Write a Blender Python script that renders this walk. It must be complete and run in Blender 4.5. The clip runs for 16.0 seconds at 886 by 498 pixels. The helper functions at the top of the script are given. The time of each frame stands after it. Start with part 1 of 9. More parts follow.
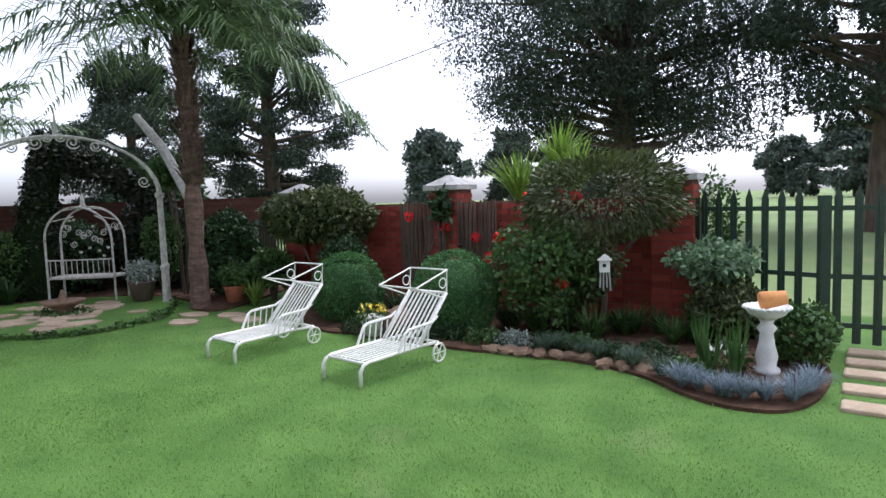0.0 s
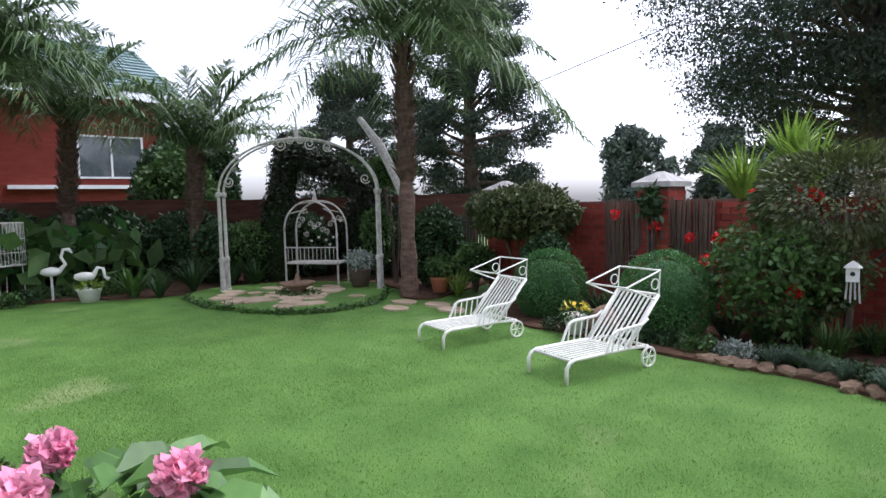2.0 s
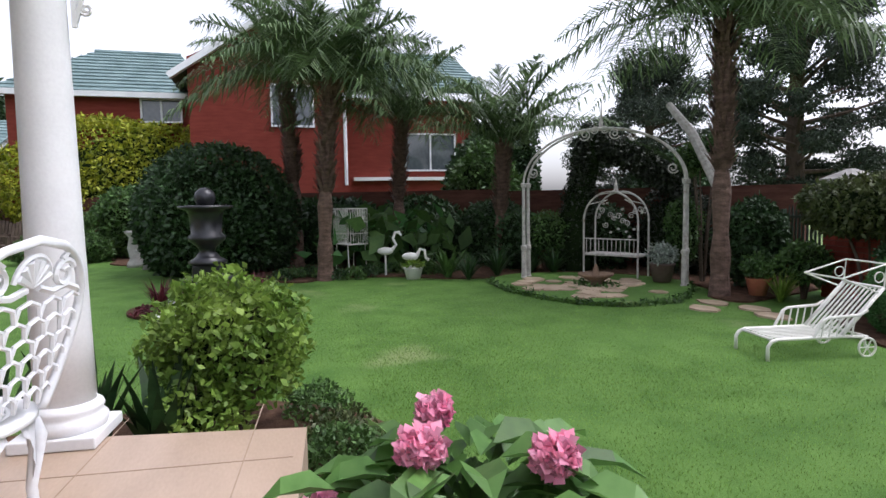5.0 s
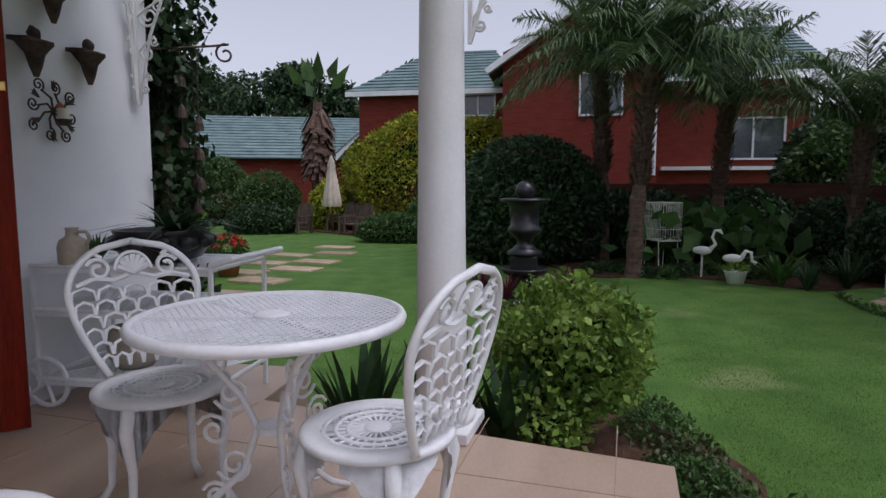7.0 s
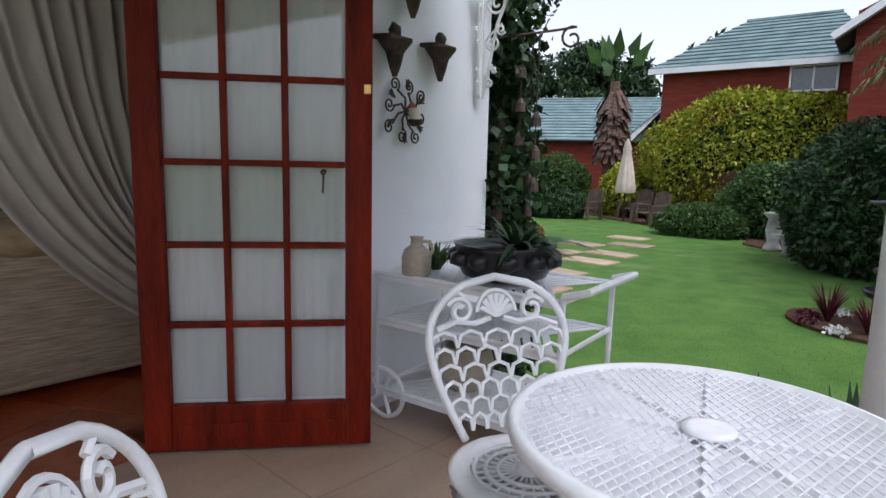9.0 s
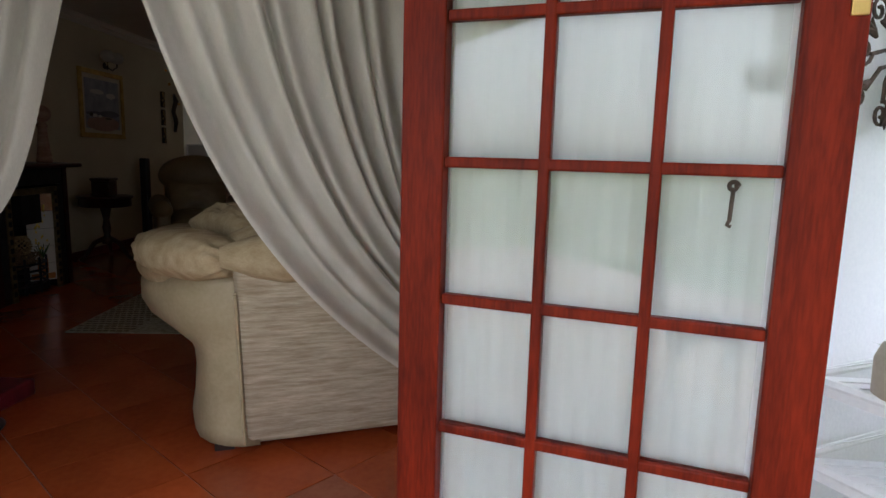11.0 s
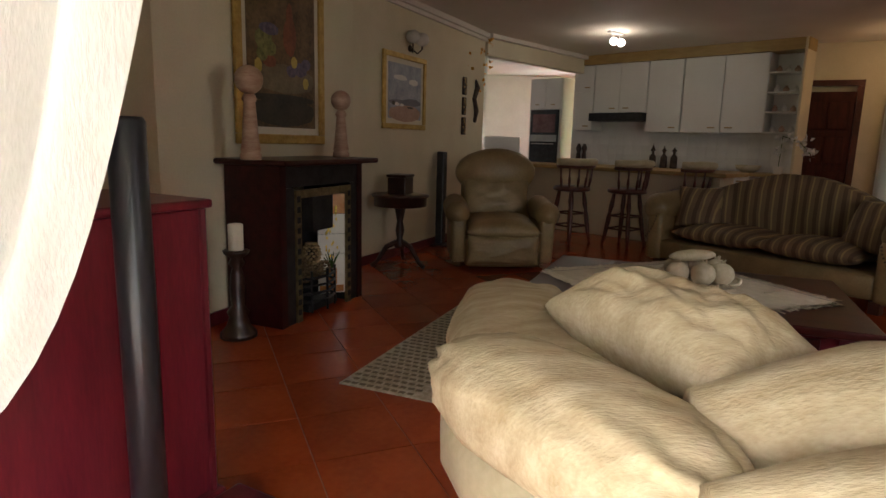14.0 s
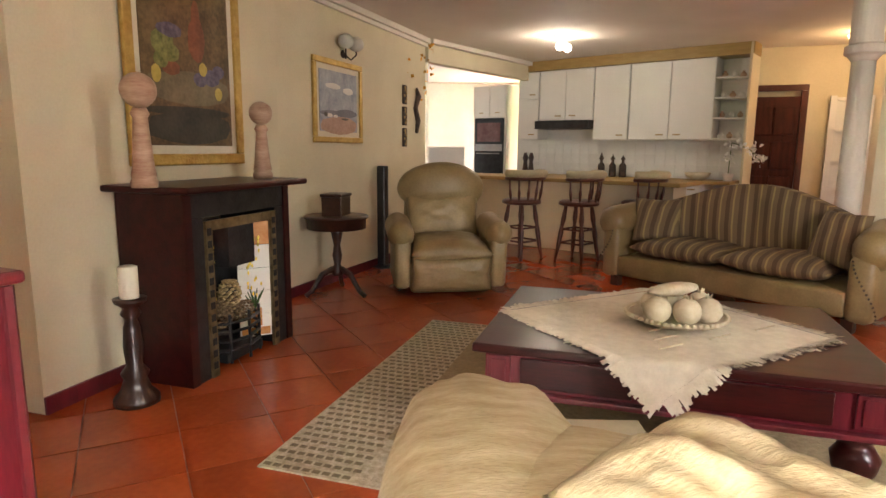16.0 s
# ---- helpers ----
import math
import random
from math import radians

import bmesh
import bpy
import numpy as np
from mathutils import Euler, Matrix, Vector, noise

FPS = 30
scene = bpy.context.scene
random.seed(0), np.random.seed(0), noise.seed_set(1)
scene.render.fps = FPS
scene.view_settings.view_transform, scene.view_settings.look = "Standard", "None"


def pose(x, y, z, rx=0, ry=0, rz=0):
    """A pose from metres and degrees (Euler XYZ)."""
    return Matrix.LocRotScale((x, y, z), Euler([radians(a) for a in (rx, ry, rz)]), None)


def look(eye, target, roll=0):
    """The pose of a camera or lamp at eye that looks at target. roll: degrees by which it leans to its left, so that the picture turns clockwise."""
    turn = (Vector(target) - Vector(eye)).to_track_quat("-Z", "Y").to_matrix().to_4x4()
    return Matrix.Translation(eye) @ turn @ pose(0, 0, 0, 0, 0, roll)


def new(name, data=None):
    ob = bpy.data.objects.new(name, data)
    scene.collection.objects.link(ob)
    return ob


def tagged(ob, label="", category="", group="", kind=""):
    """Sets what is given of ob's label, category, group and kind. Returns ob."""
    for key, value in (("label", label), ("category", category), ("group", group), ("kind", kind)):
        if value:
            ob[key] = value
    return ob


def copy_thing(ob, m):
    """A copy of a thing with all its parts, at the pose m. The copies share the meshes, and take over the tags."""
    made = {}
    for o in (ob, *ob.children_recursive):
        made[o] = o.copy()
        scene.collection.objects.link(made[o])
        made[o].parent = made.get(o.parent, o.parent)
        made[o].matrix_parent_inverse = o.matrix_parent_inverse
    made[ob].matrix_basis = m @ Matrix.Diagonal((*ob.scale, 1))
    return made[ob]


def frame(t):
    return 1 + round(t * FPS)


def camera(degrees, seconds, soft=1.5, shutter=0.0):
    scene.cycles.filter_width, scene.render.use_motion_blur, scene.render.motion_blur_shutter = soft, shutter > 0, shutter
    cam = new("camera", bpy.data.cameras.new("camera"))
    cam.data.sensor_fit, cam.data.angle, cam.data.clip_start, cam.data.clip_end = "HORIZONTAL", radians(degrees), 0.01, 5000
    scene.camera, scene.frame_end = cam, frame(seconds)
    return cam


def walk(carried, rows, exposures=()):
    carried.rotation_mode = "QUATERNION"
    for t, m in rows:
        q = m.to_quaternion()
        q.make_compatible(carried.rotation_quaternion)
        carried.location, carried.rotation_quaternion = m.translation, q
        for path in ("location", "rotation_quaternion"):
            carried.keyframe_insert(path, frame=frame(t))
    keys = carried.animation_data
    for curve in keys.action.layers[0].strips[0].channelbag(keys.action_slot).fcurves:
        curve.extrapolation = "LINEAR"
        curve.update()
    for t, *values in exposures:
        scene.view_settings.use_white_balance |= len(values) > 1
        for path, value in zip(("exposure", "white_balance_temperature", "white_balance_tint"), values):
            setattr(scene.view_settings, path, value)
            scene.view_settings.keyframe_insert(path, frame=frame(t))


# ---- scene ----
cam = camera(72.5, 16.0)
PATH = [
    (0, (-0.264, 1.028, 1.023), (-1.203, 2.786, 0.853), -2.0),
    (0.5, (-0.288, 1.029, 1.015), (-1.353, 2.713, 0.847), -1.9),
    (1, (-0.331, 1.005, 1.006), (-1.53, 2.598, 0.843), -1.7),
    (1.5, (-0.364, 0.966, 1.002), (-1.684, 2.46, 0.843), -1.5),
    (2, (-0.388, 0.93, 0.999), (-1.825, 2.313, 0.843), -1.4),
    (2.5, (-0.412, 0.92, 0.99), (-1.961, 2.176, 0.837), -1.3),
    (3, (-0.441, 0.908, 0.992), (-2.091, 2.028, 0.839), -1.2),
    (3.2, (-0.461, 0.918, 0.991), (-2.146, 1.985, 0.838), -1.2),
    (5.3, (-0.537, 0.76, 0.996), (-2.471, 1.237, 0.824), -0.8),
    (5.5, (-0.549, 0.733, 1.0), (-2.501, 1.133, 0.823), -0.7),
    (6, (-0.636, 0.64, 1.019), (-2.618, 0.835, 0.831), -0.5),
    (6.5, (-0.711, 0.532, 1.054), (-2.701, 0.466, 0.861), -0.2),
    (7, (-0.755, 0.456, 1.105), (-2.715, 0.113, 0.903), 0.0),
    (7.5, (-0.829, 0.349, 1.173), (-2.729, -0.234, 0.947), 0.2),
    (8, (-0.907, 0.231, 1.201), (-2.704, -0.611, 0.954), 0.5),
    (8.2, (-0.941, 0.163, 1.211), (-2.707, -0.742, 0.96), 0.7),
    (10.3, (-1.685, -0.727, 1.262), (-2.861, -2.321, 0.974), 1.3),
    (10.5, (-1.744, -0.837, 1.249), (-2.834, -2.49, 0.968), 1.3),
    (11, (-1.866, -1.143, 1.245), (-2.712, -2.93, 0.942), 1.5),
    (11.5, (-1.932, -1.468, 1.223), (-2.513, -3.356, 0.908), 1.7),
    (12, (-1.935, -1.798, 1.232), (-2.34, -3.727, 0.892), 1.1),
    (12.5, (-1.915, -2.137, 1.238), (-2.149, -4.093, 0.892), 1.2),
    (13, (-1.847, -2.442, 1.238), (-1.922, -4.41, 0.89), 1.3),
    (13.5, (-1.792, -2.678, 1.229), (-1.795, -4.647, 0.878), 1.5),
    (14, (-1.781, -2.859, 1.243), (-1.775, -4.828, 0.891), 1.5),
    (14.5, (-1.778, -3.056, 1.261), (-1.781, -5.025, 0.913), 1.3),
    (15, (-1.778, -3.233, 1.27), (-1.799, -5.203, 0.926), 1.2),
    (15.5, (-1.796, -3.356, 1.273), (-1.861, -5.326, 0.937), 0.9),
    (16, (-1.813, -3.422, 1.3), (-1.983, -5.388, 0.975), 0.5),
]
EXPOSURES = [(0.0, 1.3, 5800, 16), (3.2, 1.45, 5950, 18), (5.3, 1.0, 6100, 17), (6.2, 0.56, 6050, 18), (7.0, 0.1, 5950, 20), (8.2, 0.28, 5900, 18), (9.2, 1.0, 5900, 14), (10.3, 1.9, 6050, 10), (11.0, 2.2, 6000, 12), (11.5, 2.45, 6000, 12), (12.0, 2.6, 6050, 12), (12.6, 3.15, 6250, 12), (13.2, 3.8, 6200, 12), (13.6, 4.2, 6200, 12), (14.2, 4.9, 6550, 12), (15.0, 5.8, 7000, 10), (16.0, 6.5, 6700, 12)]
walk(cam, [(t, look(eye, target, roll)) for t, eye, target, roll in PATH], EXPOSURES)

# ---- daylight: a bright overcast sky and a very soft sun ----
world = bpy.data.worlds.new("overcast_sky")
scene.world = world
world.use_nodes = True
wn, wl = world.node_tree.nodes, world.node_tree.links
sky = wn.new("ShaderNodeTexSky")
sky.sky_type, sky.sun_disc = "NISHITA", False
sky.sun_elevation, sky.sun_rotation = radians(60), radians(20)
sky.air_density, sky.dust_density = 1.0, 3.0
pale = wn.new("ShaderNodeHueSaturation")
pale.inputs["Saturation"].default_value = 0.22
wl.new(sky.outputs["Color"], pale.inputs["Color"])
wl.new(pale.outputs["Color"], wn["Background"].inputs["Color"])
wn["Background"].inputs["Strength"].default_value = 0.15
sun = new("sun", bpy.data.lights.new("sun", "SUN"))
sun.data.energy, sun.data.angle, sun.data.color = 0.5, radians(25), (1.0, 0.97, 0.92)
sun.matrix_basis = look((0, 0, 20), (-3.0, -10.0, 0))


# ---- helpers ----
def thing(name, x, y, z, rz=0.0, label="", category="", group="", kind=""):
    ob = new(name)
    ob.matrix_basis = pose(x, y, z, 0, 0, rz)
    ob.empty_display_size = 0.1
    return tagged(ob, label, category, group, kind)


def mesh_of(bm, name, material, smooth=False):
    me = bpy.data.meshes.new(name)
    bmesh.ops.recalc_face_normals(bm, faces=bm.faces)
    bm.to_mesh(me)
    bm.free()
    me.materials.append(material)
    if smooth:
        for p in me.polygons:
            p.use_smooth = True
    return me


def part(name, bm, material, parent=None, label="", smooth=False):
    ob = new(name, mesh_of(bm, name, material, smooth))
    if parent:
        ob.parent = parent
    if label:
        ob["label"] = label
    return ob


def solid(name, bm, material, label, category, kind="", smooth=False, group=""):
    return tagged(part(name, bm, material, None, "", smooth), label, category, group, kind)


def B():
    return bmesh.new()


def bx(bm, x0, x1, y0, y1, z0, z1, m=None, bev=0.0, taper=1.0):
    cx, cy = (x0 + x1) / 2, (y0 + y1) / 2
    vs = []
    for z, k in ((z0, 1.0), (z1, taper)):
        for x, y in ((x0, y0), (x1, y0), (x1, y1), (x0, y1)):
            p = Vector((cx + (x - cx) * k, cy + (y - cy) * k, z))
            vs.append(bm.verts.new(m @ p if m else p))
    fs = [bm.faces.new([vs[i] for i in q]) for q in ((3, 2, 1, 0), (4, 5, 6, 7), (0, 1, 5, 4), (1, 2, 6, 5), (2, 3, 7, 6), (3, 0, 4, 7))]
    if bev:
        es = list({e for f in fs for e in f.edges})
        bmesh.ops.bevel(bm, geom=es, offset=bev, segments=2, affect="EDGES", profile=0.5)
    return bm


def rod(bm, pts, r, seg=6, closed=False):
    """A tube of radius r (or one radius a point) along pts."""
    P = [Vector(p) for p in pts]
    n = len(P)
    rs = r if isinstance(r, (list, tuple)) else [r] * n
    rings, u = [], None
    for i in range(n):
        a = P[(i - 1) % n] if (closed or i > 0) else P[i]
        b = P[(i + 1) % n] if (closed or i < n - 1) else P[i]
        t = (b - a).normalized() if (b - a).length > 1e-9 else Vector((0, 0, 1))
        if u is None:
            u = t.orthogonal().normalized()
        u = (u - t * u.dot(t))
        u = u.normalized() if u.length > 1e-6 else t.orthogonal().normalized()
        v = t.cross(u)
        rings.append([bm.verts.new(P[i] + (u * math.cos(k * math.tau / seg) + v * math.sin(k * math.tau / seg)) * rs[i]) for k in range(seg)])
    for i in range(n if closed else n - 1):
        a, b = rings[i], rings[(i + 1) % n]
        for k in range(seg):
            bm.faces.new((a[k], a[(k + 1) % seg], b[(k + 1) % seg], b[k]))
    if not closed:
        bm.faces.new(rings[0][::-1])
        bm.faces.new(rings[-1])
    return bm


def lathe(bm, prof, seg=16, m=None):
    """A turned body from (radius, z) pairs."""
    rings = []
    for r, z in prof:
        rings.append([bm.verts.new((m @ Vector(p)) if m else p) for p in ((r * math.cos(k * math.tau / seg), r * math.sin(k * math.tau / seg), z) for k in range(seg))])
    for a, b in zip(rings, rings[1:]):
        for k in range(seg):
            bm.faces.new((a[k], a[(k + 1) % seg], b[(k + 1) % seg], b[k]))
    bm.faces.new(rings[0][::-1])
    bm.faces.new(rings[-1])
    return bm


def scroll(c, r0, r1, turns, ax, ay, start=0.0, n=18):
    ax, ay, c = Vector(ax), Vector(ay), Vector(c)
    return [c + (ax * math.cos(start + turns * math.tau * i / n) + ay * math.sin(start + turns * math.tau * i / n)) * (r0 + (r1 - r0) * i / n) for i in range(n + 1)]


def pebble(bm, c, radii, seed=0, rough=0.12, sub=2, m=None):
    g = bmesh.ops.create_icosphere(bm, subdivisions=sub, radius=1.0)
    for v in g["verts"]:
        k = 1 + rough * noise.noise(v.co * 1.7 + Vector((seed * 3.1, seed, 0)))
        p = Vector((v.co.x * radii[0] * k, v.co.y * radii[1] * k, v.co.z * radii[2] * k))
        p = (m @ p) if m else p
        v.co = p + Vector(c)
    return bm


def slab(bm, pts, z0, z1):
    """A flat body with the outline pts."""
    a = [bm.verts.new((x, y, z0)) for x, y in pts]
    b = [bm.verts.new((x, y, z1)) for x, y in pts]
    bm.faces.new(a[::-1])
    bm.faces.new(b)
    for i in range(len(pts)):
        j = (i + 1) % len(pts)
        bm.faces.new((a[i], a[j], b[j], b[i]))
    return bm


def smooth_line(pts, n=6, closed=False):
    """A rounded line through pts."""
    P = [np.array(p, float) for p in pts]
    out, c = [], len(P)
    for i in range(c if closed else c - 1):
        a, b, d, e = (P[(i + k) % c] if closed else P[min(max(i + k, 0), c - 1)] for k in (-1, 0, 1, 2))
        for s in np.arange(n) / n:
            out.append(tuple(0.5 * (2 * b + (d - a) * s + (2 * a - 5 * b + 4 * d - e) * s**2 + (3 * b - a - 3 * d + e) * s**3)))
    if not closed:
        out.append(tuple(P[-1]))
    return out


def raw(name, verts, faces_n, material, parent=None, label=""):
    """One mesh from an array of loose polygons, each of faces_n corners."""
    v = np.asarray(verts, np.float32).reshape(-1, 3)
    n = len(v) // faces_n
    me = bpy.data.meshes.new(name)
    me.vertices.add(len(v))
    me.vertices.foreach_set("co", v.ravel())
    me.loops.add(len(v))
    me.loops.foreach_set("vertex_index", np.arange(len(v), dtype=np.int32))
    me.polygons.add(n)
    me.polygons.foreach_set("loop_start", np.arange(0, len(v), faces_n, dtype=np.int32))
    me.update(calc_edges=True)
    me.materials.append(material)
    ob = new(name, me)
    if parent:
        ob.parent = parent
    if label:
        ob["label"] = label
    return ob


def leaf_quads(pts, size, aspect=0.45, seed=0, droop=0.3, axis=None):
    """Loose leaves: a kite of four corners at each of pts, turned at random."""
    r = np.random.RandomState(seed)
    pts = np.asarray(pts, float)
    n = len(pts)
    d = r.normal(size=(n, 3)) if axis is None else np.asarray(axis, float) + r.normal(size=(n, 3)) * 0.35
    d[:, 2] -= droop
    d /= np.linalg.norm(d, axis=1, keepdims=True) + 1e-9
    s = np.cross(d, r.normal(size=(n, 3)))
    s /= np.linalg.norm(s, axis=1, keepdims=True) + 1e-9
    k = (size * (0.6 + 0.8 * r.rand(n)))[:, None]
    w = np.cross(d, s)
    tip, mid = pts + d * k, pts + d * k * 0.45 + w * k * 0.12
    return np.stack([pts, mid + s * k * aspect / 2, tip, mid - s * k * aspect / 2], 1)


def shell(n, c, radii, inner=0.7, seed=0, lump=0.18, freq=1.6, low=-1.0):
    """Points in the outer layer of a lumpy ellipsoid."""
    r = np.random.RandomState(seed)
    d = r.normal(size=(int(n * 1.3), 3))
    d /= np.linalg.norm(d, axis=1, keepdims=True)
    d = d[d[:, 2] > low][:n]
    k = inner + (1 - inner) * r.rand(len(d)) ** 0.6
    bump = np.array([noise.noise(Vector(q) * freq + Vector((seed, 0, seed * 2))) for q in d])
    return np.array(c) + d * (k * (1 + lump * bump))[:, None] * np.array(radii)


def bushy(name, x, y, z, radii, n, size, material, label, category="shrub", seed=0, stems=True, inner=0.72, lump=0.2, low=-0.8, aspect=0.5, core=None, group="", droop=0.3, lift=None):
    """A shrub: short stems, a dark core for the inner shade and many loose leaves."""
    ob = thing(name, x, y, z, 0, label, category, group)
    h = radii[2] * 1.0 if lift is None else lift
    if stems:
        bm, r = B(), random.Random(seed)
        for i in range(5):
            a = i * math.tau / 5 + r.random()
            rod(bm, [(0.05 * math.cos(a) * radii[0], 0.05 * math.sin(a) * radii[1], 0), (0.2 * math.cos(a) * radii[0], 0.2 * math.sin(a) * radii[1], h * 0.5), (0.5 * math.cos(a) * radii[0], 0.5 * math.sin(a) * radii[1], h)], [0.022, 0.016, 0.008], 5)
        part("stem", bm, bark_m, ob)
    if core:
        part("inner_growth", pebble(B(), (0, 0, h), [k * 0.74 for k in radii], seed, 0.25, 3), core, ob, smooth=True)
    pts = shell(n, (0, 0, h), radii, inner, seed, lump, low=low)
    pts = pts[pts[:, 2] > 0.01]
    raw("foliage", leaf_quads(pts, size, aspect, seed, droop), 4, material, ob)
    return ob


def strap_plant(name, x, y, z, n, length, width, material, label, category="plant", seed=0, spread=0.9, group="", arch=0.6, rise=1.0):
    """A clump of arching strap leaves."""
    r = np.random.RandomState(seed)
    ob = thing(name, x, y, z, 0, label, category, group)
    quads = []
    for i in range(n):
        a, L = r.rand() * math.tau, length * (0.6 + 0.5 * r.rand())
        out, w = spread * (0.25 + 0.75 * r.rand()), width * (0.7 + 0.6 * r.rand())
        s = np.array([-math.sin(a), math.cos(a), 0]) * w / 2
        line = []
        for k in np.linspace(0, 1, 5):
            rr, zz = L * out * k * (0.6 + 0.4 * k), L * rise * (k - arch * out * k * k)
            line.append(np.array([rr * math.cos(a) + 0.02 * math.cos(a), rr * math.sin(a) + 0.02 * math.sin(a), max(zz, 0.005)]))
        for k in range(4):
            u0, u1 = 1 - 0.9 * (k / 4) ** 2, 1 - 0.98 * ((k + 1) / 4) ** 2
            quads.append([line[k] - s * u0, line[k] + s * u0, line[k + 1] + s * u1, line[k + 1] - s * u1])
    raw("leaf_clump", np.array(quads), 4, material, ob)
    return ob


# ---- materials ----
def surface(name, c1, c2, scale=6.0, rough=0.6, bump=0.15, fine=60.0, metal=0.0, stretch=(1, 1, 1), island=0.0, through_light=0.0, vary=0.0, spec=0.5, stain=None, dist=0.01, coat=0.0):
    """Two tones mixed by noise at two scales, with fine relief."""
    m = bpy.data.materials.new(name)
    m.use_nodes = True
    N, L = m.node_tree.nodes, m.node_tree.links
    bs, out = N["Principled BSDF"], N["Material Output"]
    co, mp = N.new("ShaderNodeTexCoord"), N.new("ShaderNodeMapping")
    mp.inputs["Scale"].default_value = stretch
    L.new(co.outputs["Object"], mp.inputs["Vector"])
    a, b = N.new("ShaderNodeTexNoise"), N.new("ShaderNodeTexNoise")
    a.inputs["Scale"].default_value, a.inputs["Detail"].default_value = scale, 5
    b.inputs["Scale"].default_value, b.inputs["Detail"].default_value = fine, 4
    for t in (a, b):
        L.new(mp.outputs["Vector"], t.inputs["Vector"])
    add = N.new("ShaderNodeMath")
    add.operation = "MULTIPLY_ADD"
    add.inputs[1].default_value = 0.45
    L.new(b.outputs["Fac"], add.inputs[0])
    L.new(a.outputs["Fac"], add.inputs[2])
    ramp = N.new("ShaderNodeValToRGB")
    ramp.color_ramp.elements[0].position, ramp.color_ramp.elements[1].position = 0.5, 0.95
    ramp.color_ramp.elements[0].color, ramp.color_ramp.elements[1].color = (*c1, 1), (*c2, 1)
    L.new(add.outputs[0], ramp.inputs["Fac"])
    colour = ramp.outputs["Color"]
    if island or vary:
        hsv, src, mul = N.new("ShaderNodeHueSaturation"), None, N.new("ShaderNodeMapRange")
        if island:
            src = N.new("ShaderNodeNewGeometry").outputs["Random Per Island"]
        else:
            src = N.new("ShaderNodeObjectInfo").outputs["Random"]
        k = island or vary
        mul.inputs["To Min"].default_value, mul.inputs["To Max"].default_value = 1 - k, 1 + k
        L.new(src, mul.inputs["Value"])
        L.new(mul.outputs["Result"], hsv.inputs["Value"])
        L.new(colour, hsv.inputs["Color"])
        colour = hsv.outputs["Color"]
    if stain:
        c = N.new("ShaderNodeTexNoise")
        c.inputs["Scale"].default_value, c.inputs["Detail"].default_value = stain[1], 6
        L.new(co.outputs["Object"], c.inputs["Vector"])
        r2, mix = N.new("ShaderNodeValToRGB"), N.new("ShaderNodeMix")
        r2.color_ramp.elements[0].position, r2.color_ramp.elements[1].position = stain[2], stain[2] + 0.15
        L.new(c.outputs["Fac"], r2.inputs["Fac"])
        mix.data_type = "RGBA"
        L.new(r2.outputs["Color"], mix.inputs["Factor"])
        L.new(colour, mix.inputs["A"])
        mix.inputs["B"].default_value = (*stain[0], 1)
        colour = mix.outputs["Result"]
    L.new(colour, bs.inputs["Base Color"])
    bs.inputs["Roughness"].default_value, bs.inputs["Metallic"].default_value = rough, metal
    bs.inputs["Specular IOR Level"].default_value = spec
    bs.inputs["Coat Weight"].default_value = coat
    if bump:
        bp = N.new("ShaderNodeBump")
        bp.inputs["Strength"].default_value, bp.inputs["Distance"].default_value = bump, dist
        L.new(add.outputs[0], bp.inputs["Height"])
        L.new(bp.outputs["Normal"], bs.inputs["Normal"])
    if through_light:
        tr, mx = N.new("ShaderNodeBsdfTranslucent"), N.new("ShaderNodeMixShader")
        L.new(colour, tr.inputs["Color"])
        mx.inputs["Fac"].default_value = through_light
        L.new(bs.outputs["BSDF"], mx.inputs[1])
        L.new(tr.outputs["BSDF"], mx.inputs[2])
        L.new(mx.outputs["Shader"], out.inputs["Surface"])
    return m


def foliage(name, c1, c2, tl=0.25, rough=0.5):
    return surface(name, c1, c2, 3.0, rough, 0.0, 30, island=0.4, through_light=tl, spec=0.35)


def glow(name, colour, strength):
    m = bpy.data.materials.new(name)
    m.use_nodes = True
    bs = m.node_tree.nodes["Principled BSDF"]
    bs.inputs["Emission Color"].default_value, bs.inputs["Emission Strength"].default_value = (*colour, 1), strength
    return m


def clear_glass(name, tint=(1, 1, 1), rough=0.0):
    m = bpy.data.materials.new(name)
    m.use_nodes = True
    N, L = m.node_tree.nodes, m.node_tree.links
    g, t, f, x = N.new("ShaderNodeBsdfGlossy"), N.new("ShaderNodeBsdfTransparent"), N.new("ShaderNodeFresnel"), N.new("ShaderNodeMixShader")
    g.inputs["Roughness"].default_value = rough
    t.inputs["Color"].default_value = (*tint, 1)
    f.inputs["IOR"].default_value = 1.5
    L.new(f.outputs["Fac"], x.inputs["Fac"])
    L.new(t.outputs["BSDF"], x.inputs[1])
    L.new(g.outputs["BSDF"], x.inputs[2])
    L.new(x.outputs["Shader"], N["Material Output"].inputs["Surface"])
    return m


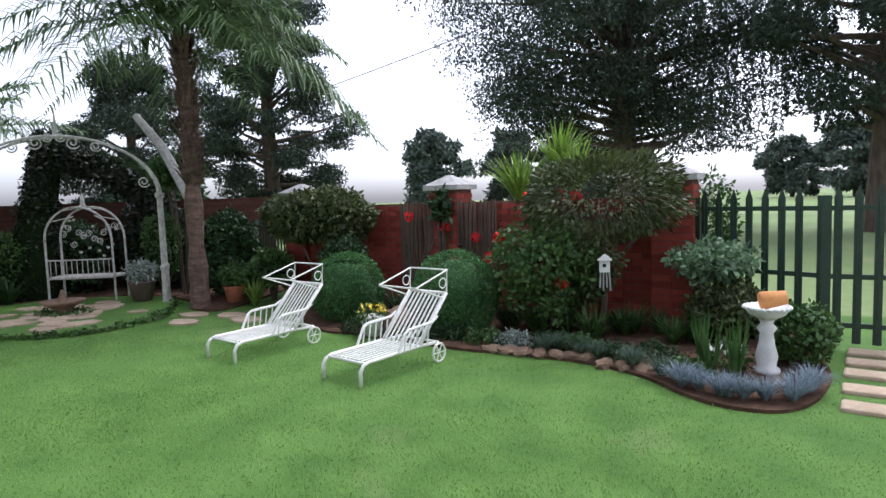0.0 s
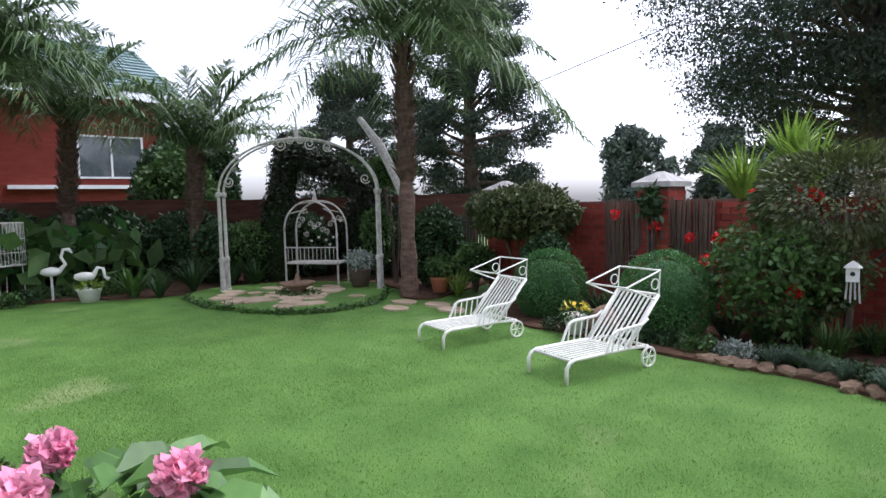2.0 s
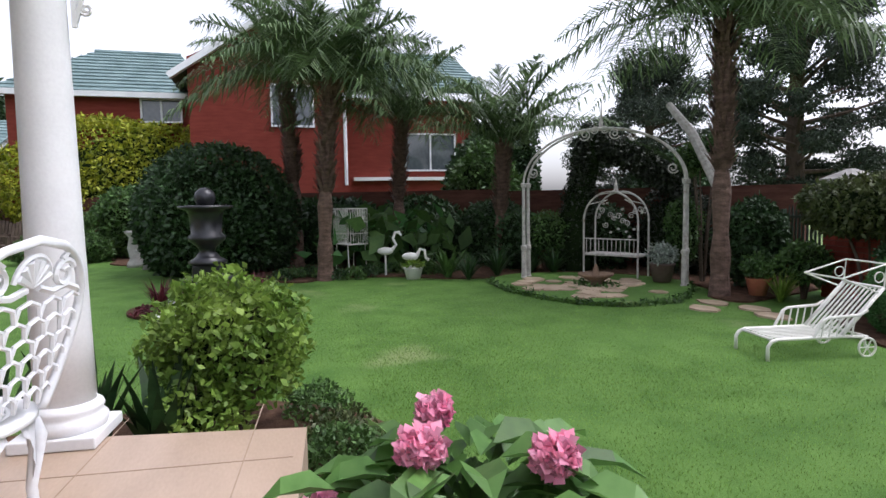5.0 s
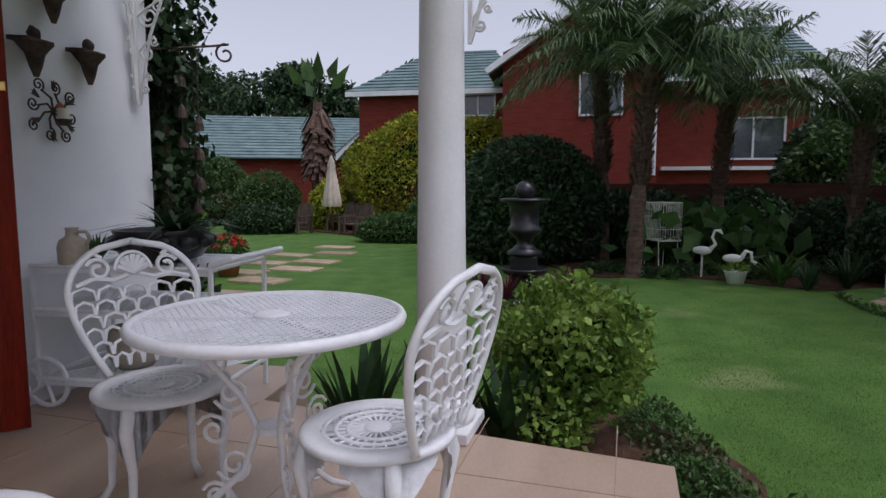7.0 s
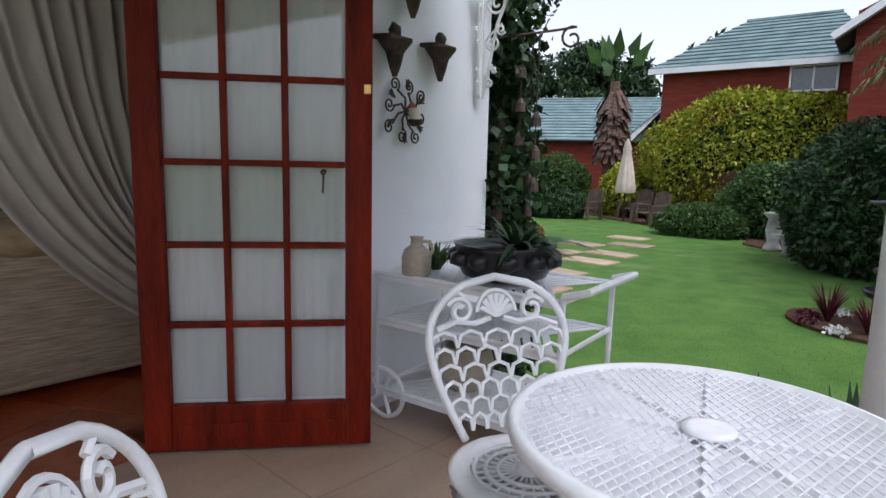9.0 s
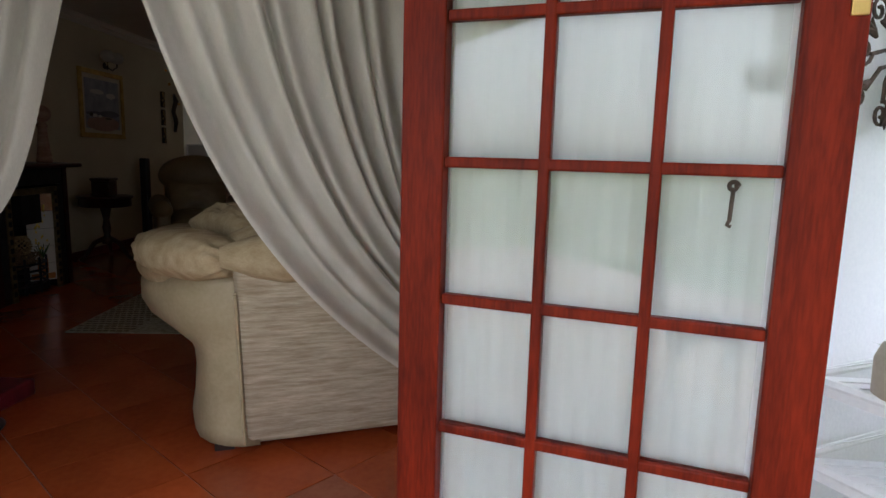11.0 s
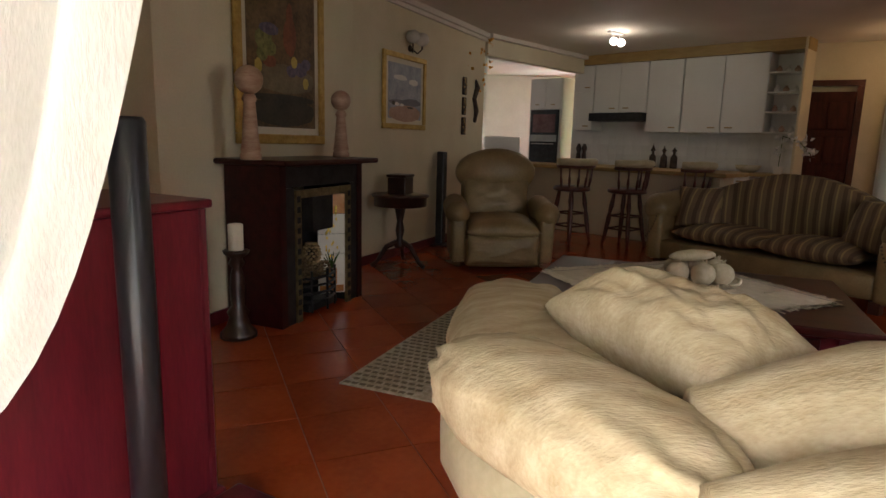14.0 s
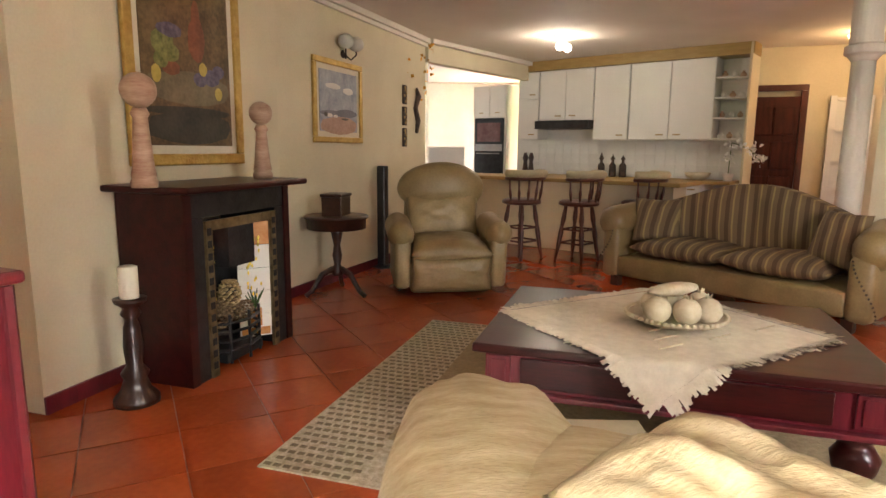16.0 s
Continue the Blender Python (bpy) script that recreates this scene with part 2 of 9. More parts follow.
lawn_m = surface("lawn_grass", (0.053, 0.125, 0.02), (0.108, 0.208, 0.042), 2.2, 0.8, 0.9, 110, stain=((0.2, 0.25, 0.1), 0.8, 0.63), spec=0.2, dist=0.02)
blade_m = foliage("grass_blades", (0.13, 0.235, 0.045), (0.22, 0.36, 0.09), 0.3, 0.6)
field_m = surface("field_grass", (0.13, 0.19, 0.07), (0.22, 0.28, 0.12), 0.15, 0.9, 0.3, 8, stain=((0.42, 0.3, 0.2), 0.09, 0.6), spec=0.1)
soil_m = surface("garden_soil", (0.05, 0.028, 0.018), (0.13, 0.075, 0.05), 9, 0.95, 0.8, 70, spec=0.1, dist=0.03)
brick_m = surface("red_face_brick", (0.2, 0.035, 0.025), (0.31, 0.065, 0.045), 5, 0.8, 0.3, 60, vary=0.25, spec=0.2)
mortar_m = surface("mortar", (0.13, 0.06, 0.05), (0.2, 0.1, 0.08), 12, 0.95, 0.3, 90, spec=0.1)
house_brick_m = surface("house_brick", (0.15, 0.028, 0.02), (0.22, 0.048, 0.033), 2, 0.85, 0.4, 14, stretch=(1, 1, 6), spec=0.15)
cap_m = surface("grey_cement", (0.3, 0.29, 0.28), (0.48, 0.46, 0.44), 7, 0.9, 0.3, 60, spec=0.2)
stone_m = surface("sandstone_paving", (0.3, 0.22, 0.15), (0.47, 0.37, 0.27), 4, 0.85, 0.4, 40, vary=0.2, spec=0.2)
rock_m = surface("brown_rock", (0.14, 0.09, 0.06), (0.28, 0.19, 0.13), 5, 0.9, 0.5, 40, spec=0.2)
green_paint_m = surface("dark_green_paint", (0.012, 0.03, 0.018), (0.03, 0.06, 0.038), 9, 0.45, 0.1, 70)
white_paint_m = surface("cream_white_enamel", (0.68, 0.66, 0.6), (0.84, 0.82, 0.77), 12, 0.4, 0.1, 90, stain=((0.4, 0.3, 0.2), 14, 0.7))
cast_m = surface("white_cast_aluminium", (0.74, 0.75, 0.78), (0.86, 0.87, 0.89), 10, 0.38, 0.25, 60, stain=((0.4, 0.36, 0.32), 25, 0.74))
column_m = surface("white_column_paint", (0.72, 0.72, 0.73), (0.84, 0.84, 0.85), 3, 0.5, 0.12, 70)
plaster_m = surface("white_exterior_plaster", (0.76, 0.78, 0.82), (0.86, 0.87, 0.9), 2.5, 0.8, 0.25, 90, spec=0.2)
wood_m = surface("red_meranti_varnish", (0.08, 0.0055, 0.0015), (0.22, 0.018, 0.004), 3, 0.45, 0.12, 24, stretch=(6, 6, 0.7), coat=0.0, spec=0.15)
bark_m = surface("bark", (0.05, 0.035, 0.025), (0.15, 0.11, 0.08), 6, 0.95, 0.8, 40, stretch=(1, 1, 0.3), dist=0.03)
palm_bark_m = surface("palm_trunk", (0.06, 0.036, 0.026), (0.2, 0.125, 0.095), 7, 0.95, 0.8, 50, stretch=(1, 1, 2.5), dist=0.03)
palm_leaf_m = foliage("palm_fronds", (0.05, 0.088, 0.036), (0.14, 0.215, 0.085), 0.25)
pine_m = foliage("far_tree_foliage", (0.02, 0.032, 0.022), (0.058, 0.082, 0.05), 0.12, 0.7)
dark_leaf_m = foliage("dark_green_leaves", (0.013, 0.034, 0.011), (0.042, 0.09, 0.028), 0.12)
mid_leaf_m = foliage("green_leaves", (0.034, 0.08, 0.02), (0.09, 0.17, 0.042), 0.22)
bright_leaf_m = foliage("bright_green_leaves", (0.08, 0.17, 0.02), (0.27, 0.38, 0.07), 0.28)
pale_leaf_m = foliage("pale_rose_leaves", (0.09, 0.16, 0.08), (0.2, 0.3, 0.17), 0.25)
gold_leaf_m = foliage("golden_conifer_leaves", (0.12, 0.18, 0.012), (0.46, 0.46, 0.035), 0.25)
ball_leaf_m = foliage("clipped_shrub_leaves", (0.03, 0.11, 0.025), (0.09, 0.22, 0.06), 0.2)
blue_grass_m = foliage("blue_fescue", (0.12, 0.17, 0.19), (0.27, 0.33, 0.38), 0.2)
green_grass_m = foliage("green_grass_tuft", (0.05, 0.085, 0.055), (0.13, 0.19, 0.13), 0.2)
bronze_leaf_m = foliage("bronze_olive_leaves", (0.035, 0.055, 0.016), (0.1, 0.12, 0.04), 0.2)
purple_leaf_m = foliage("purple_red_leaves", (0.06, 0.012, 0.02), (0.15, 0.03, 0.04), 0.2)
hydr_leaf_m = foliage("hydrangea_leaves", (0.06, 0.15, 0.03), (0.14, 0.27, 0.07), 0.25, 0.4)
pink_m = foliage("pink_petals", (0.72, 0.2, 0.36), (0.9, 0.5, 0.62), 0.35)
red_m = foliage("red_petals", (0.5, 0.01, 0.012), (0.75, 0.04, 0.04), 0.3)
yellow_m = foliage("yellow_petals", (0.75, 0.5, 0.03), (0.85, 0.7, 0.12), 0.3)
white_petal_m = foliage("white_petals", (0.7, 0.7, 0.7), (0.85, 0.85, 0.85), 0.3)
# near-black colour that paints the shade deep inside the planting
inner_shade_m = surface("shrub_inner_shade", (0.008, 0.014, 0.006), (0.02, 0.032, 0.012), 9, 1.0, 0.5, 40, spec=0.0)
roof_m = surface("green_grey_roof_tile", (0.11, 0.17, 0.17), (0.2, 0.28, 0.28), 1.5, 0.7, 0.2, 20, spec=0.3)
fascia_m = surface("white_fascia", (0.66, 0.67, 0.69), (0.78, 0.79, 0.8), 3, 0.6, 0.1, 40)
black_stone_m = surface("black_polished_stone", (0.008, 0.008, 0.01), (0.025, 0.025, 0.03), 8, 0.3, 0.1, 60)
terracotta_m = surface("terracotta", (0.3, 0.09, 0.05), (0.42, 0.15, 0.08), 7, 0.85, 0.2, 60)
white_stone_m = surface("white_cast_stone", (0.62, 0.61, 0.58), (0.8, 0.79, 0.76), 7, 0.85, 0.3, 60, stain=((0.3, 0.28, 0.22), 9, 0.66))
patio_tile_m = surface("beige_stone_tile", (0.36, 0.26, 0.185), (0.47, 0.35, 0.26), 1.6, 0.3, 0.05, 30, vary=0.05, stretch=(1, 3, 1))
grout_m = surface("grout", (0.33, 0.24, 0.17), (0.41, 0.31, 0.23), 12, 0.9, 0.2, 70)
canvas_m = surface("beige_canvas", (0.5, 0.42, 0.34), (0.62, 0.54, 0.46), 6, 0.9, 0.2, 90)
iron_m = surface("rusty_iron", (0.03, 0.025, 0.022), (0.12, 0.08, 0.06), 14, 0.7, 0.3, 60, metal=0.4)
wax_m = surface("cream_wax", (0.8, 0.74, 0.6), (0.88, 0.83, 0.7), 5, 0.5, 0.05, 50, through_light=0.2)
# ---- ground ----
G = -0.5
bm = B()
slab(bm, [(260 * math.cos(a * math.tau / 48), 260 * math.sin(a * math.tau / 48)) for a in range(48)], G - 0.3, G - 0.03)
solid("ground", bm, field_m, "pale green open field with sandy patches beyond the fence", "ground", "structure")
bm = B()
bmesh.ops.create_grid(bm, x_segments=60, y_segments=60, size=1.0)
for v in bm.verts:
    v.co = Vector((-12 + 17.0 * v.co.x, -4 + 13.3 * v.co.y, G + 0.012 * noise.noise(Vector((v.co.x * 12, v.co.y * 12, 0)))))
solid("lawn", bm, lawn_m, "mown green lawn with paler worn patches", "lawn", "structure", True)
rs = np.random.RandomState(5)
p = np.concatenate([np.stack([1.5 - 10.0 * (1 - np.sqrt(rs.rand(150000))), 1.6 + 5.6 * (1 - np.sqrt(rs.rand(150000))), np.full(150000, G - 0.003)], 1), np.stack([-4.0 - 7.5 * (1 - np.sqrt(rs.rand(90000))), 1.0 + 6.0 * (rs.rand(90000) + rs.rand(90000) - 1), np.full(90000, G - 0.003)], 1)])
ax = np.tile(np.array([0, 0, 1.0]), (len(p), 1))
blades = leaf_quads(p, 0.019, 0.2, 3, 0.0, ax)
tagged(raw("grass_blade", blades, 4, blade_m), "short upright blades of the mown lawn", "grass", "", "stuff")


def bed(name, pts, label, h=0.03, closed=True):
    line = smooth_line(pts, 6, True)
    bm = slab(B(), line, G - 0.05, G + h)
    return solid(name, bm, soil_m, label, "flower bed", "structure")


bed("flower_bed", [(-4.9, 6.55), (-4.3, 6.5), (-3.0, 6.3), (-2.5, 6.3), (-1.75, 6.27), (-1.16, 6.03), (-0.76, 5.66), (-0.43, 5.5), (-0.1, 5.58), (0.13, 6.06), (0.2, 6.9), (-0.2, 8.3), (-4, 8.5), (-7, 8.8), (-6.3, 7.6)], "curved soil bed along the brick wall with a brown edge")
bed("flower_bed", [(-7.2, 7.5), (-7.6, 7.0), (-8.5, 7.6), (-10.2, 7.5), (-10.9, 5.2), (-11.1, 4.2), (-11.9, 3.3), (-12.1, 2.2), (-11.9, 1.2), (-15.0, -0.4), (-16.9, -2.6), (-18.2, -2.9), (-19.5, -5.1), (-21.6, -7.8), (-25.5, -11.6), (-28, -10), (-22, 0), (-16, 6), (-9, 10)], "long planted soil bed along the boundary wall")
bed("flower_bed", [(-8.7, 0.35), (-8.75, -0.35), (-9.3, -0.9), (-10.0, -0.8), (-10.2, 0.2), (-9.7, 1.1), (-9.1, 1.0)], "island bed round the black fountain", 0.04)
bed("flower_bed", [(-3.6, 1.0), (-3.75, -1.8), (-4.6, -1.4), (-5.2, 0.2), (-4.9, 1.1), (-4.2, 1.6), (-3.2, 1.45), (-2.2, 1.7), (-1.3, 1.9), (-1.1, 1.2), (-2.0, 0.95), (-3.0, 1.05)], "narrow soil bed beside the patio edge")

# ---- brick boundary wall with pillars ----
def wall_line(name, x0, y0, x1, y1, z0, z1, thick, material, label, kind="structure"):
    L = math.hypot(x1 - x0, y1 - y0)
    bm = bx(B(), 0, L, -thick / 2, thick / 2, z0, z1)
    ob = solid(name, bm, material, label, "wall", kind)
    ob.matrix_basis = pose(x0, y0, 0, 0, 0, math.degrees(math.atan2(y1 - y0, x1 - x0)))
    return ob, L


BRICKS = []
PILLARS = ((-1.14, 8.16), (-4.07, 8.42), (-6.95, 8.72))
for i, (a, b) in enumerate(((PILLARS[0], PILLARS[1]), (PILLARS[1], PILLARS[2]))):
    w, L = wall_line(f"wall_garden_{i + 1}", *a, *b, G - 0.1, 0.95, 0.2, mortar_m, "low red face-brick garden wall")
    BRICKS.append((w, L, -0.1, G, 0.95))
dark_brick_m = surface("weathered_dark_brick", (0.07, 0.03, 0.022), (0.13, 0.06, 0.045), 2, 0.9, 0.4, 14, stretch=(1, 1, 6), spec=0.1)
wall_line("wall_boundary_1", -8.9, 10.1, -14.3, 6.5, G - 0.1, 1.15, 0.22, dark_brick_m, "dark red brick boundary wall behind planting")
wall_line("wall_boundary_2", -14.3, 6.5, -17.5, 0.5, G - 0.1, 1.2, 0.22, dark_brick_m, "dark red brick boundary wall overgrown with creeper")
wall_line("wall_boundary_3", -17.5, 0.5, -26, -9, G - 0.1, 1.2, 0.22, dark_brick_m, "dark red brick boundary wall behind hedges")
for x, y in PILLARS:
    p = thing("brick_pillar", x, y, G, -4, "red brick wall pillar with a pyramid cement cap", "pillar", "garden wall pillars")
    part("shaft", bx(B(), -0.21, 0.21, -0.21, 0.21, -0.05, 1.62), mortar_m, p)
    bm = bx(B(), -0.27, 0.27, -0.27, 0.27, 1.62, 1.68)
    bx(bm, -0.27, 0.27, -0.27, 0.27, 1.684, 1.82, taper=0.12)
    part("cap", bm, cap_m, p, "grey cement cap")
    BRICKS.append((p, 0.42, None, 0.0, 1.62))

# dark wooden lattice of sticks on the wall
lat = thing("stick_trellis", -4.05, 8.22, G, -4, "dark twig panel with stepped horizontal sticks fixed to the wall", "trellis")
for i in range(44):
    x = -0.75 + i * 1.5 / 43
    low = 0.35 + 0.75 * max(0.0, 1 - abs(x) / 0.62)
    part("stick", rod(B(), [(x, 0.04 * math.sin(i * 7), low), (x + 0.01 * math.sin(i * 3), 0.02 * math.cos(i), 1.46 + 0.03 * math.sin(i * 5))], 0.014, 5), bark_m, lat)
for i in range(9):
    w = 0.62 - i * 0.062
    part("rung", rod(B(), [(-w, 0, 0.38 + i * 0.085), (0, -0.01, 0.385 + i * 0.085), (w, 0.01, 0.38 + i * 0.085)], 0.018, 5), bark_m, lat)

# ---- palisade fences ----
def palisade(name, x0, y0, x1, y1, top, gap, label):
    L = math.hypot(x1 - x0, y1 - y0)
    f = thing(name, x0, y0, G, math.degrees(math.atan2(y1 - y0, x1 - x0)), label, "fence")
    n = int(L / gap)
    me = None
    for i in range(n):
        if me is None:
            bm = bx(B(), -0.034, 0.034, -0.004, 0.004, 0.06, top - 0.1)
            bx(bm, -0.034, 0.034, -0.0039, 0.0041, top - 0.1, top, taper=0.12)
            bx(bm, -0.006, 0.006, -0.016, -0.004, 0.06, top - 0.12)
            me = mesh_of(bm, "pale", green_paint_m)
        o = new("pale", me)
        o.parent, o.location = f, (0.09 + i * gap, -0.03, 0)
    for z in (0.2, 0.62 * top * 0.7, top - 0.22):
        part("rail", bx(B(), 0, L, -0.02, 0.02, z, z + 0.045), green_paint_m, f)
    for x in (0.0, L):
        part("post", bx(B(), x - 0.04, x + 0.04, -0.04, 0.04, -0.05, top - 0.08), green_paint_m, f)
    return f


palisade("palisade_fence", -0.9, 8.1, 0.22, 7.62, 1.5, 0.155, "dark green steel palisade fence beside the brick pillar")
palisade("palisade_gate", 0.24, 7.6, 2.6, 7.5, 1.5, 0.155, "dark green steel palisade gate, closed")
palisade("palisade_fence", -7.2, 8.75, -8.9, 9.6, 1.3, 0.15, "dark green steel palisade fence by the camellia")

# stepping sleepers to the gate
for i, (x, y) in enumerate(((0.75, 5.75), (0.8, 6.2), (0.85, 6.62), (0.9, 7.0), (0.95, 7.35))):
    ob = solid("stepping_stone", bx(B(), -0.55, 0.55, -0.11, 0.11, -0.03, 0.035, bev=0.02), stone_m, "sandstone slab set in the lawn before the gate", "paving slab", "", False, "slabs to the gate")
    ob.matrix_basis = pose(x, y, G, 0, 0, -8 + 3 * (i % 2))
for i, (x, y) in enumerate(((-10.4, -4.45), (-9.0, -4.1), (-14.8, -4.66), (-13.1, -4.5), (-11.9, -4.45), (-12.7, -5.5), (-14.2, -5.6), (-11.3, -5.3), (-16.2, -5.2))):
    ob = solid("stepping_stone", bx(B(), -0.48, 0.48, -0.28, 0.28, -0.03, 0.03, bev=0.02), stone_m, "pinkish square paving slab set in the lawn", "paving slab", "", False, "slabs across the lawn")
    ob.matrix_basis = pose(x, y, G, 0, 0, 78 + 4 * (i % 3))

# ---- round stone terrace under the arch ----
edge = smooth_line([(-10.5, 4.75), (-9.6, 4.6), (-8.9, 4.66), (-7.95, 4.97), (-7.52, 5.5), (-7.52, 6.18), (-7.84, 6.75), (-9.0, 7.6), (-10.4, 6.9), (-11.0, 5.6)], 5, True)
ter = thing("terrace", -9.2, 5.9, G, 0, "round terrace of sandstone crazy paving edged with low green growth", "terrace", kind="structure")
part("base", slab(B(), [(x + 9.2, y - 5.9) for x, y in edge], -0.05, 0.06), lawn_m, ter)
r = random.Random(3)
for i in range(46):
    a, d = r.random() * math.tau, math.sqrt(r.random()) * 1.22
    x, y = d * math.cos(a) * 1.05 + 0.15, d * math.sin(a) * 0.9
    s = 0.13 + 0.12 * r.random()
    outline = [(x + s * (0.8 + 0.4 * r.random()) * math.cos(k * math.tau / 6), y + 0.8 * s * (0.8 + 0.4 * r.random()) * math.sin(k * math.tau / 6)) for k in range(6)]
    part("paving_stone", slab(B(), outline, 0.055, 0.072 + 0.012 * r.random()), stone_m, ter)
pts = np.array([(x + 9.2, y - 5.9, 0.04) for x, y in smooth_line([e for e in edge[:36]], 40)])
pts = pts + np.random.RandomState(2).normal(size=pts.shape) * np.array([0.03, 0.03, 0.025])
raw("edging_growth", leaf_quads(pts, 0.06, 0.5, 4), 4, mid_leaf_m, ter, "low green edging plants")
for i, (x, y) in enumerate(((-7.0, 6.32), (-6.75, 6.9), (-6.3, 6.75), (-7.3, 6.75))):
    ob = solid("paving_stone", slab(B(), [(0.24 * math.cos(k) * (1 + 0.2 * math.sin(k * 3 + i)), 0.17 * math.sin(k)) for k in np.linspace(0, math.tau, 8)[:-1]], -0.02, 0.02), stone_m, "flat irregular stone set in the lawn", "paving slab", "", False, "stones by the terrace")
    ob.matrix_basis = pose(x, y, G)

# ---- trees ----
def palm(x, y, height, lean, n, length, seed, label, r0=0.17, low=0.15, droop=0.72):
    t = thing("palm_tree", x, y, G, 0, label, "palm tree", "garden palms")
    top = Vector((lean[0], lean[1], height))
    line = [Vector((lean[0] * k * k, lean[1] * k * k, height * k)) for k in np.linspace(0, 1, 14)]
    bm = B()
    rod(bm, line, [r0 * (1.25 if i == 0 else 1.0 + 0.14 * ((i * 7) % 3 - 1) - 0.25 * i / 13) for i in range(14)], 12)
    part("trunk", bm, palm_bark_m, t)
    r = np.random.RandomState(seed)
    quads = []
    for i in range(420):
        k = 0.45 + 0.55 * r.rand()
        c = np.array([lean[0] * k * k, lean[1] * k * k, height * k])
        a = r.rand() * math.tau
        o = np.array([math.cos(a), math.sin(a), 0])
        s = np.array([-math.sin(a), math.cos(a), 0]) * 0.035
        b = c + o * r0 * 0.8
        e = b + o * (0.06 + 0.1 * r.rand()) + np.array([0, 0, 0.12 + 0.14 * r.rand()])
        quads.append([b - s, b + s, e + s * 0.4, e - s * 0.4])
    raw("old_leaf_base", np.array(quads), 4, palm_bark_m, t)
    quads = []
    for i in range(n):
        a = i * 2.399 + r.rand() * 0.3
        up = low + (1.35 - low) * (i / n)
        L = length * (0.85 + 0.3 * r.rand())
        o = np.array([math.cos(a), math.sin(a), 0.0])
        side = np.array([-math.sin(a), math.cos(a), 0.0])
        spine = []
        for k in np.linspace(0, 1, 13):
            spine.append(np.array(top) + o * L * (k * math.cos(up) + 0.1 * k * k) + np.array([0, 0, L * (k * math.sin(up) - droop * k * k * (1.15 - 0.5 * up))]))
        for k in range(12):
            w = side * 0.014 * (1 - k / 13)
            quads.append([spine[k] - w, spine[k] + w, spine[k + 1] + w * 0.9, spine[k + 1] - w * 0.9])
        for k in np.linspace(0.1, 1.0, 54):
            j = min(int(k * 12), 11)
            b = spine[j] + (spine[j + 1] - spine[j]) * (k * 12 - j)
            d = spine[j + 1] - spine[j]
            d /= np.linalg.norm(d)
            ll = length * 0.29 * math.sin(math.pi * (0.18 + 0.78 * k)) * (0.8 + 0.4 * r.rand())
            for sg in (-1, 1):
                way = sg * side * 0.75 + d * 0.55 + np.array([0, 0, 0.25]) + r.normal(size=3) * 0.15
                m1 = b + way * ll * 0.5
                e = m1 + (way + np.array([0, 0, -1.0])) * ll * 0.5
                w = np.cross(way, [0, 0, 1.0])
                w = w / (np.linalg.norm(w) + 1e-6) * 0.014
                quads.append([b - w, b + w, m1 + w, m1 - w])
                quads.append([m1 - w, m1 + w, e + w * 0.15, e - w * 0.15])
    raw("crown", np.array(quads), 4, palm_leaf_m, t)
    return t


palm(-7.7, 7.2, 4.0, (-0.25, 0.2), 28, 2.6, 11, "palm with a shaggy reddish brown trunk beside the terrace", 0.13)
palm(-12.19, 5.6, 2.5, (0.05, 0.1), 20, 2.4, 12, "young palm with upright feathery fronds at the boundary wall", 0.11, 0.5, 0.5)
palm(-11.95, 1.98, 3.6, (0.1, 0.2), 34, 2.6, 13, "palm with grey ringed trunk rising from the flower bed", 0.14, 0.3, 0.66)
palm(-14.3, 1.6, 4.2, (-0.2, -0.1), 22, 2.5, 14, "palm leaning before the red brick house", 0.16, 0.2, 0.68)
palm(-14.2, 3.9, 3.2, (0.2, 0.1), 22, 2.5, 15, "palm before the windows of the brick house", 0.13, 0.3, 0.5)


def big_tree(x, y, h, spread, n, seed, label, trunk_r=0.35, base=0.25, material=None, size=0.15, group="far trees", dense=2.5):
    """A tall broad tree: trunk, limbs, and many clumps of leaves with gaps."""
    r = np.random.RandomState(seed)
    t = thing("tree", x, y, G - 0.05, 0, label, "tree", group)
    bm = B()
    rod(bm, [(0, 0, 0), (0.15 * spread * (r.rand() - 0.5), 0.1, h * 0.4), (0.2 * (r.rand() - 0.5), 0.1, h * 0.88)], [trunk_r, trunk_r * 0.75, trunk_r * 0.2], 9)
    centres = []
    for i in range(n):
        k = base + (0.97 - base) * (i + r.rand()) / n
        a = i * 2.399 + r.rand()
        reach = spread * (0.3 + 0.75 * r.rand()) * (1.0 - 0.75 * max(0, k - 0.55) / 0.45) * (0.55 + 0.45 * min(1, (k - base) / 0.2))
        c = np.array([reach * math.cos(a), reach * math.sin(a), h * k + 0.05 * h * r.rand()])
        centres.append(c)
        rod(bm, [(0, 0.05, h * k * 0.86), tuple(c * np.array([0.5, 0.5, 1]) - np.array([0, 0, 0.04 * h])), tuple(c)], [trunk_r * 0.28, trunk_r * 0.16, 0.02], 5)
    part("trunk", bm, bark_m, t)
    pts = []
    for i, c in enumerate(centres):
        rad = spread * (0.19 + 0.15 * r.rand())
        q = np.clip(r.normal(size=(int(520 * dense), 3)), -1.3, 1.3) * np.array([rad * 0.56, rad * 0.52, rad * 0.34]) + c
        q[:, 2] -= 0.12 * np.hypot(q[:, 0] - c[0], q[:, 1] - c[1])
        pts.append(q)
    raw("crown", leaf_quads(np.concatenate(pts), size, 0.42, seed, 0.8), 4, material or pine_m, t)
    return t


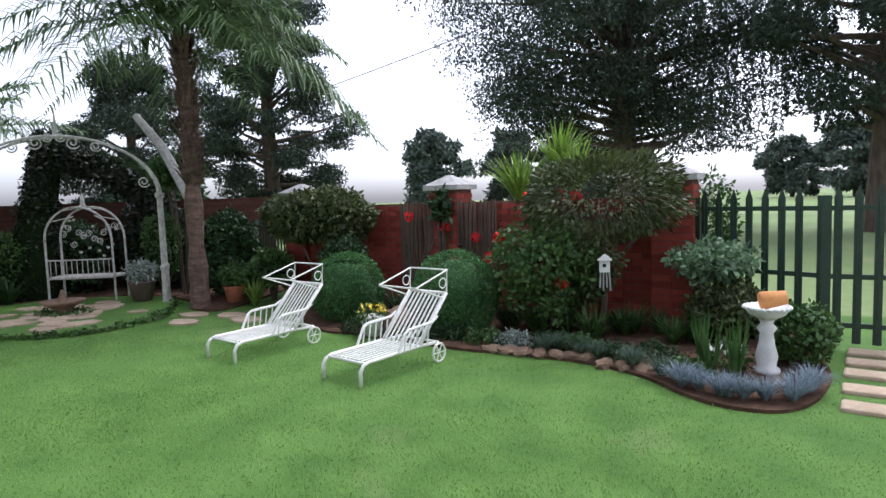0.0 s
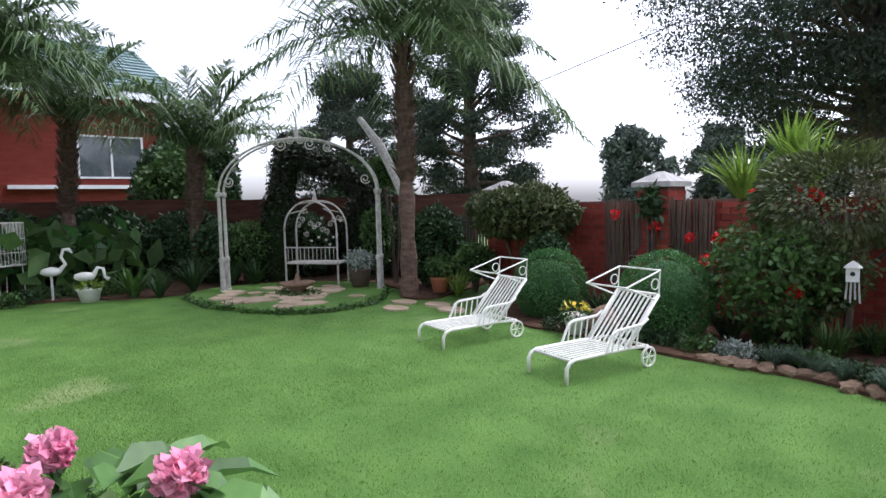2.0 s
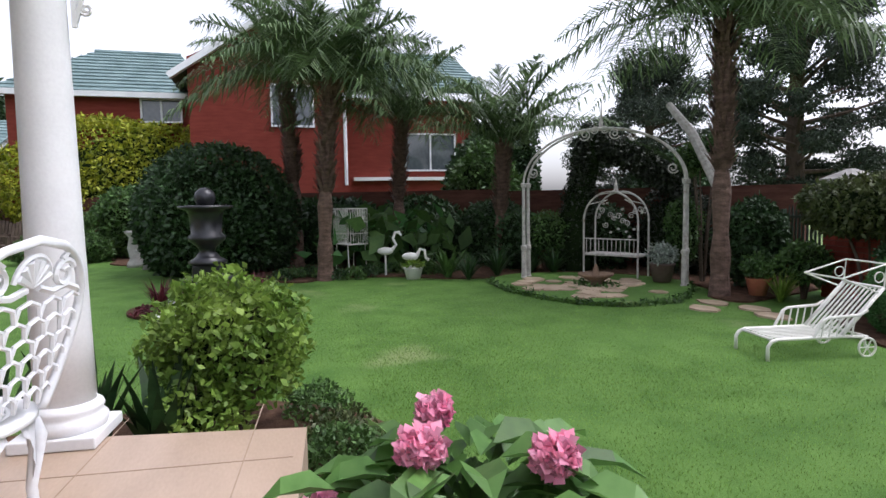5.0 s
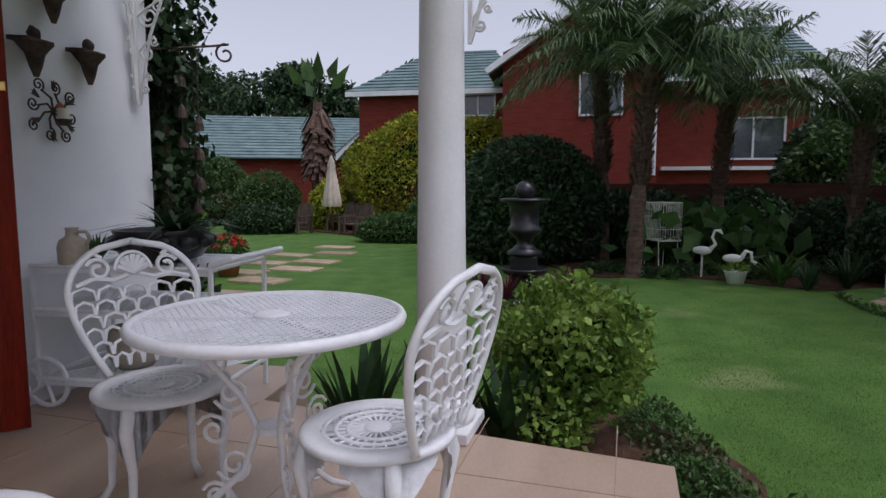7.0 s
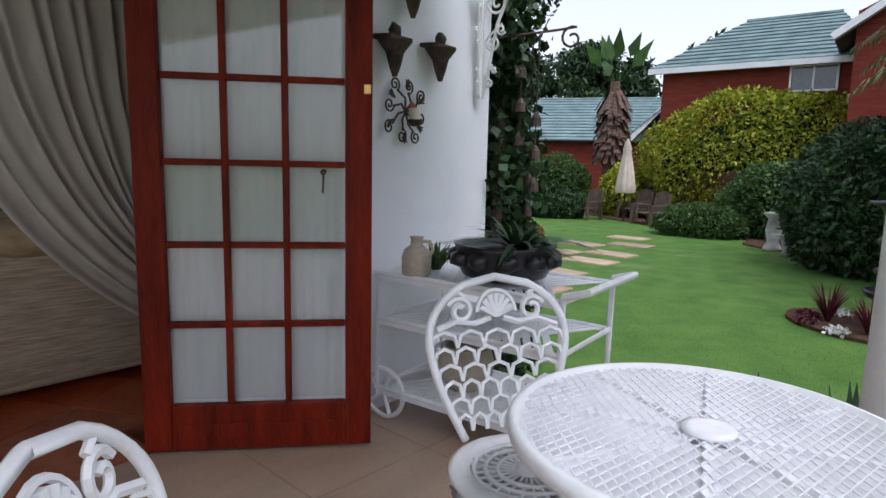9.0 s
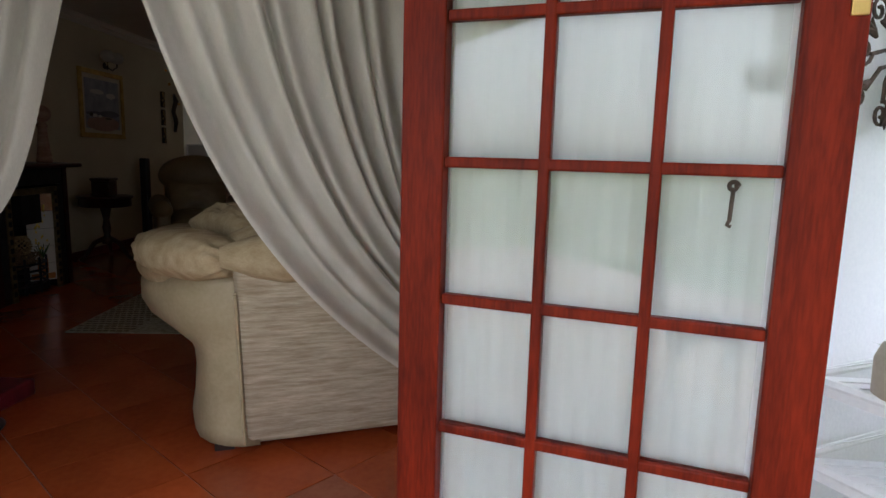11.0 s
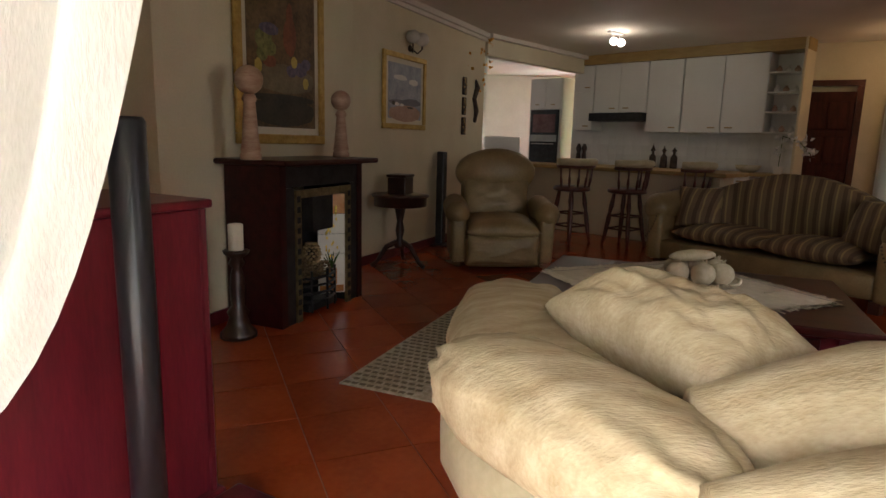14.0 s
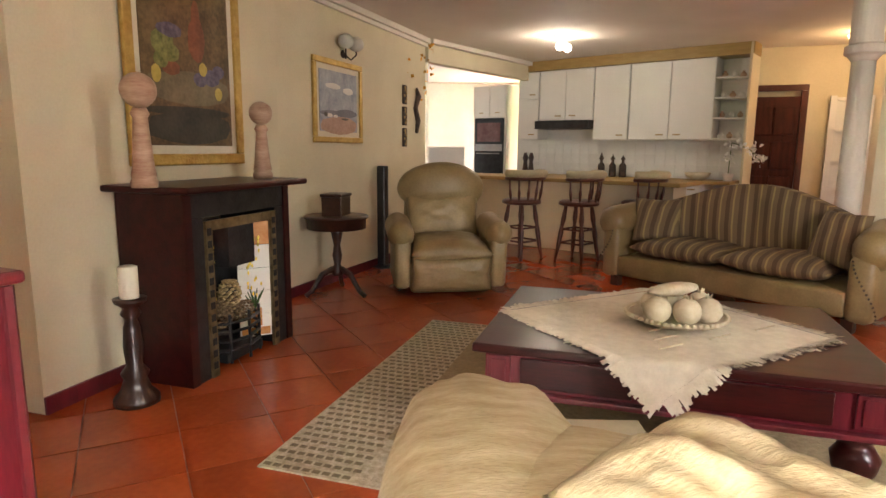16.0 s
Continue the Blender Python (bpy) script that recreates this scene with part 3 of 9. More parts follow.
big_tree(-19.5, 21.3, 12.5, 3.3, 64, 21, "tall dark pine-like tree beyond the garden wall", 0.4, 0.1)
big_tree(-26.5, 19.5, 8.5, 3.4, 46, 22, "dark tree beyond the boundary wall", 0.35, 0.08)
big_tree(-5.4, 27, 17.5, 7.3, 150, 23, "very tall dense dark tree beyond the wall", 0.5, 0.2)
big_tree(3.0, 24.5, 17, 4.3, 80, 24, "very tall dark tree behind the palisade gate", 0.5, 0.2)
big_tree(10.5, 21, 15, 5.6, 80, 25, "tall dark spreading tree behind the gate", 0.5, 0.22)
# distance haze is put into these trees' paler, greyer leaf colour
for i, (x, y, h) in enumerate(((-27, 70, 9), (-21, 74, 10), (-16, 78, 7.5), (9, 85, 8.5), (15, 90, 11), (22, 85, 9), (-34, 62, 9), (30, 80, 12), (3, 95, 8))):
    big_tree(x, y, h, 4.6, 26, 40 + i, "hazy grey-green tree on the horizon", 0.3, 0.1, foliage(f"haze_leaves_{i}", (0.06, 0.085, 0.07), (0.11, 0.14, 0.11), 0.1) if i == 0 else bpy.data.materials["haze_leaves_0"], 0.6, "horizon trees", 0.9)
for i, (x, y, h, s) in enumerate(((-42, -17, 10, 5), (-47, -27, 11, 6), (-40, -8, 9, 4), (-36, -31, 9, 5), (-50, -18, 9, 5))):
    big_tree(x, y, h, s, 40, 60 + i, "dark green tree behind the neighbouring houses", 0.35, 0.12, dark_leaf_m, 0.45, "trees behind the houses", 0.9)

# ---- power cable across the sky ----
bm = rod(B(), [(-9 + 22 * k, 16.5 - 1.5 * k, 5.2 + 4.7 * k - 1.2 * k * (1 - k)) for k in np.linspace(-0.2, 1.6, 20)], 0.016, 5)
solid("power_cable", bm, black_stone_m, "thin dark overhead power cable", "cable")

# ---- neighbouring brick house ----
def roof_plane(roof, a, b, c, d, rows, thick=0.06):
    """Overlapping courses from the eaves a-b up to the ridge d-c."""
    a, b, c, d = (Vector(q) for q in (a, b, c, d))
    n = (b - a).cross(d - a).normalized()
    for i in range(rows):
        k0, k1 = i / rows, (i + 1.15) / rows
        p0, p1, q0, q1 = a.lerp(d, k0), b.lerp(c, k0), a.lerp(d, min(k1, 1)), b.lerp(c, min(k1, 1))
        bm = B()
        vs = [bm.verts.new(v) for v in (p0 + n * thick, p1 + n * thick, q1 + n * 0.01, q0 + n * 0.01, p0 - n * 0.02, p1 - n * 0.02, q1 - n * 0.02, q0 - n * 0.02)]
        for f in ((0, 1, 2, 3), (4, 5, 1, 0), (7, 6, 5, 4), (5, 6, 2, 1), (7, 4, 0, 3), (3, 2, 6, 7)):
            bm.faces.new([vs[j] for j in f])
        part("tile_course", bm, roof_m, roof)


def house_window(parent, x, y0, y1, z0, z1, face=1):
    w = part("window", bx(B(), x - 0.02, x + 0.03 * face, y0, y1, z0, z1), glass_dark_m, parent, "dark reflecting window pane")
    bm = B()
    for a0, a1, c0, c1 in ((y0 - 0.06, y0, z0 - 0.06, z1 + 0.06), (y1, y1 + 0.06, z0 - 0.06, z1 + 0.06), (y0, y1, z0 - 0.06, z0), (y0, y1, z1, z1 + 0.06), ((y0 + y1) / 2 - 0.03, (y0 + y1) / 2 + 0.03, z0, z1)):
        bx(bm, x, x + 0.09 * face, a0, a1, c0, c1)
    part("frame", bm, fascia_m, w, "white window frame")


glass_dark_m = surface("window_glass", (0.05, 0.06, 0.07), (0.12, 0.14, 0.15), 0.6, 0.05, 0.0, 9, spec=0.8)
hs = thing("house", -21.0, 3.8, G, 0, "red face-brick double-storey house with a green tiled roof", "house")
part("wall", bx(B(), -6, 0, -4.9, 0.0, 0, 6.0), house_brick_m, hs, "red brick gable wing")
part("wall", bx(B(), -7, -1.8, 0.003, 5.1, 0, 5.2), house_brick_m, hs, "red brick wing with wide window")
part("wall", bx(B(), -7, -2.5, -10.6, -4.905, 0, 5.3), house_brick_m, hs, "red brick lower wing")
roof = part("roof", rod(B(), [(-5.6, -8.6, 7.22), (-5.6, -5.6, 7.22)], 0.09, 8), roof_m, hs, "green-grey tiled hip roof")
roof_plane(roof, (-2.2, -11.0, 5.2), (-2.2, -4.2, 5.2), (-5.6, -5.6, 7.2), (-5.6, -8.6, 7.2), 12)
roof = part("roof", rod(B(), [(-5.2, -2.0, 7.62), (-5.2, 5.4, 7.62)], 0.09, 8), roof_m, hs, "green-grey tiled roof")
roof_plane(roof, (-1.2, -2.6, 5.4), (-1.2, 5.6, 5.4), (-5.2, 5.4, 7.6), (-5.2, -2.0, 7.6), 13)
roof = part("roof", rod(B(), [(-6, -2.4, 7.42), (0.35, -2.4, 7.42)], 0.09, 8), roof_m, hs, "green-grey tiled gable roof")
roof_plane(roof, (0.35, -5.4, 5.35), (-6, -5.4, 5.35), (-6, -2.4, 7.4), (0.35, -2.4, 7.4), 10)
roof_plane(roof, (-6, 0.5, 5.35), (0.35, 0.5, 5.35), (0.35, -2.4, 7.4), (-6, -2.4, 7.4), 10)
bm = B()
for y in (-5.4, 0.5):
    rod(bm, [(0.4, y, 5.3), (0.4, -2.4, 7.36)], 0.13, 4)
bx(bm, -2.2, -2.05, -11.0, -4.95, 5.02, 5.2)
part("fascia", bm, fascia_m, hs, "white gable fascia board")
bm = B()
slab(bm, [(-0.02, -4.9), (-0.02, 0.0), (-0.3, 0.0), (-0.3, -4.9)], 5.99, 6.0)
vs = [bm.verts.new(q) for q in ((0.0, -4.9, 5.98), (0.0, 0.0, 5.98), (0.0, -2.4, 7.25))]
bm.faces.new(vs)
part("gable", bm, house_brick_m, hs, "red brick gable")
house_window(hs, 0.0, -2.4, -1.15, 3.95, 5.2)
house_window(hs, -1.8, 2.4, 4.3, 2.6, 3.9)
house_window(hs, -2.5, -6.6, -5.4, 4.3, 5.0)
part("drainpipe", rod(B(), [(0.06, -0.1, 2.0), (0.06, -0.1, 5.0), (0.06, 0.25, 5.2), (-0.6, 0.3, 5.3)], 0.06, 8), fascia_m, hs, "white downpipe")
part("post", bx(B(), -1.4, -1.2, 4.9, 5.1, 0, 5.3), fascia_m, hs, "white veranda post")
part("sill", bx(B(), -1.8, -1.55, 0.4, 5.0, 2.2, 2.32), fascia_m, hs, "white balcony sill")

h2 = thing("house", -34, -14.5, G, 20, "low brick house with a green tiled gable roof", "house")
part("wall", bx(B(), -5, 3.4, -7, 6, 0, 3.2), house_brick_m, h2)
roof = part("roof", rod(B(), [(-0.5, -7.5, 5.62), (-0.5, 6.4, 5.62)], 0.09, 8), roof_m, h2, "green-grey tiled roof")
roof_plane(roof, (3.9, -7.5, 3.1), (3.9, 6.4, 3.1), (-0.5, 6.4, 5.6), (-0.5, -7.5, 5.6), 14)
bm = B()
rod(bm, [(4.1, 2.6, 3.0), (3.9, 4.4, 4.9), (3.9, 6.6, 3.2)], 0.16, 4)
part("fascia", bm, fascia_m, h2, "white gable board")
roof = part("roof", rod(B(), [(-2, 4.4, 4.92), (4.2, 4.4, 4.92)], 0.09, 8), roof_m, h2, "green-grey tiled roof")
roof_plane(roof, (4.2, 2.3, 3.0), (-2, 2.3, 3.0), (-2, 4.4, 4.9), (4.2, 4.4, 4.9), 7)
roof_plane(roof, (-2, 6.7, 3.1), (4.2, 6.7, 3.1), (4.2, 4.4, 4.9), (-2, 4.4, 4.9), 7)

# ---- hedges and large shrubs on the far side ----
def hedge(name, x, y, rx, ry, rz, n, size, material, label, seed, core=inner_shade_m, inner=0.86, lump=0.16):
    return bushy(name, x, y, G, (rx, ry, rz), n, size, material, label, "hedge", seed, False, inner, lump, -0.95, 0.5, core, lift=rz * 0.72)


hedge("hedge", -23.6, -3.3, 2.2, 3.9, 2.62, 34000, 0.14, gold_leaf_m, "large golden-green clipped conifer hedge", 31)
hedge("hedge", -23.2, -7.9, 0.9, 0.8, 1.1, 4000, 0.16, gold_leaf_m, "rounded golden-green clipped conifer shrub", 32)
hedge("shrub", -14.4, 0.0, 1.7, 1.8, 1.55, 22000, 0.11, dark_leaf_m, "large rounded dark green flowering bush", 33)
hedge("shrub", -19.5, -2.2, 1.4, 1.6, 1.2, 9000, 0.13, mid_leaf_m, "green shrub below the hedge", 34)
hedge("shrub", -27.5, -15.2, 1.7, 1.7, 1.75, 8000, 0.16, mid_leaf_m, "dome-shaped clipped green garden shrub", 35)
hedge("shrub", -25.5, -11.6, 1.2, 1.5, 1.3, 7000, 0.13, mid_leaf_m, "ball-shaped clipped green garden shrub", 36)
hedge("shrub", -24.8, -13.4, 0.9, 0.9, 0.8, 4000, 0.13, bronze_leaf_m, "rounded bronze-leaved garden shrub", 37)
hedge("shrub", -22.0, -13.5, 0.8, 0.8, 0.75, 4000, 0.12, bright_leaf_m, "rounded bright green shrub", 38)
hedge("shrub", -20.8, -9.6, 1.0, 1.3, 0.6, 5000, 0.12, dark_leaf_m, "low dark shrub behind garden chairs", 39)
hedge("shrub", -18.2, -4.0, 0.8, 1.2, 0.5, 5000, 0.1, mid_leaf_m, "low green shrub at the bed edge", 41)
hedge("shrub", -15.8, 2.6, 1.5, 1.5, 0.9, 8000, 0.16, dark_leaf_m, "dark undergrowth along the wall", 42)
hedge("shrub", -15.2, 4.8, 1.3, 1.3, 0.9, 7000, 0.14, dark_leaf_m, "dark creeper along the wall", 43)
hedge("shrub", -28.0, -19.5, 1.8, 1.8, 2.2, 7000, 0.2, dark_leaf_m, "tall dark shrub at the end of the garden", 44)
hedge("shrub", -24.5, -18.5, 1.2, 1.2, 1.0, 5000, 0.14, gold_leaf_m, "low golden shrub at the end of the garden", 45)
big_tree(-24, -20, 5.2, 2.6, 40, 71, "loose leafy tree at the end of the garden", 0.14, 0.15, mid_leaf_m, 0.3)
big_tree(-20.5, -19.5, 4.6, 2.4, 36, 72, "loose leafy tree beside the house", 0.14, 0.15, dark_leaf_m, 0.3)

hedge("shrub", -17.4, 7.4, 1.7, 1.3, 2.0, 9000, 0.16, dark_leaf_m, "tall dark shrub beyond the boundary wall", 46)
hedge("shrub", -15.4, 6.5, 0.9, 1.0, 1.7, 6000, 0.14, mid_leaf_m, "leafy green shrub beyond the boundary wall", 47)
hedge("cypress", -15.9, 7.9, 0.42, 0.42, 2.2, 4200, 0.12, dark_leaf_m, "narrow dark green cypress beyond the wall", 48)
hedge("shrub", -12.6, 10.3, 1.5, 1.0, 1.5, 6000, 0.14, dark_leaf_m, "dark shrub behind the arch", 49)

# strelitzia with a shaggy stem
st = thing("strelitzia_tree", -26.3, -9.6, G, 0, "tall strelitzia with ragged paddle leaves and a skirt of dead leaves", "tree")
st.matrix_basis = st.matrix_basis @ Matrix.Scale(1.2, 4)
part("trunk", rod(B(), [(0, 0, 0), (0.1, 0.05, 2.6), (0.2, 0.1, 4.4)], [0.3, 0.24, 0.16], 9), palm_bark_m, st)
r = np.random.RandomState(9)
quads, dead = [], []
for i in range(10):
    a = -0.75 + 1.5 * (i / 9) + 0.2 * r.rand()
    up = np.array([0.25 * r.normal(), math.sin(a), math.cos(a) * 0.9 + 0.1])
    b = np.array([0.2, 0.1, 4.2])
    e0, e1 = b + up * (0.6 + 0.5 * r.rand()), b + up * (1.6 + 0.5 * r.rand())
    sd = np.cross(up, [1, 0, 0])
    sd = sd / np.linalg.norm(sd) * 0.22
    quads += [[b, b + sd * 0.06, e0 + sd * 0.06, e0], [e0, e0 + (e1 - e0) * 0.3 + sd, e1, e0 + (e1 - e0) * 0.3 - sd]]
for i in range(240):
    a, z = r.rand() * math.tau, 2.2 + 2.1 * r.rand()
    o = np.array([math.cos(a), math.sin(a), 0])
    b = np.array([0.1, 0.05, z]) + o * 0.2
    sd = np.array([-math.sin(a), math.cos(a), 0]) * 0.07
    e = b + o * 0.45 + np.array([0, 0, -0.7])
    dead.append([b - sd, b + sd, e + sd, e - sd])
raw("crown", np.array(quads), 4, mid_leaf_m, st)
raw("dead_skirt", np.array(dead), 4, palm_bark_m, st, "hanging brown dead leaves")
# ---- patio ----
FLOOR_EDGE = [(-3.19, 0.968), (-1.15, 0.72), (-1.0, 1.75), (3.6, 1.3), (3.6, -2.55), (-2.95, -2.55), (-4.2, -2.12), (-4.2, -1.0), (-3.62, -1.0)]
solid("patio_slab", slab(B(), FLOOR_EDGE, G - 0.1, -0.014), grout_m, "raised patio slab edge", "floor", "structure")
r = random.Random(8)


def tile_floor(name, poly_ok, x0, x1, y0, y1, size, rot, origin, material, parent, z, gap=0.006):
    me, out = None, 0
    c, s = math.cos(radians(rot)), math.sin(radians(rot))
    n = 40
    for i in range(-n, n):
        for j in range(-n, n):
            u, v = i * size, j * size
            x, y = origin[0] + c * u - s * v, origin[1] + s * u + c * v
            if not (x0 < x < x1 and y0 < y < y1) or not poly_ok(x, y):
                continue
            if me is None:
                k = size / 2 - gap / 2
                me = mesh_of(bx(B(), -k, k, -k, k, -0.004, 0.0), "floor_tile", material)
            o = new("floor_tile", me)
            o.parent = parent
            o.matrix_basis = pose(x, y, z, 0, 0, rot)
            out += 1
    return out


def inside(poly):
    def ok(x, y):
        c = False
        for (xa, ya), (xb, yb) in zip(poly, poly[1:] + poly[:1]):
            if (ya > y) != (yb > y) and x < (xb - xa) * (y - ya) / (yb - ya) + xa:
                c = not c
        return c
    return ok


patio = thing("floor_patio", 0, 0, 0, 0, "beige polished stone patio tiles", "floor", kind="structure")
part("screed", slab(B(), FLOOR_EDGE, -0.0135, -0.002), patio_tile_m, patio, "beige stone tile with a square edge")
bm = B()
for k in range(5):
    bx(bm, -3.6, 3.5, -0.002, 0.002, -0.0019, 0.0, pose(0, 0.35 - 0.6 * k, 0, 0, 0, -7))
for k in range(11):
    bx(bm, -0.002, 0.002, -2.4, 0.9, -0.0017, 0.0002, pose(-3.0 + 0.6 * k, 0, 0, 0, 0, -7))
part("joint", bm, grout_m, patio, "narrow grout joints")

col = thing("column", -3.41, -0.015, 0, -7, "round white tapered column on a square plinth", "column")
part("plinth", bx(B(), -0.165, 0.165, -0.165, 0.165, 0, 0.05, bev=0.006), column_m, col)
part("base_moulding", lathe(B(), [(0.15, 0.05), (0.158, 0.07), (0.158, 0.09), (0.145, 0.105), (0.138, 0.12), (0.146, 0.135), (0.14, 0.15), (0.117, 0.165)], 32), column_m, col, smooth=True)
part("shaft", lathe(B(), [(0.117, 0.165), (0.113, 0.5), (0.104, 1.2), (0.097, 1.9), (0.092, 2.45), (0.12, 2.47), (0.12, 2.52)], 40), column_m, col, smooth=True)


def lace(parent, m, w=0.3, h=0.55):
    """A cast corner bracket of scrolls."""
    bm = B()
    X, Z = m @ Vector((1, 0, 0)) - m @ Vector((0, 0, 0)), Vector((0, 0, 1))
    o = m @ Vector((0, 0, 0))
    def q(x, z):
        return o + X * x + Z * z
    rod(bm, [q(0.005, 0), q(0.005, h)], 0.012, 5)
    for k in range(4):
        z, s = h * (0.1 + 0.24 * k), w * (0.16 + 0.13 * k)
        rod(bm, scroll(q(0.02 + s * 0.55, z), s * 0.5, s * 0.12, 1.4, X, Z, math.pi), 0.008, 5)
        rod(bm, scroll(q(0.03 + s, z + 0.07), s * 0.35, s * 0.08, 1.3, X, -Z, 0.5), 0.007, 5)
        rod(bm, [q(0, z), q(s * 0.6, z + 0.05), q(s * 1.4, z + 0.1)], 0.007, 5)
    rod(bm, [q(0.01, 0.02), q(w * 0.3, h * 0.45), q(w * 0.75, h * 0.8), q(w, h)], 0.01, 5)
    part("lace_bracket", bm, column_m, parent, "white cast lace bracket")


for rz in (180, 97):
    lace(col, pose(0.12 * math.cos(radians(rz)), 0.12 * math.sin(radians(rz)), 1.72, 0, 0, rz), 0.32, 0.75)

solid("ceiling_patio", slab(B(), [(-3.75, 0.3), (2.0, 0.0), (2.0, -2.9), (-3.75, -2.9)], 2.62, 2.74), plaster_m, "white boarded patio ceiling", "ceiling", "structure")
solid("patio_beam", slab(B(), [(-3.58, 0.14), (-3.55, -0.16), (3.7, -0.5), (3.7, -0.2)], 2.52, 2.617), column_m, "white beam above the columns", "beam", "structure")
solid("patio_beam_side", slab(B(), [(-3.56, -0.17), (-3.26, -0.17), (-3.26, -2.08), (-3.56, -2.08)], 2.52, 2.616), column_m, "white beam from column to wall", "beam", "structure")

# white outer walls
bm = slab(B(), [(-4.33, -2.09), (-2.97, -2.14), (-2.97, -2.86), (-4.26, -2.86), (-4.26, -2.597), (-4.33, -2.597)], G - 0.1, 2.62)
solid("wall_patio_pier", bm, plaster_m, "white plastered outside wall", "wall", "structure")
solid("wall_front_right", slab(B(), [(-2.967, -2.55), (-2.67, -2.58), (-2.67, -2.86), (-2.967, -2.86)], -0.1, 2.62), plaster_m, "white plastered wall beside the doorway", "wall", "structure")
solid("wall_front_head", bx(B(), -2.668, -0.7, -2.86, -2.58, 2.12, 2.618), plaster_m, "white plastered wall above the doorway", "wall", "structure")
solid("wall_front_left", bx(B(), -0.697, 3.7, -2.86, -2.58, -0.1, 2.617), plaster_m, "white plastered wall left of the doorway", "wall", "structure")
dj = thing("door_frame", -2.47, -2.72, 0, 0, "varnished red hardwood door frame", "door frame", kind="structure")
part("jamb", bx(B(), -0.197, -0.14, -0.12, 0.12, 0, 2.06), wood_m, dj)
part("jamb", bx(B(), 1.705, 1.765, -0.12, 0.12, 0, 2.06), wood_m, dj)
part("head", bx(B(), -0.197, 1.765, -0.12, 0.12, 2.063, 2.117), wood_m, dj)

# open glazed door: hinge by the jamb, leaf turned out to the patio
net_m = surface("white_net_curtain", (0.8, 0.82, 0.84), (0.88, 0.9, 0.92), 3, 0.9, 0.4, 40, stretch=(7, 7, 0.5), spec=0.1, through_light=0.15)
pane_m = clear_glass("door_glass", (0.96, 0.97, 0.96))
door = thing("door_1", -2.425, -2.56, 0, 133.6, "open red-brown glazed wooden door with fifteen panes", "door", kind="structure")
DW, PW, PH, B0 = 0.945, 0.248, 0.337, 0.23
bm = B()
for x0, x1 in ((0, 0.11), (DW - 0.11, DW)):
    bx(bm, x0, x1, -0.022, 0.022, 0.012, 2.03, bev=0.004)
bx(bm, 0.112, DW - 0.112, -0.0215, 0.0215, 0.012, B0 - 0.02, bev=0.004)
bx(bm, 0.112, DW - 0.112, -0.0215, 0.0215, B0 + 5 * PH - 0.015, 2.03, bev=0.004)
part("frame", bm, wood_m, door)
part("kick_board", bx(B(), 0.16, DW - 0.16, -0.03, -0.0225, 0.06, 0.13, bev=0.003), wood_m, door)
for k in (1, 2):
    part("glazing_bar", bx(B(), 0.112 + k * (DW - 0.224) / 3 - 0.013, 0.112 + k * (DW - 0.224) / 3 + 0.013, -0.018, 0.018, B0 - 0.02, B0 + 5 * PH - 0.015, bev=0.005), wood_m, door)
for k in range(1, 5):
    part("glazing_bar", bx(B(), 0.112, DW - 0.112, -0.016, 0.016, B0 + k * PH - 0.022, B0 + k * PH + 0.004, bev=0.005), wood_m, door)
for i in range(3):
    for k in range(5):
        w = (DW - 0.224) / 3
        o = part("pane", bx(B(), 0.112 + i * w + 0.013, 0.112 + (i + 1) * w - 0.013, -0.0025, 0.0025, B0 + k * PH + 0.004, B0 + (k + 1) * PH - 0.022), pane_m, door)
        o.visible_shadow = False
bm = B()
cols = [0.1 + (DW - 0.2) * k / 60 for k in range(61)]
a = [bm.verts.new((x, 0.034 + 0.006 * math.sin(k * 1.9) + 0.003 * math.sin(k * 0.7), 0.19)) for k, x in enumerate(cols)]
b = [bm.verts.new((x, 0.034 + 0.004 * math.sin(k * 1.9), 1.93)) for k, x in enumerate(cols)]
for k in range(60):
    bm.faces.new((a[k], a[k + 1], b[k + 1], b[k]))
part("net_curtain", bm, net_m, door, "white net curtain behind the panes", True)
bm = rod(B(), scroll((0.745, -0.012, 1.2), 0.01, 0.005, 1.2, (1, 0, 0), (0, 0, 1)), 0.005, 5)
rod(bm, [(0.745, -0.012, 1.19), (0.743, -0.012, 1.13), (0.739, -0.012, 1.12), (0.747, -0.012, 1.117)], 0.0045, 5)
part("key_ornament", bm, iron_m, door, "dark hanging key-shaped hook")
brass_m = surface("brass", (0.5, 0.33, 0.1), (0.65, 0.45, 0.16), 9, 0.3, 0.05, 60, metal=1.0)
part("catch", bx(B(), DW - 0.035, DW - 0.005, -0.032, -0.0225, 1.52, 1.56, bev=0.003), brass_m, door, "small brass catch")

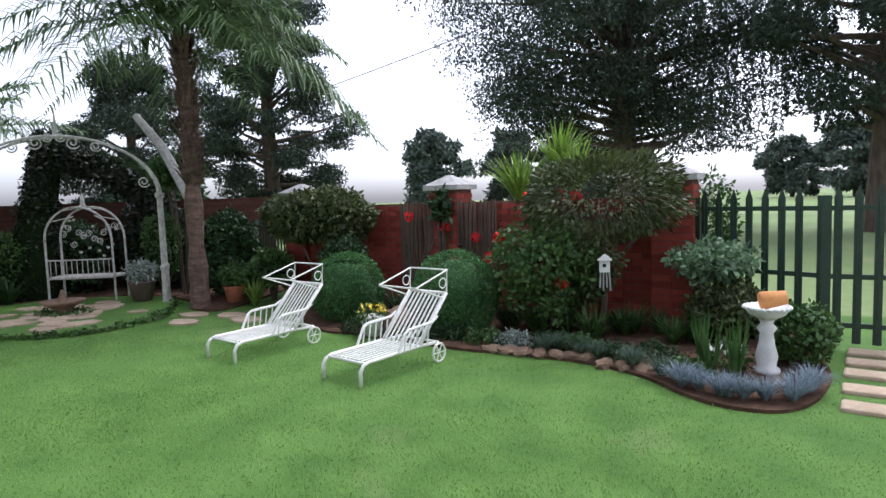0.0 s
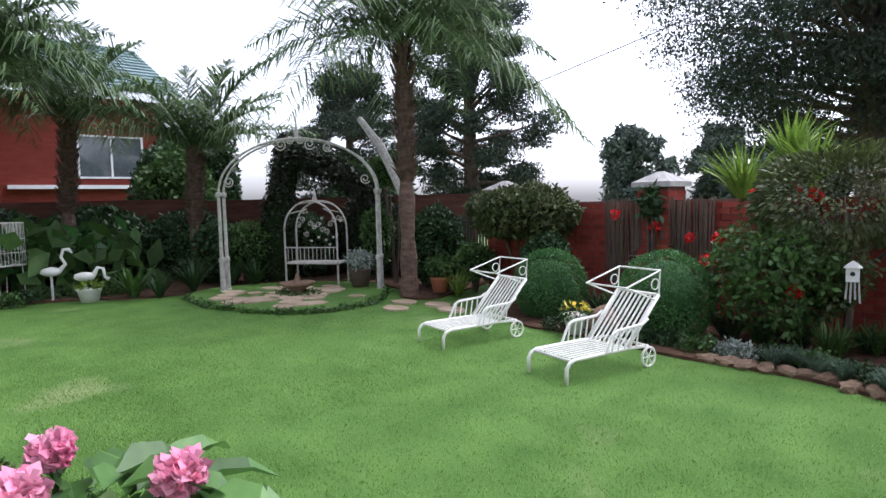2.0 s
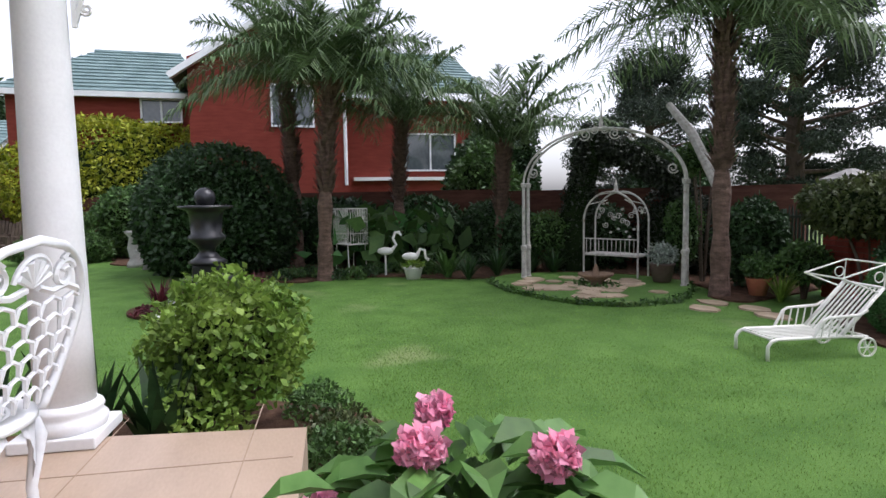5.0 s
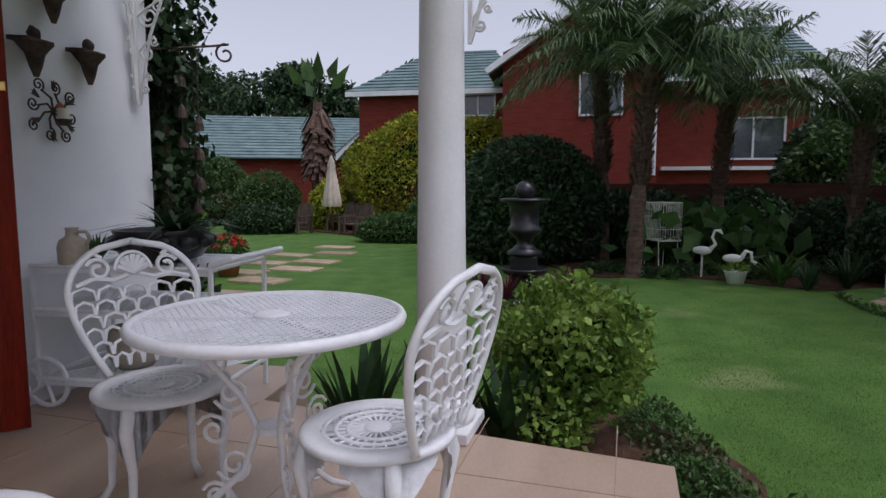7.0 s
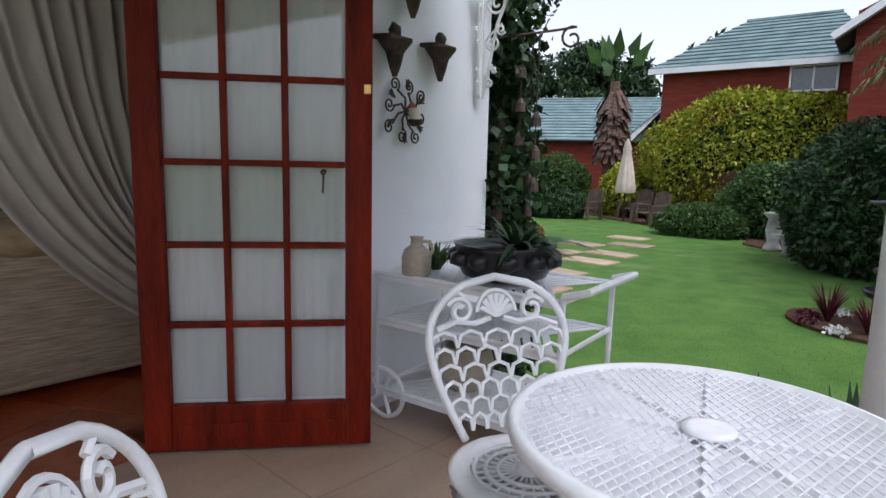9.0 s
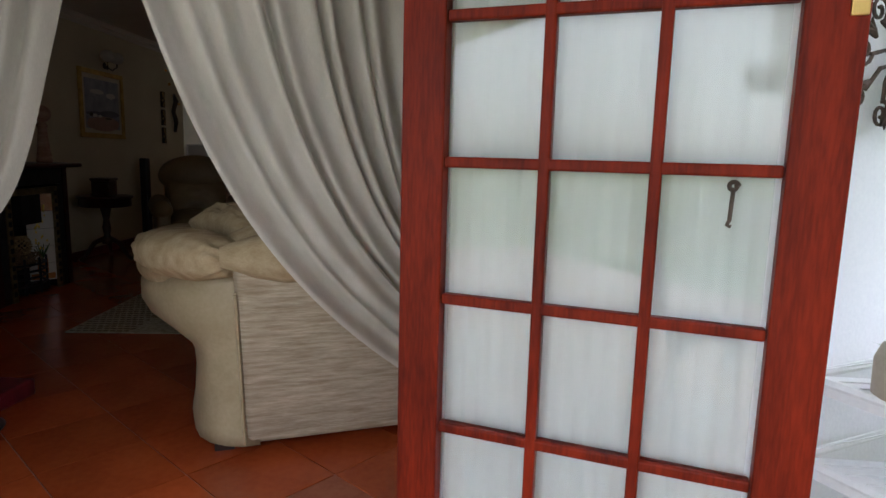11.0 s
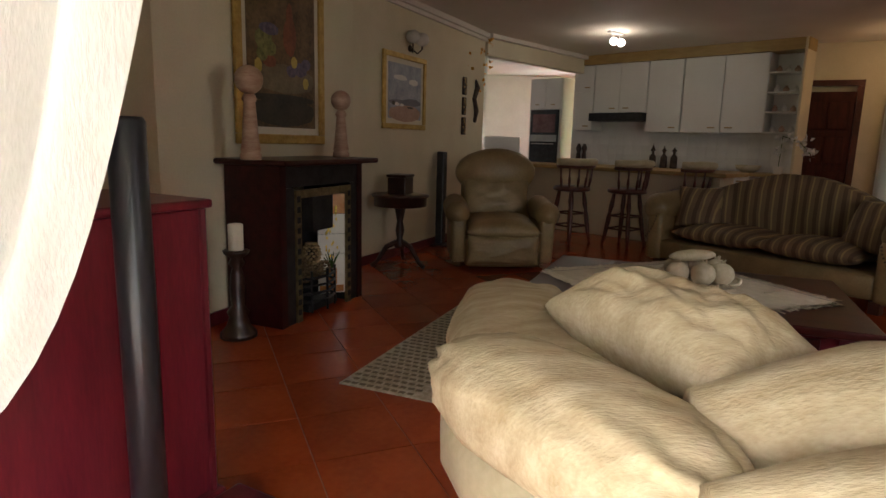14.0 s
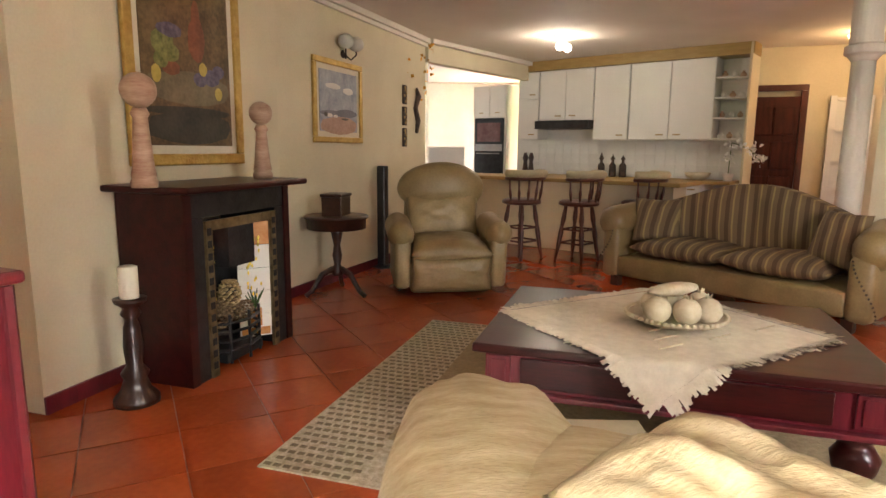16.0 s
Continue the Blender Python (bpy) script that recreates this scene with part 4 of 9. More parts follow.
# ---- cast garden chairs ----
def garden_chair():
    c = thing("garden_chair", 0, 0, 0, 0, "ornate white cast-metal patio chair with a pierced round back", "chair", "patio chairs")
    bm = B()
    R = 0.205
    lathe(bm, [(R, 0.425), (R + 0.012, 0.432), (R + 0.012, 0.446), (R, 0.452), (R - 0.045, 0.45), (R - 0.045, 0.432)], 40)
    for rr in (0.15, 0.118, 0.085):
        rod(bm, [(rr * math.cos(k * math.tau / 30), rr * math.sin(k * math.tau / 30), 0.442) for k in range(30)], 0.007, 5, True)
    for k in range(26):
        a = k * math.tau / 26
        rod(bm, [(0.03 * math.cos(a), 0.03 * math.sin(a), 0.441), (0.165 * math.cos(a + 0.05), 0.165 * math.sin(a + 0.05), 0.441)], 0.005, 4)
    lathe(bm, [(0.038, 0.434), (0.04, 0.444), (0.034, 0.45), (0.012, 0.449)], 16)
    part("seat", bm, cast_m, c, smooth=True)
    # the back leans away towards -y; outline is a tall oval
    bm = B()
    lean = 0.26
    def q(x, z):
        t = z - 0.45
        return Vector((x, -0.2 - lean * t * 0.9 + 0.35 * x * x, z))
    def half(z):
        t = (z - 0.45) / 0.46
        return 0.115 + 0.105 * math.sin(min(1.0, max(0.0, t * 1.15)) * math.pi * 0.62) if t < 0.62 else 0.217 * math.sqrt(max(0.0, 1 - ((t - 0.62) / 0.38) ** 2))
    zs = [0.45 + 0.46 * k / 22 for k in range(23)]
    loop = [q(-half(z), z) for z in zs] + [q(half(z), z) for z in zs[::-1]]
    rod(bm, loop, 0.0125, 6)
    part("back_frame", bm, cast_m, c, smooth=True)
    bm = B()
    rows, dz = 6, 0.047
    for k in range(rows):
        z = 0.475 + k * dz
        n = 5 if k % 2 else 6
        h = half(z + dz * 0.5) * 0.97
        for i in range(n):
            x0, x1 = -h + 2 * h * i / n, -h + 2 * h * (i + 1) / n
            rod(bm, [q(x0, z), q(x0 + (x1 - x0) * 0.12, z + dz * 0.75), q((x0 + x1) / 2, z + dz * 1.0), q(x1 - (x1 - x0) * 0.12, z + dz * 0.75), q(x1, z)], 0.0065, 5)
    part("back_lattice", bm, cast_m, c, "pierced fish-scale lattice")
    bm = B()
    for i in range(7):
        a = math.pi * (0.12 + 0.76 * i / 6)
        rod(bm, [q(0, 0.795), q(0.055 * math.cos(a), 0.8 + 0.062 * math.sin(a))], [0.006, 0.012], 5)
    rod(bm, [q(0.062 * math.cos(a), 0.802 + 0.07 * math.sin(a)) for a in np.linspace(0.1, math.pi - 0.1, 12)], 0.007, 5)
    for s in (-1, 1):
        rod(bm, scroll(q(s * 0.115, 0.815), 0.04, 0.012, 1.3, (s, 0, 0), (0, -0.2, 1), 0.4), 0.0085, 5)
        rod(bm, [q(s * 0.02, 0.79), q(s * 0.07, 0.775), q(s * 0.13, 0.785), q(s * 0.19, 0.765)], 0.0095, 5)
        rod(bm, [q(s * 0.1, 0.855), q(s * 0.13, 0.875)], 0.008, 5)
    part("back_crest", bm, cast_m, c, "shell and scroll crest")
    for a, front in ((0.75, 1), (math.pi - 0.75, 1), (-0.8, 0), (math.pi + 0.8, 0)):
        x, y = math.cos(a), math.sin(a)
        bm = rod(B(), [(x * 0.19, y * 0.19, 0.43), (x * 0.215, y * 0.215, 0.36), (x * 0.19, y * 0.19, 0.22), (x * 0.2, y * 0.2, 0.08), (x * 0.245, y * 0.245, 0.008)], [0.026, 0.022, 0.015, 0.012, 0.016], 7)
        part("leg", bm, cast_m, c, smooth=True)
    bm = B()
    for a0 in (0.75, math.pi - 0.75, -0.8, math.pi + 0.8):
        n = 14
        top, low = [], []
        for k in range(n + 1):
            a = a0 - 0.66 + 1.32 * k / n
            dp = 0.018 + 0.2 * (1 - abs(k / n * 2 - 1)) ** 1.5 + 0.005 * math.sin(k * 2.2)
            rr = R + 0.004 * math.sin(k * 3.0)
            top.append(bm.verts.new((rr * math.cos(a), rr * math.sin(a), 0.428)))
            low.append(bm.verts.new(((rr + 0.008 - 0.1 * dp) * math.cos(a), (rr + 0.008 - 0.1 * dp) * math.sin(a), 0.428 - dp)))
        for k in range(n):
            bm.faces.new((top[k], top[k + 1], low[k + 1], low[k]))
    bmesh.ops.solidify(bm, geom=bm.faces[:], thickness=0.008)
    part("apron", bm, cast_relief_m, c, "cast relief apron", True)
    return c


cast_relief_m = surface("cast_relief", (0.74, 0.75, 0.78), (0.86, 0.87, 0.89), 40, 0.4, 0.5, 55, dist=0.008)
chair = garden_chair()
chair.matrix_basis = pose(-2.32, 0.0, 0, 0, 0, 160)
copy_thing(chair, pose(-2.55, -0.82, 0, 0, 0, -38))
copy_thing(chair, pose(-1.63, -0.665, -0.003, 0, 0, 40))

# ---- round mesh table ----
tb = thing("patio_table", -2.46, -0.375, 0, 12, "round white mesh-top metal patio table with scrolled legs", "table")
TR = 0.395
part("rim", lathe(B(), [(TR, 0.69), (TR + 0.014, 0.695), (TR + 0.018, 0.71), (TR + 0.01, 0.724), (TR - 0.006, 0.726), (TR - 0.01, 0.7)], 64), cast_m, tb, smooth=True)
bm = B()
n = 18
for i in range(-n, n + 1):
    d = i * TR / n
    h = math.sqrt(max(0, TR * TR - d * d))
    if h < 0.02:
        continue
    for rot in (28, -28):
        bx(bm, -h, h, d - 0.0015, d + 0.0015, 0.713, 0.7155, pose(0, 0, 0, 0, 0, rot))
part("mesh_top", bm, cast_m, tb, "expanded metal mesh")
bm = lathe(B(), [(0.02, 0.712), (0.055, 0.714), (0.055, 0.722), (0.035, 0.725), (0.022, 0.722)], 24)
part("hub", bm, cast_m, tb, "ring round the umbrella hole", True)
bm = B()
for k in range(8):
    a = k * math.tau / 8
    bx(bm, 0.05, TR, -0.007, 0.007, 0.699, 0.7115, pose(0, 0, 0, 0, 0, math.degrees(a)))
part("rib", bm, cast_m, tb)
for k in range(3):
    a = k * math.tau / 3 + 0.5
    X = Vector((math.cos(a), math.sin(a), 0))
    Zv = Vector((0, 0, 1))
    bm = rod(B(), [X * 0.36 + Zv * 0.698, X * 0.24 + Zv * 0.62, X * 0.1 + Zv * 0.46, X * 0.055 + Zv * 0.36, X * 0.1 + Zv * 0.22, X * 0.26 + Zv * 0.07, X * 0.36 + Zv * 0.012], 0.012, 7)
    leg = part("leg", bm, cast_m, tb, smooth=True)
    bm = B()
    for z, rr, s in ((0.57, 0.055, 1), (0.47, 0.06, -1), (0.35, 0.055, 1), (0.24, 0.06, -1), (0.14, 0.045, 1)):
        rod(bm, scroll(X * (0.16 + 0.03 * s) + Zv * z, rr, 0.012, 1.5, X, Zv * s, 0.4), 0.0065, 5)
    part("scroll", bm, cast_m, leg)
part("collar", lathe(B(), [(0.05, 0.35), (0.056, 0.352), (0.056, 0.372), (0.05, 0.374)], 20), cast_m, tb)

# ---- serving cart against the wall ----
ct = thing("serving_cart", -3.6, -1.6, 0, 0, "white metal serving trolley with three woven mesh shelves", "trolley")
for z in (0.15, 0.5, 0.72):
    bm = bx(B(), -0.262, -0.255, -0.46, 0.49, z - 0.012, z + 0.004)
    sh = part("shelf", bm, cast_m, ct, "woven metal lattice shelf")
    for k in range(-16, 17):
        for s in (-1, 1):
            y0 = k * 0.05
            a, b = Vector((-0.26, y0 - 0.15 * s, z)), Vector((0.26, y0 + 0.15 * s, z))
            if abs(a.y) < 0.5 and abs(b.y) < 0.5:
                part("strip", bx(B(), 0, (b - a).length, -0.016, 0.016, z - 0.003, z + 0.001 * (s + 2), Matrix.Translation((a.x, a.y, 0)) @ pose(0, 0, 0, 0, 0, math.degrees(math.atan2((b - a).y, (b - a).x)))), cast_m, sh)
    bm = rod(B(), [(-0.27, -0.47, z), (0.27, -0.47, z), (0.27, 0.5, z), (-0.27, 0.5, z)], 0.014, 6, True)
    bx(bm, 0.262, 0.278, -0.46, 0.49, z - 0.03, z + 0.004)
    part("shelf_rim", bm, cast_m, sh)
for x in (-0.27, 0.27):
    part("leg", rod(B(), [(x, -0.46, 0.1), (x, -0.47, 0.73)], 0.013, 6), cast_m, ct)
    part("leg", rod(B(), [(x, 0.49, 0.0), (x, 0.5, 0.74)], 0.013, 6), cast_m, ct)
    bm = rod(B(), [(x, -0.42 + 0.12 * math.cos(k * math.tau / 24), 0.13 + 0.12 * math.sin(k * math.tau / 24)) for k in range(24)], 0.013, 6, True)
    for k in range(5):
        rod(bm, [(x, -0.42, 0.13), (x, -0.42 + 0.115 * math.cos(k * 1.2566), 0.13 + 0.115 * math.sin(k * 1.2566))], 0.011, 5)
    part("wheel", bm, cast_m, ct)
part("handle", rod(B(), [(-0.27, 0.5, 0.74), (-0.27, 0.6, 0.77), (0.27, 0.6, 0.77), (0.27, 0.5, 0.74)], 0.016, 7), cast_m, ct)

jug_m = surface("stoneware", (0.36, 0.31, 0.24), (0.5, 0.44, 0.35), 6, 0.55, 0.15, 50)
jug = thing("stoneware_jug", -3.38, -1.87, 0.7235, 100, "beige stoneware jug with a handle on the trolley", "jug")
part("body", lathe(B(), [(0.055, 0), (0.068, 0.01), (0.07, 0.09), (0.058, 0.125), (0.03, 0.145), (0.028, 0.175), (0.034, 0.185), (0.024, 0.186)], 24), jug_m, jug, smooth=True)
part("handle", rod(B(), [(0.03, 0, 0.165), (0.07, 0, 0.165), (0.085, 0, 0.13), (0.066, 0, 0.095)], 0.009, 6), jug_m, jug)
strap_plant("succulent", -3.56, -1.89, 0.7235, 60, 0.17, 0.025, mid_leaf_m, "small grey-green succulents in a pot", "plant", 5, 0.8)
pl = thing("planter_bowl", -3.56, -1.5, 0.7235, 0, "dark round stone bowl planter with trailing strap leaves", "planter")
part("bowl", lathe(B(), [(0.1, 0), (0.19, 0.03), (0.225, 0.09), (0.225, 0.15), (0.235, 0.17), (0.2, 0.17), (0.19, 0.14)], 24), black_stone_m, pl, smooth=True)
bm = B()
for k in range(11):
    pebble(bm, (0.215 * math.cos(k * 0.571), 0.215 * math.sin(k * 0.571), 0.11), (0.06, 0.06, 0.045), k, 0.1, 1)
part("stone_edge", bm, black_stone_m, pl, "ring of dark pebbles", True)
part("soil", lathe(B(), [(0.19, 0.13), (0.1, 0.145), (0.02, 0.15)], 16), soil_m, pl)
strap_plant("trailing_plant", -3.54, -1.42, 0.87, 46, 0.42, 0.035, dark_leaf_m, "trailing dark green strap-leaved plant in the bowl", "plant", 6, 1.3, arch=0.95, rise=0.55)
b = thing("flower_pot", -3.6, -1.72, 0.1535, 0, "beige carved clay pot on the lower shelf", "pot")
part("body", lathe(B(), [(0.09, 0), (0.13, 0.06), (0.14, 0.13), (0.12, 0.2), (0.125, 0.215), (0.1, 0.215), (0.095, 0.16)], 20), jug_m, b, smooth=True)

# wall decorations
sc = thing("wall_sconce", -3.58, -2.105, 1.5, 0, "wrought-iron scroll wall candle holder with a cream candle", "candle holder")
sc.matrix_basis = pose(-3.55, -2.105, 1.5) @ Matrix.Scale(0.8, 4)
for k in range(8):
    a = k * math.tau / 8 + 0.2
    L = 0.15 if k % 2 else 0.12
    X, Zv = Vector((math.cos(a), 0, math.sin(a))), Vector((-math.sin(a), 0, math.cos(a)))
    bm = rod(B(), [Vector((0, 0.02, 0)), X * 0.5 * L + Vector((0, 0.03, 0)) + Zv * 0.03, X * L + Vector((0, 0.02, 0))], 0.007, 5)
    rod(bm, scroll(X * (L + 0.035) + Vector((0, 0.02, 0)), 0.045, 0.008, 1.5, -X, Zv * (1 if k % 3 else -1), 0), 0.006, 5)
    part("scroll", bm, iron_m, sc)
for k in range(6):
    a = k * math.tau / 6 + 0.6
    p = Vector((0.16 * math.cos(a), 0.025, 0.16 * math.sin(a)))
    bm = B()
    for da in (-0.6, 0.0, 0.6):
        rod(bm, [p - Vector((0.03 * math.cos(a), 0, 0.03 * math.sin(a))), p, p + Vector((0.04 * math.cos(a + da), 0.004, 0.04 * math.sin(a + da)))], [0.006, 0.013, 0.002], 6)
    part("leaf", bm, iron_m, sc)
part("rosette", pebble(B(), (-0.03, 0.05, 0.03), (0.028, 0.02, 0.028), 4, 0.4, 2), terracotta_m, sc, "dark red metal rosette")
part("candle_cup", lathe(B(), [(0.02, -0.09), (0.045, -0.075), (0.05, -0.05), (0.04, -0.05)], 14, pose(-0.03, 0.07, 0)), iron_m, sc)
part("candle", lathe(B(), [(0.034, -0.06), (0.036, -0.05), (0.036, 0.015), (0.03, 0.02)], 18, pose(-0.03, 0.07, 0)), wax_m, sc, "cream pillar candle", True)
for i, (x, z) in enumerate(((-3.42, 1.76), (-3.78, 1.78), (-3.55, 2.05))):
    w = thing("wall_bracket_shelf", x, -2.1, z, 0, "dark carved wooden corner wall bracket", "bracket", "wall brackets")
    bm = slab(B(), [(-0.11, 0), (0.11, 0), (0.08, 0.09), (-0.08, 0.09)], 0.05, 0.07)
    lathe(bm, [(0.012, -0.11), (0.03, -0.06), (0.045, 0.0), (0.085, 0.05)], 10, pose(0, 0.05, 0))
    part("shelf", bm, iron_m, w)
    part("bird_figure", pebble(B(), (0, 0.05, 0.1), (0.035, 0.025, 0.035), i, 0.3, 2), iron_m, w, "small dark figurine", True)
wb = thing("wall_lace_bracket", -4.2, -2.06, 1.62, 0, "white cast lace bracket at the wall corner", "bracket")
lace(wb, pose(0, 0, 0, 0, 0, 90), 0.3, 0.9)
lace(wb, pose(0.02, 0, 0, 0, 0, 10), 0.14, 0.9)

# ivy climbing at the corner of the wall
iv = thing("ivy", -4.58, -2.17, G, 0, "dense dark green ivy climbing a post at the wall corner", "climber")
part("stem", rod(B(), [(0, 0, 0), (0.06, 0.04, 1.2), (-0.04, 0, 2.4), (0, 0, 3.3)], [0.05, 0.04, 0.035, 0.02], 6), bark_m, iv)
rs = np.random.RandomState(7)
pz = rs.rand(5200)
pp = np.stack([np.clip(rs.normal(size=5200), -1.7, 1.7) * 0.15 * (0.8 + 0.4 * np.sin(pz * 17)) - 0.06, np.clip(rs.normal(size=5200), -1.5, 1.5) * 0.16 - 0.03, 0.2 + pz * 3.1], 1)
raw("foliage", leaf_quads(pp, 0.07, 0.75, 8, 0.9), 4, dark_leaf_m, iv)
# dark core colours in the shade behind the ivy leaves
part("inner_growth", pebble(B(), (-0.05, -0.05, 1.6), (0.1, 0.12, 1.6), 3, 0.3, 3), inner_shade_m, iv)

# wind chimes
for i, (x, y, z) in enumerate(((-4.58, -1.9, 1.42), (-4.62, -1.96, 1.25), (-4.5, -1.97, 1.7))):
    w = thing("wind_chime", x, y, z, 0, "dark hanging wind chime of small bells", "wind chime", "wind chimes")
    part("cord", rod(B(), [(0, 0, 2.02 - z), (0, 0, -0.3)], 0.004, 4), iron_m, w)
    bm = B()
    for k in range(3):
        lathe(bm, [(0.035, -0.05), (0.03, 0), (0.012, 0.03), (0.004, 0.035)], 10, pose(0, 0, -0.28 + 0.2 * k))
    part("bell", bm, iron_m, w)
hk = thing("hanger_arm", -4.45, -1.9, 2.02, -20, "curled black iron hanger arm holding chimes", "bracket")
part("arm", rod(B(), [(0.3, -0.35, 0.0), (0.1, -0.15, -0.02), (-0.15, 0.1, 0.02)] + scroll((-0.2, 0.15, -0.03), 0.07, 0.02, 1.2, (-0.7, 0.7, 0), (0, 0, 1), 1.2), 0.008, 5), iron_m, hk)

# ---- plants close to the patio ----
def clumped(name, x, y, radii, lift, clumps, leaves, size, material, label, seed):
    """A shrub of separate leafy clumps; a near-black core puts shade between them."""
    r = np.random.RandomState(seed)
    ob = thing(name, x, y, G, 0, label, "shrub")
    bm, pts = B(), []
    for k in range(clumps):
        z = 1 - 1.75 * (k + 0.5) / clumps
        a = k * 2.399 + 0.3 * r.rand()
        w = math.sqrt(max(0.0, 1 - z * z)) * (0.72 + 0.2 * r.rand())
        c = np.array([radii[0] * w * math.cos(a), radii[1] * w * math.sin(a), lift + radii[2] * z * (0.75 + 0.2 * r.rand())])
        rod(bm, [(0.06 * math.cos(a), 0.06 * math.sin(a), 0), (c[0] * 0.35, c[1] * 0.35, c[2] * 0.5), tuple(c)], [0.02, 0.014, 0.006], 5)
        s = 0.11 + 0.05 * r.rand()
        d = r.normal(size=(leaves, 3))
        d /= np.linalg.norm(d, axis=1, keepdims=True)
        pts.append(c + d * (s * (0.5 + 0.5 * r.rand(leaves)))[:, None] * np.array([1, 1, 0.8]))
    part("stem", bm, bark_m, ob)
    part("inner_growth", pebble(B(), (0, 0, lift), [k * 0.6 for k in radii], seed, 0.3, 3), inner_shade_m, ob, smooth=True)
    p = np.concatenate(pts)
    raw("foliage", leaf_quads(p, size, 0.62, seed, 0.0), 4, material, ob)
    return ob


clumped("jade_bush", -4.52, 0.6, (0.5, 0.5, 0.42), 0.62, 46, 150, 0.052, bright_leaf_m, "rounded bright green jade bush beside the patio", 81)
clumped("jade_bush", -4.2, 0.42, (0.26, 0.26, 0.2), 0.3, 14, 110, 0.05, bright_leaf_m, "lower lobe of green jade bush", 82)
for i, (x, y, s) in enumerate(((-3.95, -0.1, 0.82), (-3.88, -0.55, 0.85), (-4.0, 0.25, 0.66))):
    strap_plant("agave", x, y, G + 0.05, 30, s, 0.11, dark_leaf_m, "dark green pointed strap-leaved agave beside the column", "plant", 90 + i, 0.5, "plants by the column", 0.25, 1.0)
strap_plant("ground_plant", -2.75, 1.22, G, 60, 0.3, 0.012, blue_grass_m, "tuft of grey-green grass at the patio edge", "plant", 94, 1.0)
bushy("low_shrub", -3.2, 1.35, G, (0.3, 0.22, 0.14), 1600, 0.035, bronze_leaf_m, "low reddish ground cover beside the patio", "shrub", 95, False, 0.4)
bushy("low_shrub", -3.7, 1.2, G, (0.3, 0.3, 0.14), 1600, 0.04, mid_leaf_m, "low green ground cover beside the patio", "shrub", 96, False, 0.4)

for i, (x, y, rr) in enumerate(((-2.4, 1.3, 0.3), (-2.0, 1.5, 0.28), (-2.9, 1.5, 0.28), (-3.4, 1.5, 0.3), (-4.1, 1.25, 0.3), (-2.65, 1.02, 0.2), (-4.7, 1.15, 0.3))):
    bushy("low_shrub", x, y, G, (rr, rr * 0.8, 0.16), 1300, 0.04, (mid_leaf_m, bronze_leaf_m, mid_leaf_m)[i % 3], "low leafy ground cover in the patio bed", "shrub", 390 + i, False, 0.4, group="patio ground cover", lift=0.08)
hy = thing("hydrangea", -1.72, 1.2, G, 0, "hydrangea with large green leaves and pink flower heads", "shrub")
bm = B()
FLOWERS = ((-0.22, 0.0, 0.97, 0.041), (0.13, 0.15, 0.975, 0.04), (0.06, -0.11, 1.0, 0.04), (0.22, -0.08, 0.9, 0.035), (-0.02, -0.3, 0.86, 0.03))
for x, y, z, s in FLOWERS:
    rod(bm, [(0, 0, 0), (x * 0.5, y * 0.5, z * 0.55), (x, y, z)], 0.008, 5)
part("stem", bm, mid_leaf_m, hy)
rs = np.random.RandomState(4)
quads = []
for i in range(330):
    a, zz = rs.rand() * math.tau, 0.45 + 0.53 * rs.rand()
    d = 0.1 + 0.38 * rs.rand()
    b = np.array([0.02 + d * math.cos(a) * 0.6, d * math.sin(a) * 0.6, zz - 0.1 * d])
    o = np.array([math.cos(a), math.sin(a), 0.25 - 0.5 * rs.rand()])
    s = np.array([-math.sin(a), math.cos(a), 0.2 * rs.normal()])
    L, W = 0.13 + 0.06 * rs.rand(), 0.05
    m0, m1, tip = b + o * L * 0.3 + [0, 0, 0.01], b + o * L * 0.65 + [0, 0, 0.0], b + o * L - [0, 0, 0.03]
    up = np.array([0, 0, 0.02])
    quads += [[b, m0 + s * W * 0.8 + up, m1 + s * W * 0.8 + up, m1], [b, m1, m1 - s * W * 0.8 + up, m0 - s * W * 0.8 + up], [m1, m1 + s * W * 0.8 + up, tip, tip], [m1, tip, tip, m1 - s * W * 0.8 + up]]
raw("foliage", np.array(quads), 4, hydr_leaf_m, hy)
for x, y, z, s in FLOWERS:
    pts = shell(420, (x, y, z), (s, s, s * 0.85), 0.85, int(s * 1000), 0.12)
    out = pts - np.array([x, y, z])
    raw("flower_head", leaf_quads(pts, 0.024, 0.95, 3, 0.0, np.cross(out / s, [0.3, 0.5, 0.8])), 4, pink_m, hy, "pink flower head")
# ---- inside: materials ----
wall_in_m = surface("cream_wall_paint", (0.6, 0.52, 0.36), (0.7, 0.62, 0.45), 1.5, 0.75, 0.12, 70, spec=0.2)
ceil_in_m = surface("off_white_ceiling", (0.66, 0.6, 0.52), (0.74, 0.68, 0.6), 1.5, 0.8, 0.08, 60, spec=0.2)
tile_in_m = surface("terracotta_floor_tile", (0.3, 0.048, 0.013), (0.43, 0.082, 0.022), 2.2, 0.27, 0.06, 28, vary=0.12, coat=0.15)
grout_in_m = surface("dark_grout", (0.26, 0.07, 0.03), (0.36, 0.12, 0.06), 9, 0.9, 0.2, 60)
curtain_m = surface("cream_voile_curtain", (0.6, 0.57, 0.51), (0.74, 0.71, 0.65), 4, 0.9, 0.3, 120, stretch=(3, 3, 0.6), spec=0.1, through_light=0.45)
mahog_m = surface("mahogany", (0.018, 0.003, 0.003), (0.05, 0.007, 0.006), 3, 0.3, 0.06, 24, stretch=(0.8, 5, 5), coat=0.0, spec=0.3)
